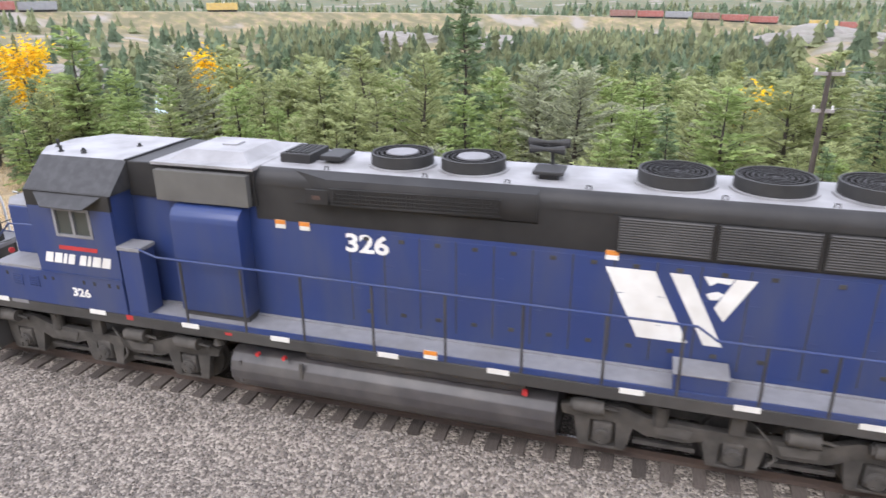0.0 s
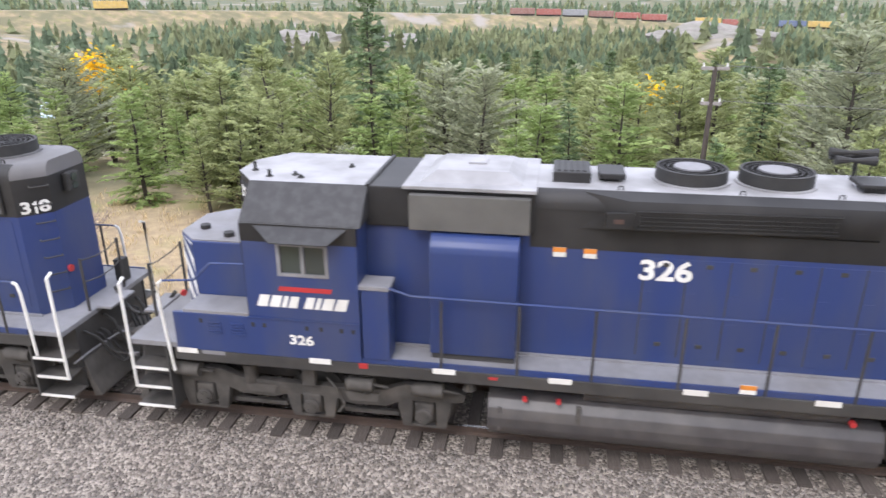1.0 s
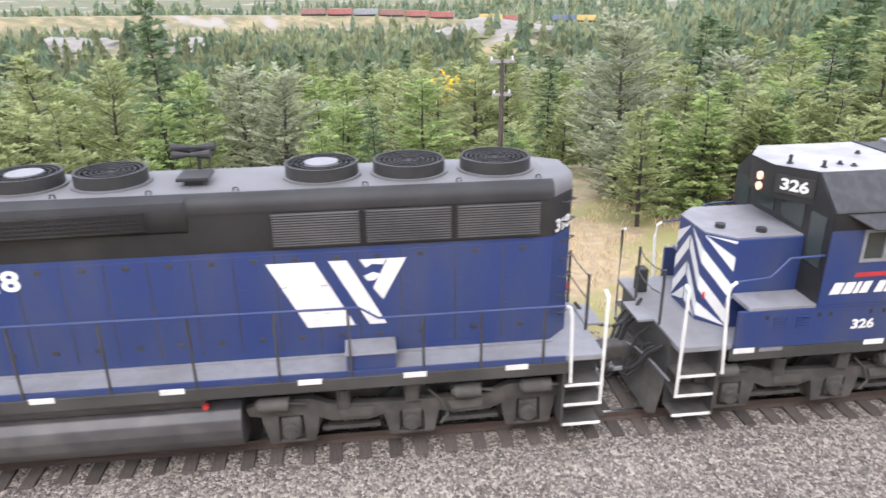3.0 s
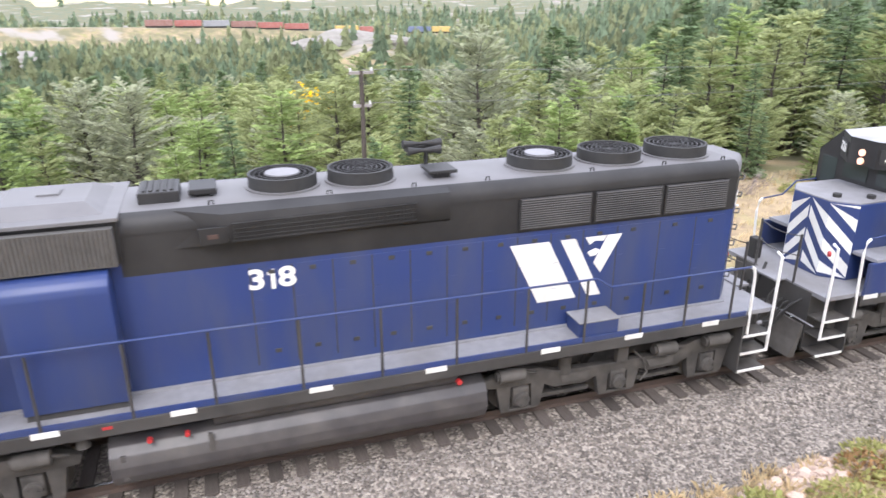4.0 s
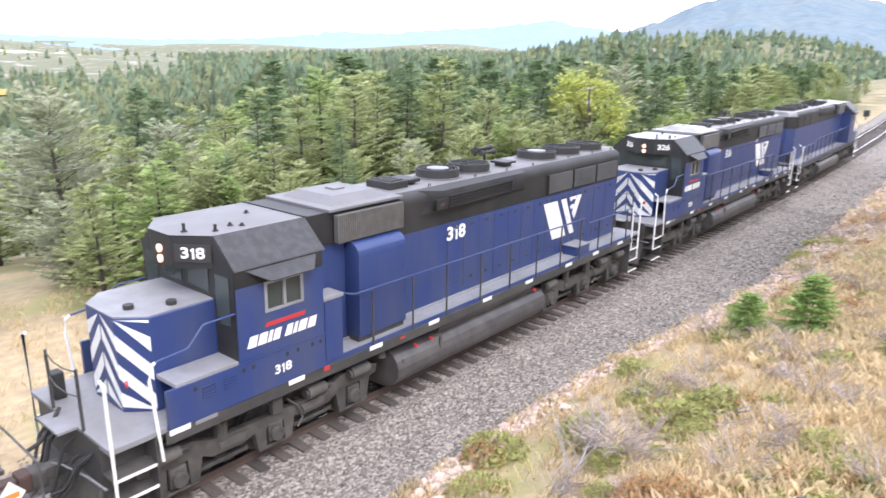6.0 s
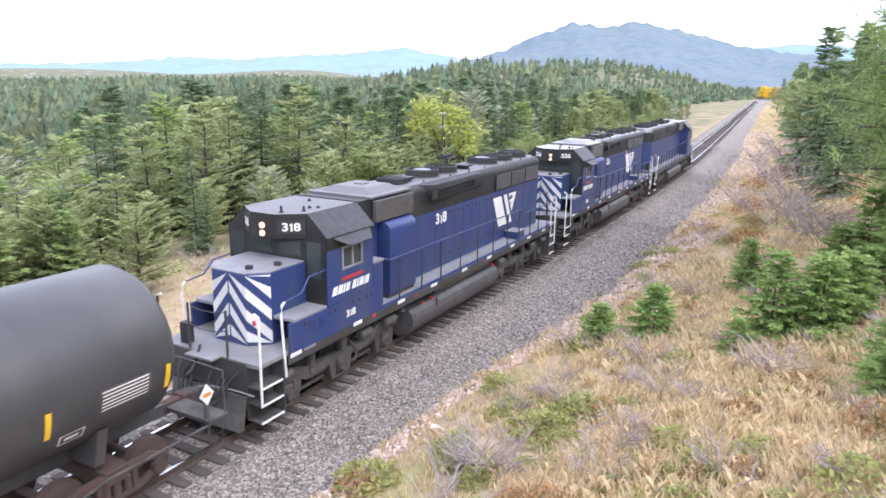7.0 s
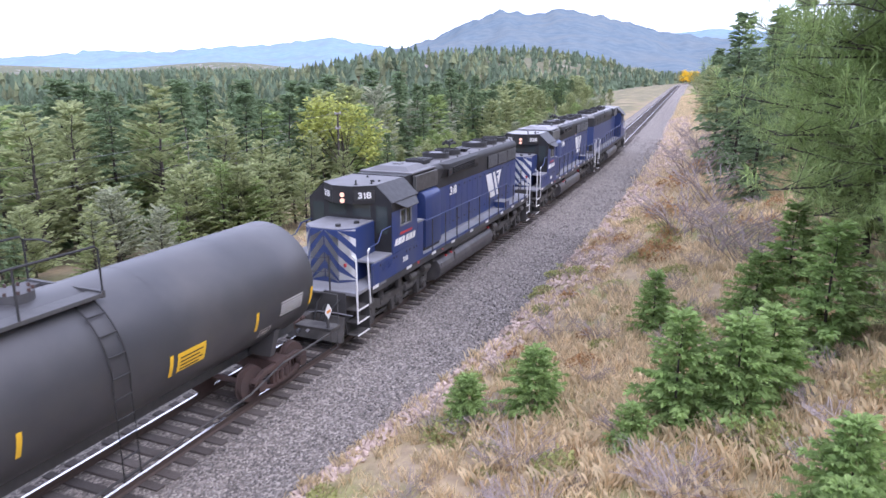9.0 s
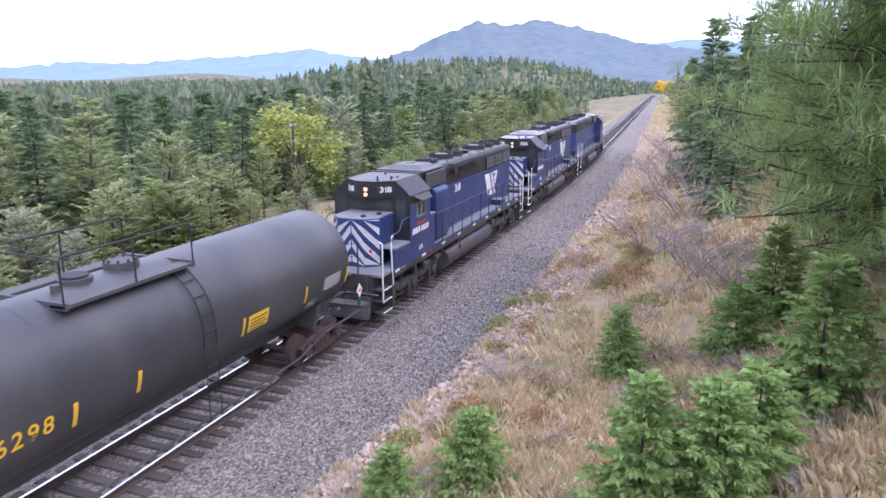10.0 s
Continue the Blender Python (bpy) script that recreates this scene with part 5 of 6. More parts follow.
# sparser crowns for trees that stand far off
for kind, mat, made, h, r in (
        ("spruce_tall", SPRUCE, conifer(rt, 11, 2.3, 28, 7, 0.72, 0.05, 0.35, 4), 11, 0.16),
        ("spruce_slim", SPRUCE, conifer(rt, 9, 1.7, 24, 7, 0.62, 0.06, 0.25, 4), 9, 0.12),
        ("fir", FIR, conifer(rt, 7, 2.0, 18, 7, 0.62, 0.04, 0.1, 3, 0.75, 0.1), 7, 0.11),
        ("pine", PINE, conifer(rt, 8, 2.3, 19, 7, 0.66, 0.14, -0.05, 3, 0.6, 0.25), 8, 0.13),
        ("pine_wide", PINE, conifer(rt, 6.5, 2.7, 15, 8, 0.66, 0.10, -0.1, 3.5, 0.48, 0.35), 6.5, 0.14),
        ("pale", PALE, conifer(rt, 7, 2.7, 17, 8, 0.66, 0.06, -0.1, 3.5, 0.42, 0.35), 7, 0.13)):
    near = MODELS[kind]
    MODELS[kind + "_lo"] = tree_model(near.name.split(".")[0], near["label"], "tree", mat, (made[0], []), h, r, rt)

MODELS["dead"] = dead_model(rt, 7.5)
HEIGHTS = {"spruce_tall": 11, "spruce_slim": 9, "fir": 7, "pine": 8, "pine_wide": 6.5, "pale": 7, "dead": 7.5}
USED = set()
FAR_TREES = collections.defaultdict(list)


def plant(kind, x, y, scale, turn, lift=0.0):
    """A tree at x, y; those farther off than the nearest wood are gathered, to be joined into one mesh a kind."""
    away = math.hypot(x, y + 11)
    if away > 58 and kind + "_lo" in MODELS:
        kind += "_lo"
    src = MODELS[kind]
    q = random.Random(int(x * 977 + y * 131))
    wide = scale * (1.0 if kind in ("dead", "gold", "lime") else q.uniform(0.95, 1.2) if kind.startswith("spruce") else q.uniform(1.1, 1.45))
    m = pose(x, y, ground_z(x, y) - 0.1 * scale + lift, q.uniform(-3, 3), q.uniform(-3, 3), turn)
    size = (wide, wide * q.uniform(0.82, 1.18), scale)
    if away > 78 and kind.endswith("_lo"):
        FAR_TREES[kind].append(m @ Matrix.Diagonal((*size, 1)))
        return None
    if kind not in USED:
        USED.add(kind)
        src.matrix_basis = m
        src.scale = size
        return src
    ob = copy_thing(src, m)
    ob.scale = size
    return ob


def join_far_trees():
    """The gathered trees as one mesh of crowns and one of trunks for each kind."""
    for kind, poses in FAR_TREES.items():
        src = MODELS[kind]
        for child in list(src.children):
            me = child.data
            co = np.empty(len(me.vertices) * 3)
            me.vertices.foreach_get("co", co)
            co = np.c_[co.reshape(-1, 3), np.ones(len(me.vertices))]
            faces = [tuple(p.vertices) for p in me.polygons]
            verts, polys = [], []
            for k, m in enumerate(poses):
                verts.append((co @ np.array(m).T)[:, :3])
                polys.extend([tuple(v + k * len(co) for v in f) for f in faces])
            joined = bpy.data.meshes.new("distant_trees")
            joined.from_pydata(np.concatenate(verts).tolist(), [], polys)
            joined.materials.append(me.materials[0])
            tagged(new("distant_trees", joined), "mixed green conifers standing thickly across the valley", "trees", kind="stuff")
        if kind not in USED:
            for child in list(src.children):
                bpy.data.objects.remove(child)
            bpy.data.objects.remove(src)


def forest():
    """The wood across the track: mixed conifers, set thickly, with a few clearings."""
    rng = random.Random(21)
    kinds = ["pine"] * 10 + ["fir"] * 6 + ["spruce_tall"] + ["spruce_slim"] * 2 + ["pine_wide"] * 10 + ["pale"] * 4 + ["dead"]
    # single trees that stand out: kind, x, distance from the track, scale
    done = []
    for k, x, v, sc in (("spruce_tall", -8.0, 18.5, 0.78), ("pale", 12.4, 20.3, 1.0), ("spruce_tall", 20, 29, 0.8), ("spruce_tall", 23, 31, 0.78), ("gold", -40, 46, 1.4), ("gold", -41.8, 48, 1.3), ("gold", -55, 39.6, 1.4), ("gold", -58, 38.5, 1.4),
                        ("gold", 7.3, 48, 1.25), ("lime", 86, 30, 1.15), ("lime", 55, 17.5, 1.25), ("dead", -9.5, 22, 0.8), ("dead", -15, 24, 0.75), ("dead", 44, 24, 0.9),
                        ("dead", 47.5, 22.5, 0.85), ("dead", 50, 25, 0.95), ("dead", 42, 27, 0.9), ("fir", 2.5, 15.0, 0.75), ("pine_wide", 6.0, 14.5, 0.5),
                        ("pale", -24, 20, 0.8), ("fir", -26, 15.5, 0.95)):
        y = track_y(x) + v
        done.append((x, y))
        plant(k, x, y, sc, rng.uniform(0, 360))
    for i in range(60):
        x = rng.uniform(-30, 42)
        v = rng.uniform(10.6, 15.5)
        if abs(x - 4.9) < 1.5 and v < 25.5:
            continue
        done.append((x, track_y(x) + v))
        plant(rng.choice(["fir", "pine_wide", "fir", "pine", "pine_wide", "pine", "spruce_slim"]), x, track_y(x) + v, rng.uniform(0.38, 0.66), rng.uniform(0, 360))
    for i in range(95):
        x = rng.uniform(-48, 125)
        v = rng.uniform(11.2, 19)
        done.append((x, track_y(x) + v))
        plant(rng.choice(["fir", "pine_wide", "pale", "fir", "pine", "spruce_slim"]), x, track_y(x) + v, rng.uniform(0.22, 0.5), rng.uniform(0, 360))
    # tall spruces that stand against the mountains: azimuth, distance, slope of the sight line to the top
    for az, r, e in ((37, 70, -0.012), (42, 75, -0.002), (43.5, 84, -0.008), (50, 80, -0.004), (51.5, 92, -0.008), (54, 100, -0.006), (57.5, 82, -0.006), (60, 104, 0.0), (63.5, 88, 0.008), (65.5, 98, 0.004), (69, 125, 0.006)):
        x, y = r * math.sin(radians(az)), -11 + r * math.cos(radians(az))
        done.append((x, y))
        plant("spruce_tall", x, y, (7.7 + r * e - ground_z(x, y)) / 11, rng.uniform(0, 360))
    cells = collections.defaultdict(list)
    for a, b in done:
        cells[int(a // 6), int(b // 6)].append((a, b))
    count = 0
    for tries in range(40000):
        if count >= 1350:
            break
        x, v = rng.uniform(-120, 210), 12.5 + 150 * rng.random() ** 1.3
        y = track_y(x) + v
        r, az = math.hypot(x, y + 11), math.degrees(math.atan2(x, y + 11))
        if r > 215 or az < -58 or (az < -30 and r > 60 and rng.random() < 0.8) or (rng.random() < open_ground(x, y, r, az)):
            continue
        gap = 1.7 + v * 0.012
        if noise.noise((x * 0.05, y * 0.05, 9.0)) < -0.48 + rng.uniform(-0.1, 0.1):
            continue
        if v < 17 and rng.random() < 0.55:
            continue
        cx, cy = int(x // 6), int(y // 6)
        if any((x - a) ** 2 + (y - b) ** 2 < gap * gap for i in (-1, 0, 1) for j in (-1, 0, 1) for a, b in cells[cx + i, cy + j]):
            continue
        cells[cx, cy].append((x, y))
        count += 1
        k = rng.choice(kinds)
        tall = 0.92
        if az > 34 and v > 19:
            tall = 1.25
            if rng.random() < 0.6:
                k = rng.choice(["spruce_tall", "spruce_slim", "spruce_slim", "pine", "spruce_tall"])
        elif az < 30:
            tall = 1.0
        most = 7.7 - r * (0.078 - 0.072 * smooth01(26, 44, az)) - ground_z(x, y)
        sc = min(rng.uniform(0.55, 1.08) * (0.7 if v < 18 else 1.0) * tall, most * rng.uniform(0.72, 1.06) / HEIGHTS[k])
        if sc > 0.2 and not (10.2 < x < 14.8 and v < 24):
            plant(k, x, y, sc, rng.uniform(0, 360))


def open_ground(x, y, r, az):
    """Bare slopes where few trees stand."""
    if 60 < r < 420 and az < -30:
        return 0.82
    if 190 < r < 285 and (-22 < az < -11 or 9 < az < 16):
        return 0.84
    if 385 < r < 480 and az < 30:
        return 0.9
    if r > 700 and az < 30:
        return 0.93
    return 0.0


def far_woods(mat, count, seed, label, span=(-60, 92), reach=1600, power=2.3):
    """The woods beyond, as one mesh of small ragged conifers."""
    rng = random.Random(seed)
    verts, faces = [], []

    def cone(x, y, z, h, r, near):
        n, tiers = (10, 8) if near else (5, 5)
        step = 0.95 / tiers
        for i in range(tiers):
            z0, z1 = z + h * (0.05 + step * i), z + h * min(1.0, 0.05 + step * i + 1.7 * step)
            rr = r * (1 - 0.86 * i / tiers) * rng.uniform(0.75, 1.2)
            a0 = rng.uniform(0, 6.28)
            b = len(verts)
            verts.append((x + rng.uniform(-0.1, 0.1) * r, y, z1))
            for k in range(n):
                s = (rng.uniform(0.9, 1.4) if k % 2 else rng.uniform(0.25, 0.5)) if near else rng.uniform(0.45, 1.3)
                verts.append((x + rr * s * math.cos(a0 + 6.28319 * k / n), y + rr * s * math.sin(a0 + 6.28319 * k / n), z0 - rng.uniform(0, 0.7 * step) * h))
            for k in range(n):
                faces.append((b, b + 1 + k, b + 1 + (k + 1) % n))
    made = 0
    while made < count:
        r = 165 + reach * rng.random() ** power
        az = rng.uniform(*span)
        x, y = r * math.sin(radians(az)), -11 + r * math.cos(radians(az))
        v = y - track_y(x)
        if v < (110 if r < 200 else 26 + 0.02 * r) or rng.random() < open_ground(x, y, r, az):
            continue
        if noise.noise((x * 0.012, y * 0.012, 3.0)) < -0.30 + 0.12 * smooth01(200, 500, r) + rng.uniform(-0.12, 0.12) - 0.5 * smooth01(60, 200, x):
            continue
        h = rng.uniform(5.5, 11.0) * (1 + 0.15 * smooth01(300, 900, r))
        cone(x, y, ground_z(x, y) - 0.3, h, h * rng.uniform(0.26, 0.42), r < 240)
        made += 1
    me = bpy.data.meshes.new("distant_woods")
    me.from_pydata(verts, [], faces)
    me.materials.append(mat)
    tagged(new("distant_woods", me), label, "woods", kind="stuff")


# the far spruce green carries a slight blue tint for haze
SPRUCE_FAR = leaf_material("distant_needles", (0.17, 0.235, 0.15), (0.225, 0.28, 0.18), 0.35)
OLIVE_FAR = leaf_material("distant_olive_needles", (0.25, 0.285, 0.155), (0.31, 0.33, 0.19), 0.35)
forest()
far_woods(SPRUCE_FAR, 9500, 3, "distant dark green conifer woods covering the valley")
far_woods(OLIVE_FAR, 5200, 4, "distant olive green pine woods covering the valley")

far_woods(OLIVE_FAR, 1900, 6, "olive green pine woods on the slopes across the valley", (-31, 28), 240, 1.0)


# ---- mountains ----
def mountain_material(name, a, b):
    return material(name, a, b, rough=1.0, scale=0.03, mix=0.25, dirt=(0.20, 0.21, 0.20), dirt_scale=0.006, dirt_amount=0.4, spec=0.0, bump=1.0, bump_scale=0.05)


# aerial haze is painted into both base colours, stronger in the far range
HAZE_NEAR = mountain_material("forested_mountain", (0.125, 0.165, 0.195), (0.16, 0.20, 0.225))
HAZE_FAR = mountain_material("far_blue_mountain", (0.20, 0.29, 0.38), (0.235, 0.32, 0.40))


def ridge(name, mat, dist, peaks, label, depth, seed):
    """A range of mountains round the viewpoint: a sloping sheet whose crest follows (azimuth, height) pairs."""
    az = [p[0] for p in peaks]
    hs = [p[1] for p in peaks]
    n, m = 220, 16
    verts = []
    for i in range(n):
        a = az[0] + (az[-1] - az[0]) * i / (n - 1)
        h = float(np.interp(a, az, hs)) * dist / 4000
        for j in range(m):
            t = j / (m - 1)
            r = dist - depth * (1 - t)
            z = -30 + (h + 30) * t ** 0.9
            z += 40 * dist / 4000 * noise.noise((a * 0.35, t * 3.0, seed)) * t * (1 - t) * 3 + 16 * dist / 4000 * noise.noise((a * 1.4, t * 6, seed + 3)) * t
            verts.append((r * math.sin(radians(a)), r * math.cos(radians(a)), z))
    faces = [(i * m + j, (i + 1) * m + j, (i + 1) * m + j + 1, i * m + j + 1) for i in range(n - 1) for j in range(m - 1)]
    me = bpy.data.meshes.new(name)
    me.from_pydata(verts, [], faces)
    me.materials.append(mat)
    me.shade_smooth()
    tagged(new(name, me), label, "mountain", kind="structure")


TAN_HILL = material("bare_tan_hill_grass", (0.62, 0.52, 0.34), (0.52, 0.43, 0.27), rough=1.0, scale=0.02, dirt=(0.22, 0.26, 0.16), dirt_scale=0.006, dirt_amount=0.8, spec=0.0)
ridge("hill_tan", TAN_HILL, 1200, [(-62, 95), (-30, 105), (-6, 90), (6, 100), (12, 70), (18, 5), (23, -15), (28, -30), (34, -87), (38, -100)], "bare tan grassy hill with scattered dark trees", 450, 4.0)
ridge("mountain_far", HAZE_FAR, 4300, [(0, 60), (18, 55), (30, 45), (37, 66), (42, 104), (45.8, 96), (51, 130), (53.5, 136), (58.7, 180), (61, 150), (64, 120), (70, 110), (84, 190), (88, 215), (94, 190), (100, 150), (118, 120)], "mountain range on the horizon, coloured blue with painted haze", 1500, 1.0)
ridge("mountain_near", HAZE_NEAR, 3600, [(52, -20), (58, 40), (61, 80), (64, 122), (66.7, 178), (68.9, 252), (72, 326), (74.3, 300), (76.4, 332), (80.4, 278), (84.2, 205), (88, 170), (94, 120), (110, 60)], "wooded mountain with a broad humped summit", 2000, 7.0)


# ---- the near bank: dry grass, low shrubs, young spruces, rocks ----
STRAW = leaf_material("dry_grass_blades", (0.72, 0.59, 0.38), (0.60, 0.48, 0.29), 0.3)
HERB = leaf_material("low_green_shrub_leaves", (0.30, 0.33, 0.12), (0.38, 0.36, 0.14), 0.35)
RUSSET = leaf_material("russet_shrub_leaves", (0.42, 0.24, 0.11), (0.36, 0.24, 0.12), 0.35)
TWIG = material("grey_brown_twigs", (0.36, 0.30, 0.28), (0.26, 0.21, 0.19), rough=0.9, scale=10)
NEEDLE = leaf_material("long_pine_needles", (0.30, 0.40, 0.15), (0.37, 0.46, 0.18), 0.35)
YOUNG = leaf_material("young_spruce_needles", (0.26, 0.37, 0.125), (0.33, 0.44, 0.155), 0.3)
PINK_ROCK = material("pale_pink_rock", (0.52, 0.41, 0.33), (0.40, 0.30, 0.25), rough=0.9, scale=7, bump=0.5, bump_scale=14, rand=0.25)
STONE = material("grey_ballast_stone", (0.26, 0.232, 0.208), (0.165, 0.148, 0.134), rough=0.9, scale=22, rand=0.55)


def dry_grass():
    """Tufts of long dry grass over the bank, as one mesh of narrow blades."""
    rng = random.Random(31)
    verts, faces = [], []

    def tuft(x, y, h, n, spread):
        z = ground_z(x, y) - 0.03
        for i in range(n):
            an, ln = rng.uniform(0, 6.28), rng.uniform(0.5, 1.0) * h
            bx, by = x + rng.uniform(-spread, spread) * 0.4, y + rng.uniform(-spread, spread) * 0.4
            dx, dy = math.cos(an) * rng.uniform(0.1, 0.6) * ln, math.sin(an) * rng.uniform(0.1, 0.6) * ln
            w = rng.uniform(0.006, 0.013) * (1 + 0.02 * max(x, 0))
            px, py = -math.sin(an) * w, math.cos(an) * w
            b = len(verts)
            verts.extend([(bx - px, by - py, z), (bx + px, by + py, z), (bx + dx * 0.5, by + dy * 0.5, z + ln * 0.65), (bx + dx, by + dy, z + ln * 0.8)])
            faces.extend([(b, b + 1, b + 2), (b + 2, b + 1, b + 3)])

    count = 0
    for i in range(5500):
        x, y = rng.uniform(4, 27), rng.uniform(-17.5, -7.5)
        if math.hypot(x, y + 11.4) > 3.5:
            tuft(x, y, rng.uniform(0.2, 0.5), rng.randint(8, 14), 0.4)
    while count < 13500:
        x = -6 + 75 * rng.random() ** 1.6
        u = 0.1 + 17 * rng.random() ** 1.1
        y = track_y(x) - 3.3 - u - shoulder(x)
        if x > 9 and u < 1.9 and rng.random() < (0.35 if x < 25 else 0.75):
            continue
        if math.hypot(x - 0.0, y + 11.4) < 3 or rng.random() > 0.8 + 0.7 * noise.noise((x * 0.35, y * 0.35, 6.0)):
            continue
        tall = noise.noise((x * 0.12, y * 0.12, 2.0)) > 0.0
        tuft(x, y, rng.uniform(0.22, 0.45) if not tall else rng.uniform(0.35, 0.65), rng.randint(8, 15), 0.35)
        count += 1
    for i in range(3600):
        x = rng.uniform(-35, 110)
        y = track_y(x) + rng.uniform(4.6, 14)
        tuft(x, y, rng.uniform(0.2, 0.5), 8, 0.6)
    for i in range(2500):
        x = rng.uniform(62, 260)
        y = track_y(x) - 4.7 - 9 * rng.random()
        tuft(x, y, rng.uniform(0.4, 0.8), 7, 1.2)
    me = bpy.data.meshes.new("dry_grass")
    me.from_pydata(verts, [], faces)
    me.materials.append(STRAW)
    tagged(new("dry_grass", me), "long straw-coloured dry grass on the bank", "grass", kind="stuff")


def leaf_clump(rng, r, h, n, size):
    bm = B()
    for i in range(n):
        an, q = rng.uniform(0, 6.28), math.sqrt(rng.random())
        p = Vector((r * q * math.cos(an), r * q * math.sin(an), h * (1 - q * q) * rng.uniform(0.3, 1.0) + 0.02))
        d = Vector((rng.uniform(-1, 1), rng.uniform(-1, 1), rng.uniform(-0.2, 1.0))).normalized()
        spray(bm, p, d, size * rng.uniform(0.6, 1.3), size * 0.3, rng, 0)
    return bm


def twig_clump(rng, r, h, n):
    bm = B()
    for i in range(n):
        an = rng.uniform(0, 6.28)
        p = Vector((rng.uniform(-0.3, 0.3) * r, rng.uniform(-0.3, 0.3) * r, -0.05))
        m = p + Vector((math.cos(an) * r * 0.5, math.sin(an) * r * 0.5, h * rng.uniform(0.4, 0.7)))
        q = m + Vector((math.cos(an + rng.uniform(-0.8, 0.8)) * r * 0.5, math.sin(an) * r * 0.5, h * rng.uniform(0.1, 0.5)))
        tube(bm, [p, m, q], 0.008, 3)
        for j in range(3):
            s = m.lerp(q, rng.random())
            tube(bm, [s, s + Vector((rng.uniform(-1, 1), rng.uniform(-1, 1), rng.uniform(0, 1))) * 0.3 * r], 0.004, 3)
    return bm


def bushes():
    rng = random.Random(41)
    models = []
    for nm, lab, mat, made in (
            ("low_shrub", "low spreading green shrub on the bank", HERB, leaf_clump(rng, 0.7, 0.35, 420, 0.12)),
            ("low_shrub", "low olive green shrub in dry grass", HERB, leaf_clump(rng, 0.5, 0.45, 320, 0.11)),
            ("russet_shrub", "low shrub with russet autumn leaves", RUSSET, leaf_clump(rng, 0.6, 0.5, 320, 0.11)),
            ("bare_shrub", "leafless grey-brown twiggy shrub", TWIG, twig_clump(rng, 0.8, 0.8, 34)),
            ("bare_shrub", "leafless grey-brown twiggy shrub", TWIG, twig_clump(rng, 0.55, 0.5, 30))):
        t = thing(nm, lab, "shrub", "shrubs on the bank")
        part("foliage" if mat is not TWIG else "brushwood", made, mat, t)
        models.append([t, False])

    def put(i, x, y, sc):
        t, used = models[i]
        m = pose(x, y, ground_z(x, y) - 0.02, 0, 0, rng.uniform(0, 360))
        if not used:
            models[i][1] = True
            t.matrix_basis = m
        else:
            t = copy_thing(t, m)
        t.scale = (sc, sc, sc)
    for i, x, y, sc in ((0, 13.2, -7.0, 1.3), (0, 14.6, -7.4, 1.2), (1, 17.5, -9.0, 1.1), (3, 11.5, -6.2, 1.0), (4, 13.0, -8.6, 1.2), (2, 45, -8.5, 2.2), (2, 55, -8.0, 2.2), (3, 40, -9.5, 2.6),
                        (3, 47, -10.5, 3.0), (3, 60, -9.0, 3.2), (3, 70, -9.5, 3.2), (2, 36, -9.0, 1.8), (3, 80, -8.5, 3.5), (3, 36, -11.5, 2.4), (3, 33, -12.5, 2.2), (2, 64, -9.6, 2.6)):
        put(i, x, y, sc)
    for k in range(210):
        x = rng.uniform(3, 45)
        y = -3.9 - 13 * rng.random() ** 0.9
        if math.hypot(x, y + 11.4) < 4:
            continue
        put(rng.choice([0, 0, 1, 1, 2, 3, 4, 4]), x, y, rng.uniform(0.5, 1.15))
    for k in range(150):
        x = rng.uniform(5.5, 21)
        y = -4.4 - 8.5 * rng.random() - 0.06 * x
        if math.hypot(x, y + 11.4) > 4:
            put(rng.choice([0, 1, 1, 2, 4, 4, 3]), x, y, rng.uniform(0.35, 0.85))
    for k in range(26):
        x = rng.uniform(-30, 90)
        put(rng.choice([0, 1, 3]), x, track_y(x) + rng.uniform(6, 14), rng.uniform(0.6, 1.3))


def young_spruces():
    rng = random.Random(51)
    models = {}
    for key, h, sp in (("a", 1.9, 0.75), ("b", 1.6, 0.85)):
        t = thing("young_spruce", "bright green knee-high to head-high young spruce in dry grass", "tree", "young spruces on the bank")
        crown, limbs = conifer(rng, h, sp, 20, 9, 0.17, 0.03, 0.15, 12, 0.8)
        part("trunk", trunk_mesh(rng, h, 0.03, limbs), BARK, t)
        part("crown", crown, YOUNG, t)
        models[key] = [t, False]
    for key, x, y, sc in (("b", 19.6, -6.35, 0.85), ("b", 20.4, -7.75, 1.05), ("a", 26.2, -9.75, 1.0), ("a", 19.5, -10.9, 1.25), ("b", 19.6, -12.0, 1.35), ("b", 20.5, -12.6, 1.3),
                          ("b", 15.6, -13.4, 1.0), ("b", 14.6, -13.2, 0.8), ("b", 18.4, -10.2, 0.6), ("a", 30, -13.5, 1.4), ("b", 27.5, -12.5, 1.2), ("a", 23, -13.8, 1.6)):
        t, used = models[key]
        m = pose(x, y, ground_z(x, y) - 0.03, 0, 0, rng.uniform(0, 360))
        if used:
            t = copy_thing(t, m)
        else:
            models[key][1] = True
            t.matrix_basis = m
        t.scale = (sc, sc, sc)


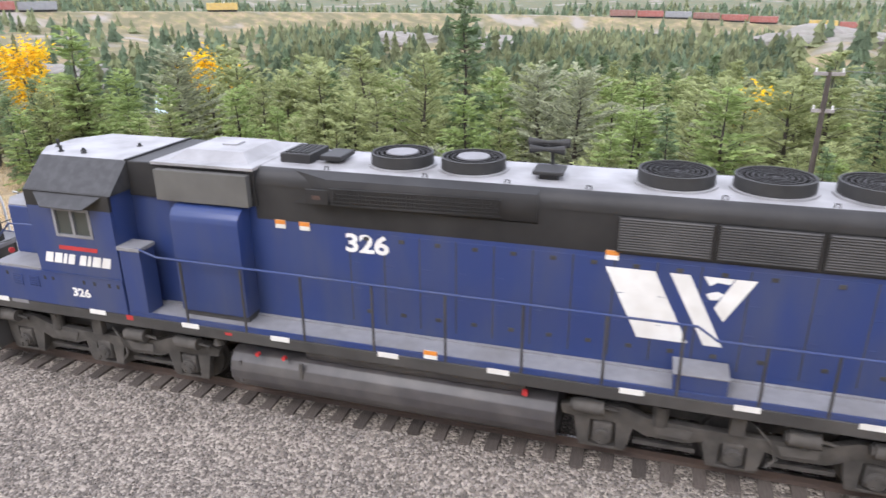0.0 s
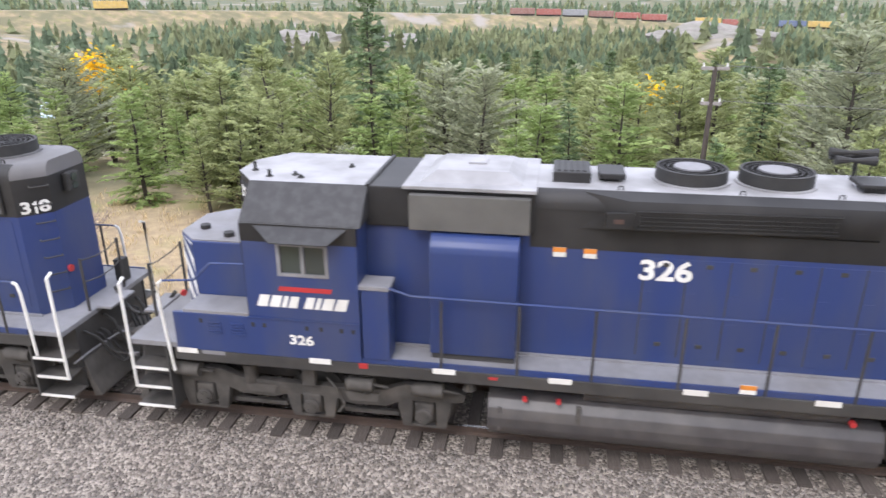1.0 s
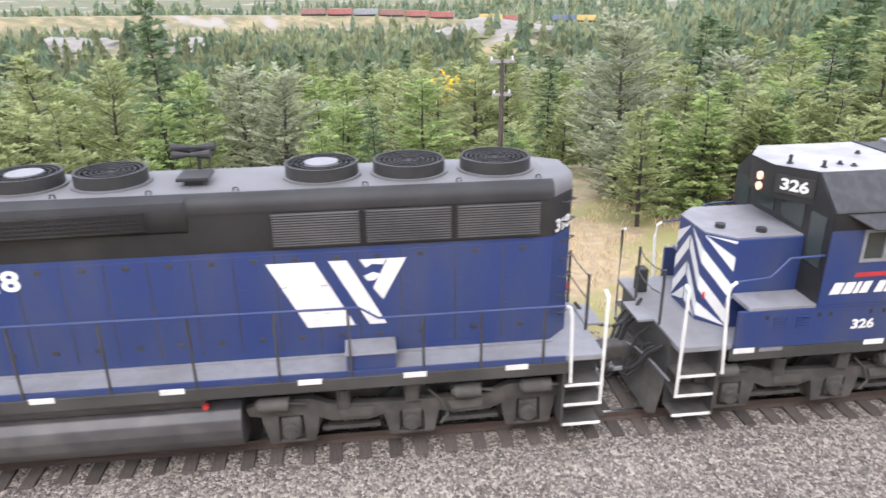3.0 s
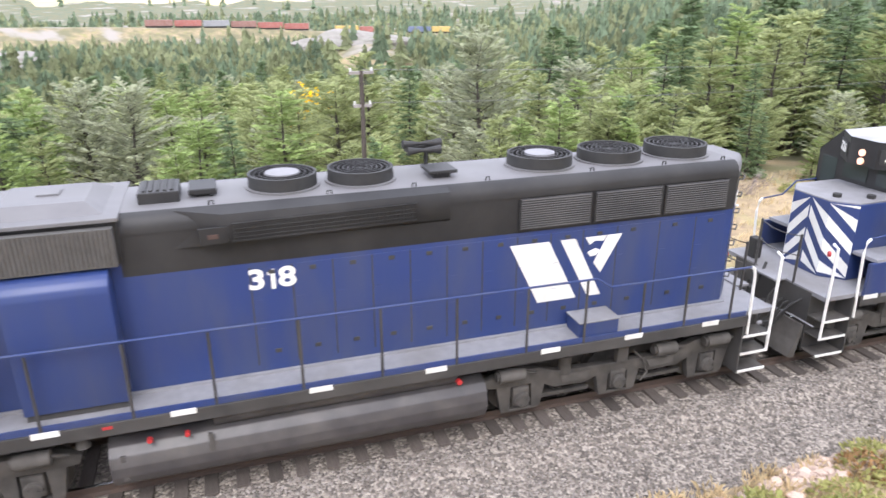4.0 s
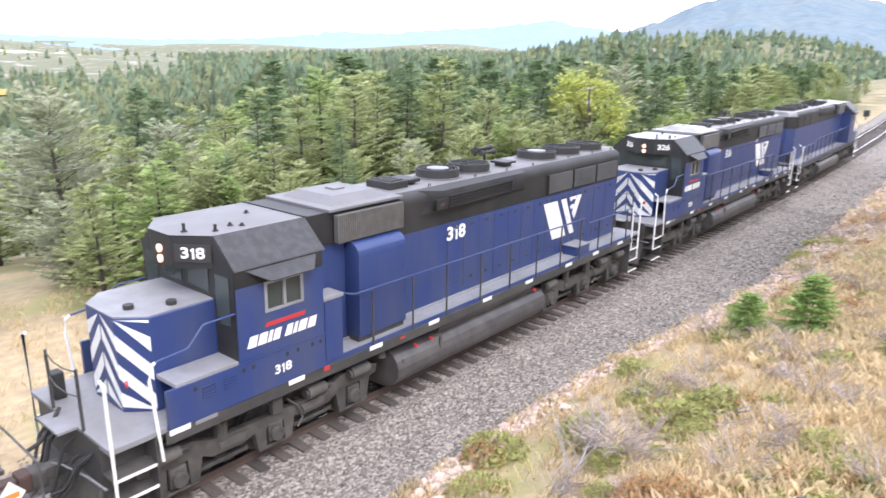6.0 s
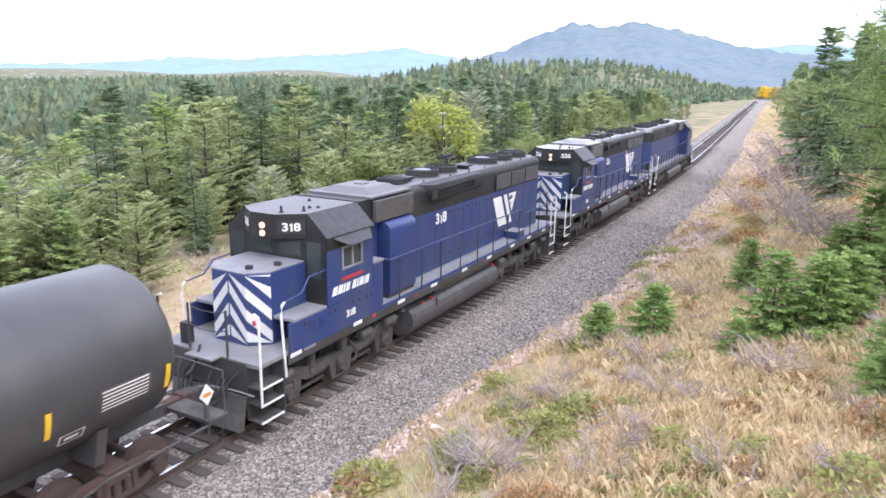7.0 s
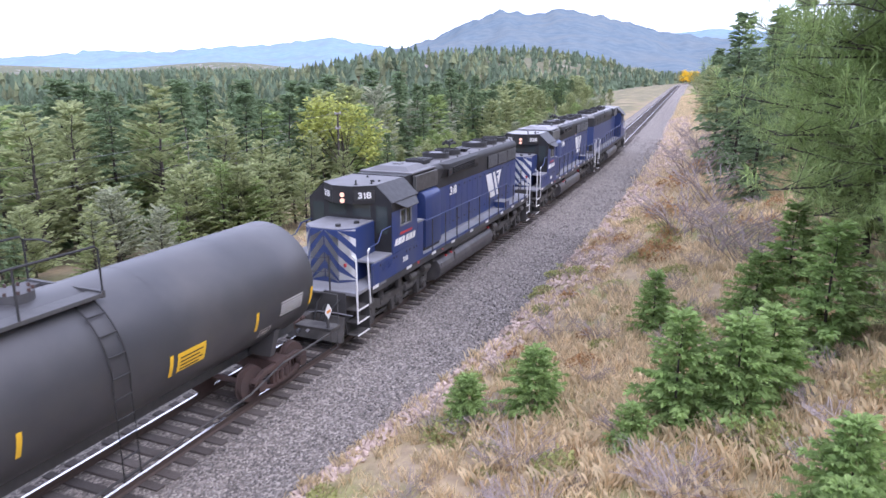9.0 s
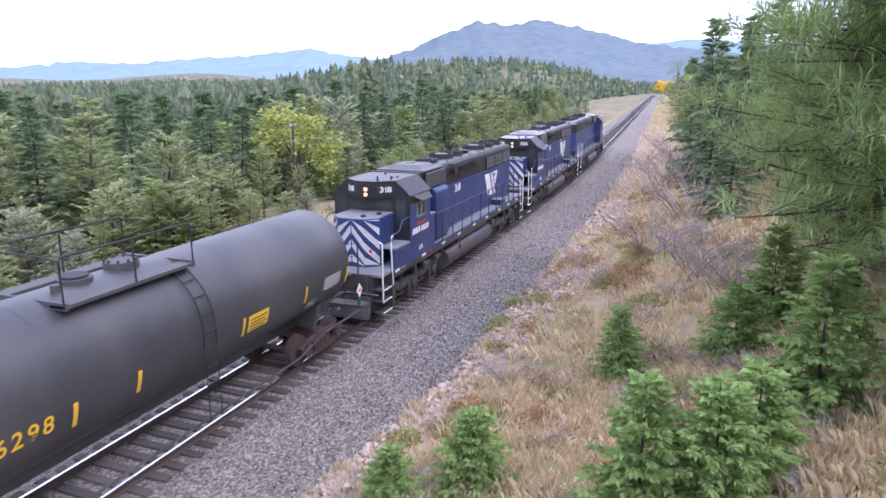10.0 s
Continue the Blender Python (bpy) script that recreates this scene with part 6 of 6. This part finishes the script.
def needle_pine(rng, h, spread, whorls, per, tuft):
    """Crown of a near pine: bare crooked limbs ending in brushes of long needles."""
    bm, limbs = B(), []
    for i in range(whorls):
        t = 0.10 + 0.88 * i / whorls
        ln0 = spread * (1 - t) ** 0.55 + 0.3
        for j in range(per):
            an = rng.uniform(0, 6.28)
            ln = ln0 * rng.uniform(0.6, 1.1)
            d = Vector((math.cos(an), math.sin(an), rng.uniform(-0.15, 0.25)))
            p0 = Vector((0, 0, h * t))
            p1 = p0 + d * ln
            limbs.append((p0, p1, 0.035 * (1 - t) + 0.012))
            for q in range(11):
                s = p0.lerp(p1, rng.uniform(0.35, 1.0))
                e = s + Vector((rng.uniform(-1, 1), rng.uniform(-1, 1), rng.uniform(-0.1, 0.7))) * 0.28 * ln0
                limbs.append((s, e, 0.011))
                for w in range(3):
                    c = s.lerp(e, 0.3 + 0.35 * w)
                    ax = (e - s).normalized()
                    for k in range(20):
                        dd = (ax * rng.uniform(0.2, 1.0) + Vector((rng.gauss(0, 0.6), rng.gauss(0, 0.6), rng.gauss(0, 0.5)))).normalized()
                        spray(bm, c, dd, tuft * rng.uniform(0.7, 1.2), tuft * 0.030, rng, -0.05)
    return bm, limbs


def right_side_trees():
    rng = random.Random(61)
    t = thing("pine_tree", "large green pine with long needles and bare grey lower twigs", "tree", "pines on the bank")
    crown, limbs = needle_pine(rng, 13, 3.9, 22, 7, 0.40)
    part("trunk", trunk_mesh(rng, 13, 0.2, limbs), BARK, t)
    part("crown", crown, NEEDLE, t)
    spots = [(27.0, -15.9, 1.2), (34.0, -17.6, 1.3), (24.0, -19.3, 1.15), (22.2, -15.4, 0.36), (30.5, -15.6, 0.6)]
    for i, (x, y, sc) in enumerate(spots):
        m = pose(x, y, ground_z(x, y) - 0.1, 0, 0, 80 * i)
        o = t if i == 0 else copy_thing(t, m)
        if i == 0:
            t.matrix_basis = m
        o.scale = (sc, sc, sc)
    for i in range(22):
        plant(rng.choice(["spruce_tall", "spruce_slim", "pine", "spruce_tall"]), rng.uniform(46, 86), -10.8 - 6 * rng.random(), rng.uniform(0.6, 1.05), rng.uniform(0, 360))
    for i in range(40):
        x = 85 + 130 * rng.random()
        y = track_y(x) - 9.5 - 14 * rng.random()
        plant(rng.choice(["spruce_tall", "spruce_slim", "pine", "spruce_tall"]), x, y, rng.uniform(0.55, 1.0), rng.uniform(0, 360))
    for i in range(14):
        x = rng.uniform(205, 420)
        plant(rng.choice(["spruce_tall", "pine"]), x, track_y(x) - 8 - 14 * rng.random(), rng.uniform(0.7, 1.1), 0)
    for x, v, sc in ((470, 6, 1.3), (478, 9, 1.4), (486, 5, 1.2), (490, 12, 1.3)):
        plant("gold", x, track_y(x) + v - 10, sc, 40 * v)


def rock_mesh(rng, n=2):
    bm = B()
    bmesh.ops.create_icosphere(bm, subdivisions=n, radius=0.5)
    o = Vector((rng.uniform(0, 9), rng.uniform(0, 9), 0))
    for v in bm.verts:
        v.co *= 1 + 0.55 * noise.noise(v.co * 1.9 + o)
        v.co.z *= 0.65
    return bm


def rocks():
    rng = random.Random(71)
    meshes = []
    for i in range(5):
        me = bpy.data.meshes.new("rock")
        bm = rock_mesh(rng)
        bm.to_mesh(me)
        bm.free()
        me.materials.append(PINK_ROCK)
        meshes.append(me)

    def put(x, y, s):
        ob = new("rock", rng.choice(meshes))
        ob.matrix_basis = pose(x, y, ground_z(x, y) + 0.12 * s, rng.uniform(-20, 20), rng.uniform(-20, 20), rng.uniform(0, 360))
        ob.scale = (s, s * rng.uniform(0.7, 1.1), s * rng.uniform(0.6, 1))
        tagged(ob, "pale pinkish broken rock at the ballast edge", "rock", "rocks along the ballast")
    for i in range(120):
        x = 6.5 + 5.5 * rng.random()
        y = -3.9 + 0.22 * (x - 9) + rng.uniform(-0.35, 0.35)
        put(x, y, rng.uniform(0.08, 0.3))
    for i in range(110):
        x = rng.uniform(12, 75)
        put(x, track_y(x) - 3.5 - 1.3 * smooth01(15, 35, x) - rng.random() * 1.0, rng.uniform(0.08, 0.32))
    put(11.3, -2.95, 0.32)


def rock_scree():
    """Broken pinkish stones along the foot of the bank, as one mesh."""
    rng = random.Random(77)
    verts, faces = [], []
    for i in range(9500):
        x = 9 + 130 * rng.random() ** 1.5
        v = -2.9 - shoulder(x) - rng.random() ** 1.4 * (1.2 + 2.4 * smooth01(15, 45, x))
        y = track_y(x) + v
        s = rng.uniform(0.035, 0.12) * (1 + 0.012 * x)
        b, z = len(verts), max(ground_z(x, y), -0.72) + 0.2 * s
        q = Euler((rng.uniform(0, 6), rng.uniform(0, 6), rng.uniform(0, 6)))
        for c in ((1, 0, 0), (-1, 0, 0), (0, 1, 0), (0, -1, 0), (0, 0, 0.8), (0, 0, -0.8)):
            p = Vector(c) * s * rng.uniform(0.6, 1.25)
            p.rotate(q)
            verts.append((x + p.x, y + p.y, z + p.z))
        faces.extend([tuple(b + k for k in f) for f in ((0, 2, 4), (2, 1, 4), (1, 3, 4), (3, 0, 4), (2, 0, 5), (1, 2, 5), (3, 1, 5), (0, 3, 5))])
    me = bpy.data.meshes.new("rock_scree")
    me.from_pydata(verts, [], faces)
    me.materials.append(PINK_ROCK)
    tagged(new("rock_scree", me), "pinkish broken rock scattered along the foot of the bank", "stones", kind="stuff")


def ballast_stones():
    """Loose stones on the ballast shoulder, as one mesh."""
    rng = random.Random(81)
    verts, faces = [], []
    oct_f = [(0, 2, 4), (2, 1, 4), (1, 3, 4), (3, 0, 4), (2, 0, 5), (1, 2, 5), (3, 1, 5), (0, 3, 5)]

    def bed(v):
        return float(np.interp(v, [-4.4, -3.5, -2.9, -2.3, -1.75, -1.3, 0, 1.3, 1.75, 2.6], [-0.9, -0.60, -0.50, -0.44, -0.25, -0.215, -0.23, -0.215, -0.27, -0.5]))

    def stone(x, y, z, s):
        b = len(verts)
        q = Euler((rng.uniform(0, 6), rng.uniform(0, 6), rng.uniform(0, 6)))
        for c in ((1, 0, 0), (-1, 0, 0), (0, 1, 0), (0, -1, 0), (0, 0, 0.8), (0, 0, -0.8)):
            p = Vector(c) * s * rng.uniform(0.65, 1.25)
            p.rotate(q)
            verts.append((x + p.x, y + p.y, z + p.z))
        faces.extend([tuple(b + i for i in f) for f in oct_f])
    for i in range(22000):
        x = -14 + 56 * rng.random() ** 1.1
        v = -1.28 - 2.4 * rng.random()
        stone(x, track_y(x) + v - shoulder(x) * smooth01(-1.75, -2.9, v), bed(v) + rng.uniform(-0.005, 0.02), rng.uniform(0.018, 0.045) * (1.25 if x > 20 else 1))
    for i in range(6500):
        x = 40 + 60 * rng.random() ** 1.2
        v = -1.28 - 2.4 * rng.random()
        stone(x, track_y(x) + v - shoulder(x) * smooth01(-1.75, -2.9, v), bed(v), rng.uniform(0.035, 0.075))
    for i in range(6000):
        x = rng.uniform(-14, 36)
        v = rng.uniform(-1.25, 1.25)
        if abs(abs(v) - 0.75) < 0.1:
            continue
        stone(x, v, -0.235, rng.uniform(0.015, 0.032))
    for i in range(2500):
        x = rng.uniform(-20, 40)
        v = rng.uniform(1.3, 3.4)
        stone(x, v, bed(v), rng.uniform(0.02, 0.045))
    me = bpy.data.meshes.new("ballast_stones")
    me.from_pydata(verts, [], faces)
    me.materials.append(STONE)
    tagged(new("ballast_stones", me), "loose grey crushed stones of the ballast", "stones", kind="stuff")


def dead_branches():
    rng = random.Random(91)
    for x, y, ln in ((9.8, -6.2, 2.2), (11.4, -10.1, 2.2), (14.8, -7.6, 1.6), (12.2, -8.6, 1.6), (17.2, -9.8, 1.2), (26.5, -9.6, 1.8), (8.8, -5.4, 1.3)):
        t = thing("dead_branch", "bleached grey fallen branch lying in dry grass", "branch", "fallen branches")
        bm = B()
        z = 0.06
        a = rng.uniform(0, 6.28)
        pts = [Vector((0, 0, 0))]
        for i in range(5):
            a += rng.uniform(-0.4, 0.4)
            pts.append(pts[-1] + Vector((math.cos(a), math.sin(a), rng.uniform(-0.05, 0.2))) * ln / 5)
        part("limb", tube(bm, pts, 0.03, 5), DEADWOOD, t)
        for i in range(6):
            s = pts[rng.randint(1, 4)]
            b = a + rng.uniform(-1.2, 1.2)
            part("twig", tube(B(), [s, s + Vector((math.cos(b), math.sin(b), 0.5)) * 0.2 * ln, s + Vector((math.cos(b), math.sin(b + 0.3), 0.7)) * 0.38 * ln], 0.012, 4), DEADWOOD, t)
        t.matrix_basis = pose(x, y, ground_z(x, y) + z)


def utility_line():
    """Two wooden poles with crossarms, and the wires slung between and beyond them."""
    spots = [(4.9, 12.2), (52, 16.5), (100, 22)]
    tops = []
    for x, y in spots:
        z = ground_z(x, y)
        h = 5.9
        pl = thing("utility_pole", "grey weathered wooden utility pole with two crossarms", "pole", "utility poles", at=pose(x, y, z))
        part("post", cyl(B(), (0, 0, -0.5), (0, 0, h), 0.10, 10, 0.075), BARK, pl)
        for zz, w in ((h - 0.05, 0.42), (h - 1.15, 0.32)):
            part("crossarm", box(B(), -w, w, -0.06, 0.06, zz - 0.05, zz + 0.05), DEADWOOD, pl)
            for xx in (-w + 0.06, w - 0.06):
                part("insulator", cyl(B(), (xx, 0, zz + 0.05), (xx, 0, zz + 0.16), 0.035, 8), WHITE, pl)
        tops.append((Vector((x, y, z + h)), h))
    for (a, _), (b, _) in zip(tops, tops[1:]):
        for dz in (0.05, -1.05):
            w = thing("overhead_wire", "thin sagging overhead wire between poles", "wire", "overhead wires")
            pts = [a.lerp(b, i / 12) + Vector((0, 0, dz - 0.6 * (1 - (2 * i / 12 - 1) ** 2))) for i in range(13)]
            part("cable", tube(B(), pts, 0.007, 5), DECK, w)


def far_freight():
    """A train of container and box cars standing far across the valley."""
    rng = random.Random(101)
    # car colours are greyed and lightened to stand in for haze
    hazed_cols = {"red": (0.38, 0.13, 0.11), "brown": (0.29, 0.15, 0.125), "blue": (0.14, 0.18, 0.29), "yellow": (0.62, 0.44, 0.14), "grey": (0.3, 0.31, 0.33)}
    mats = {k: material("far_" + k + "_steel", c, rough=0.7, scale=0.6, dirt=(0.3, 0.28, 0.26), dirt_amount=0.3) for k, c in hazed_cols.items()}
    r = 430.0
    az = -56.0

    def fall(a):
        return float(np.interp(a, [-56, -47, 2, 12, 34], [0.030, 0.033, 0.051, 0.060, 0.060]))
    i = 0
    order = ["red", "red", "brown", "red", "grey", "brown", "red", "red", "blue", "yellow", "red", "brown", "blue", "yellow", "yellow", "red", "blue", "blue", "yellow", "grey", "red"]
    while az < 34:
        col = order[i % len(order)]
        i += 1
        skip = not any(a < az < b for a, b in ((-53, -43.5), (-35.5, -32), (-3.5, 6.8), (10.5, 13.2), (15, 19.5)))
        rr = r + 2.0 * (az + 10)
        x, y = rr * math.sin(radians(az)), -11.4 + rr * math.cos(radians(az))
        if not skip:
            z = 7.7 - rr * fall(az)
            c = thing("freight_car", col + " freight car standing far across the valley", "freight car", "distant freight train", at=pose(x, y, z, 0, 0, -az - 4))
            part("body", box(B(), -7.4, 7.4, -1.4, 1.4, 0.9, 4.2, 0.05), mats[col], c)
            part("underframe", box(B(), -7.2, 7.2, -1.1, 1.1, 0.0, 0.9), BLACK, c)
        az += math.degrees(15.6 / rr)
    # level shelf that carries it
    bm = B()
    prev = None
    a = -58.0
    while a < 38:
        rr = r + 2.0 * (a + 10)
        row = [bm.verts.new(((rr + d) * math.sin(radians(a)), -11.4 + (rr + d) * math.cos(radians(a)), 7.7 - rr * fall(a) - dz)) for d, dz in ((-45, 14.0), (-5, 0.1), (7, 0.1), (45, 9))]
        if prev:
            for k in range(3):
                bm.faces.new((prev[k], row[k], row[k + 1], prev[k + 1]))
        prev = row
        a += 1.0
    bmesh.ops.recalc_face_normals(bm, faces=bm.faces[:])
    tagged(part("far_embankment", bm, GROUND, None), "low tan embankment under the distant freight train", "embankment", kind="structure")


def rock_outcrops():
    """Pale bare rock slopes among the far woods."""
    rng = random.Random(111)
    mat = material("pale_grey_outcrop_rock", (0.20, 0.185, 0.17), (0.27, 0.25, 0.23), rough=0.95, scale=0.5, dirt=(0.19, 0.19, 0.15), dirt_scale=0.2, dirt_amount=0.6, bump=0.6, bump_scale=0.8)
    for az, r, sx, sy in ((-17.5, 262, 26, 13), (-14.5, 250, 20, 10), (-20, 240, 16, 9), (11.5, 262, 22, 11), (13.5, 270, 16, 8), (-41, 200, 18, 9), (-46, 230, 22, 9), (-24, 225, 12, 6), (-8, 225, 12, 6)):
        x, y = r * math.sin(radians(az)), -11 + r * math.cos(radians(az))
        bm = B()
        bmesh.ops.create_icosphere(bm, subdivisions=4, radius=1)
        o = Vector((az, r, 0))
        for v in bm.verts:
            v.co *= 1 + 0.3 * noise.noise(v.co * 1.6 + o) + 0.12 * noise.noise(v.co * 6 + o)
            v.co = Vector((v.co.x * sx, v.co.y * sy, v.co.z * 5.0))
        ob = part("rock_outcrop", bm, mat, None)
        ob.matrix_basis = pose(x, y, ground_z(x, y) - 1.0, 8, 0, -az)
        tagged(ob, "pale grey bare rock outcrop on the far hillside", "rock", "rock outcrops")


def far_house():
    x, y = -62, 72
    z = ground_z(x, y)
    h = thing("house", "small building with a pale blue metal roof among trees", "house", at=pose(x, y, z, 0, 0, 30))
    part("wall", box(B(), -4, 4, -3, 3, -1, 2.6), WHITE, h)
    part("roof", prism(B(), [(-3.6, 2.5), (0, 4.6), (3.6, 2.5)], -4.4, 4.4, "x"), material("pale_metal_roof", (0.55, 0.66, 0.74), rough=0.35, metal=0.3), h)


def signal_box():
    x = 118.0
    t = thing("equipment_box", "small dark lineside equipment box on a post", "box", at=pose(x, track_y(x) + 4.0, -0.9))
    part("post", box(B(), -0.06, 0.06, -0.06, 0.06, 0, 0.6), SILL, t)
    part("cabinet", box(B(), -0.4, 0.4, -0.35, 0.35, 0.5, 1.4, 0.03), BLACK, t)


dry_grass()
rock_scree()
bushes()
young_spruces()
right_side_trees()
join_far_trees()
rocks()
ballast_stones()
dead_branches()
utility_line()
far_freight()
rock_outcrops()
far_house()
signal_box()


# ---- pieces of the track, last ----
ties()

# ---- what moves ----
TRAIN_ROWS = [(0.0, -6.07), (0.5, -2.79), (1.0, 0.35), (1.5, 3.51), (2.0, 6.70), (2.5, 9.81), (3.0, 12.89), (4.5, 22.33), (5.0, 25.47),
              (5.5, 28.56), (6.0, 31.72), (7.5, 41.25), (8.0, 44.40), (8.5, 47.52), (9.0, 50.65), (9.5, 53.78), (10.0, 56.90)]


def on_track(x, half, turned=False):
    """The pose of a vehicle whose middle is at x, standing with both trucks on the track."""
    ya, yb = track_y(x - half), track_y(x + half)
    m = pose(x, (ya + yb) / 2, 0, 0, 0, math.degrees(math.atan2(yb - ya, 2 * half)))
    return m @ pose(0, 0, 0, 0, 0, 180) if turned else m


def motions():
    for ob, off, half, turned in ((LOCO_A, 1.75, 6.1, False), (LOCO_B, -18.30, 6.1, False), (LOCO_C, 21.80, 6.1, True), (CAR, -37.33, 6.45, False)):
        walk(ob, [(t, on_track(s + off, half, turned)) for t, s in TRAIN_ROWS])
    ts, ss = [r[0] for r in TRAIN_ROWS], [r[1] for r in TRAIN_ROWS]
    for ws, at, radius, turned in WHEELS:
        rows = []
        for i in range(101):
            t = i * 0.1
            roll = (np.interp(t, ts, ss) - ss[0]) / radius * (-1 if turned else 1)
            rows.append((t, Matrix.Translation(at) @ Matrix.Rotation(roll, 4, "Y")))
        walk(ws, rows)


motions()
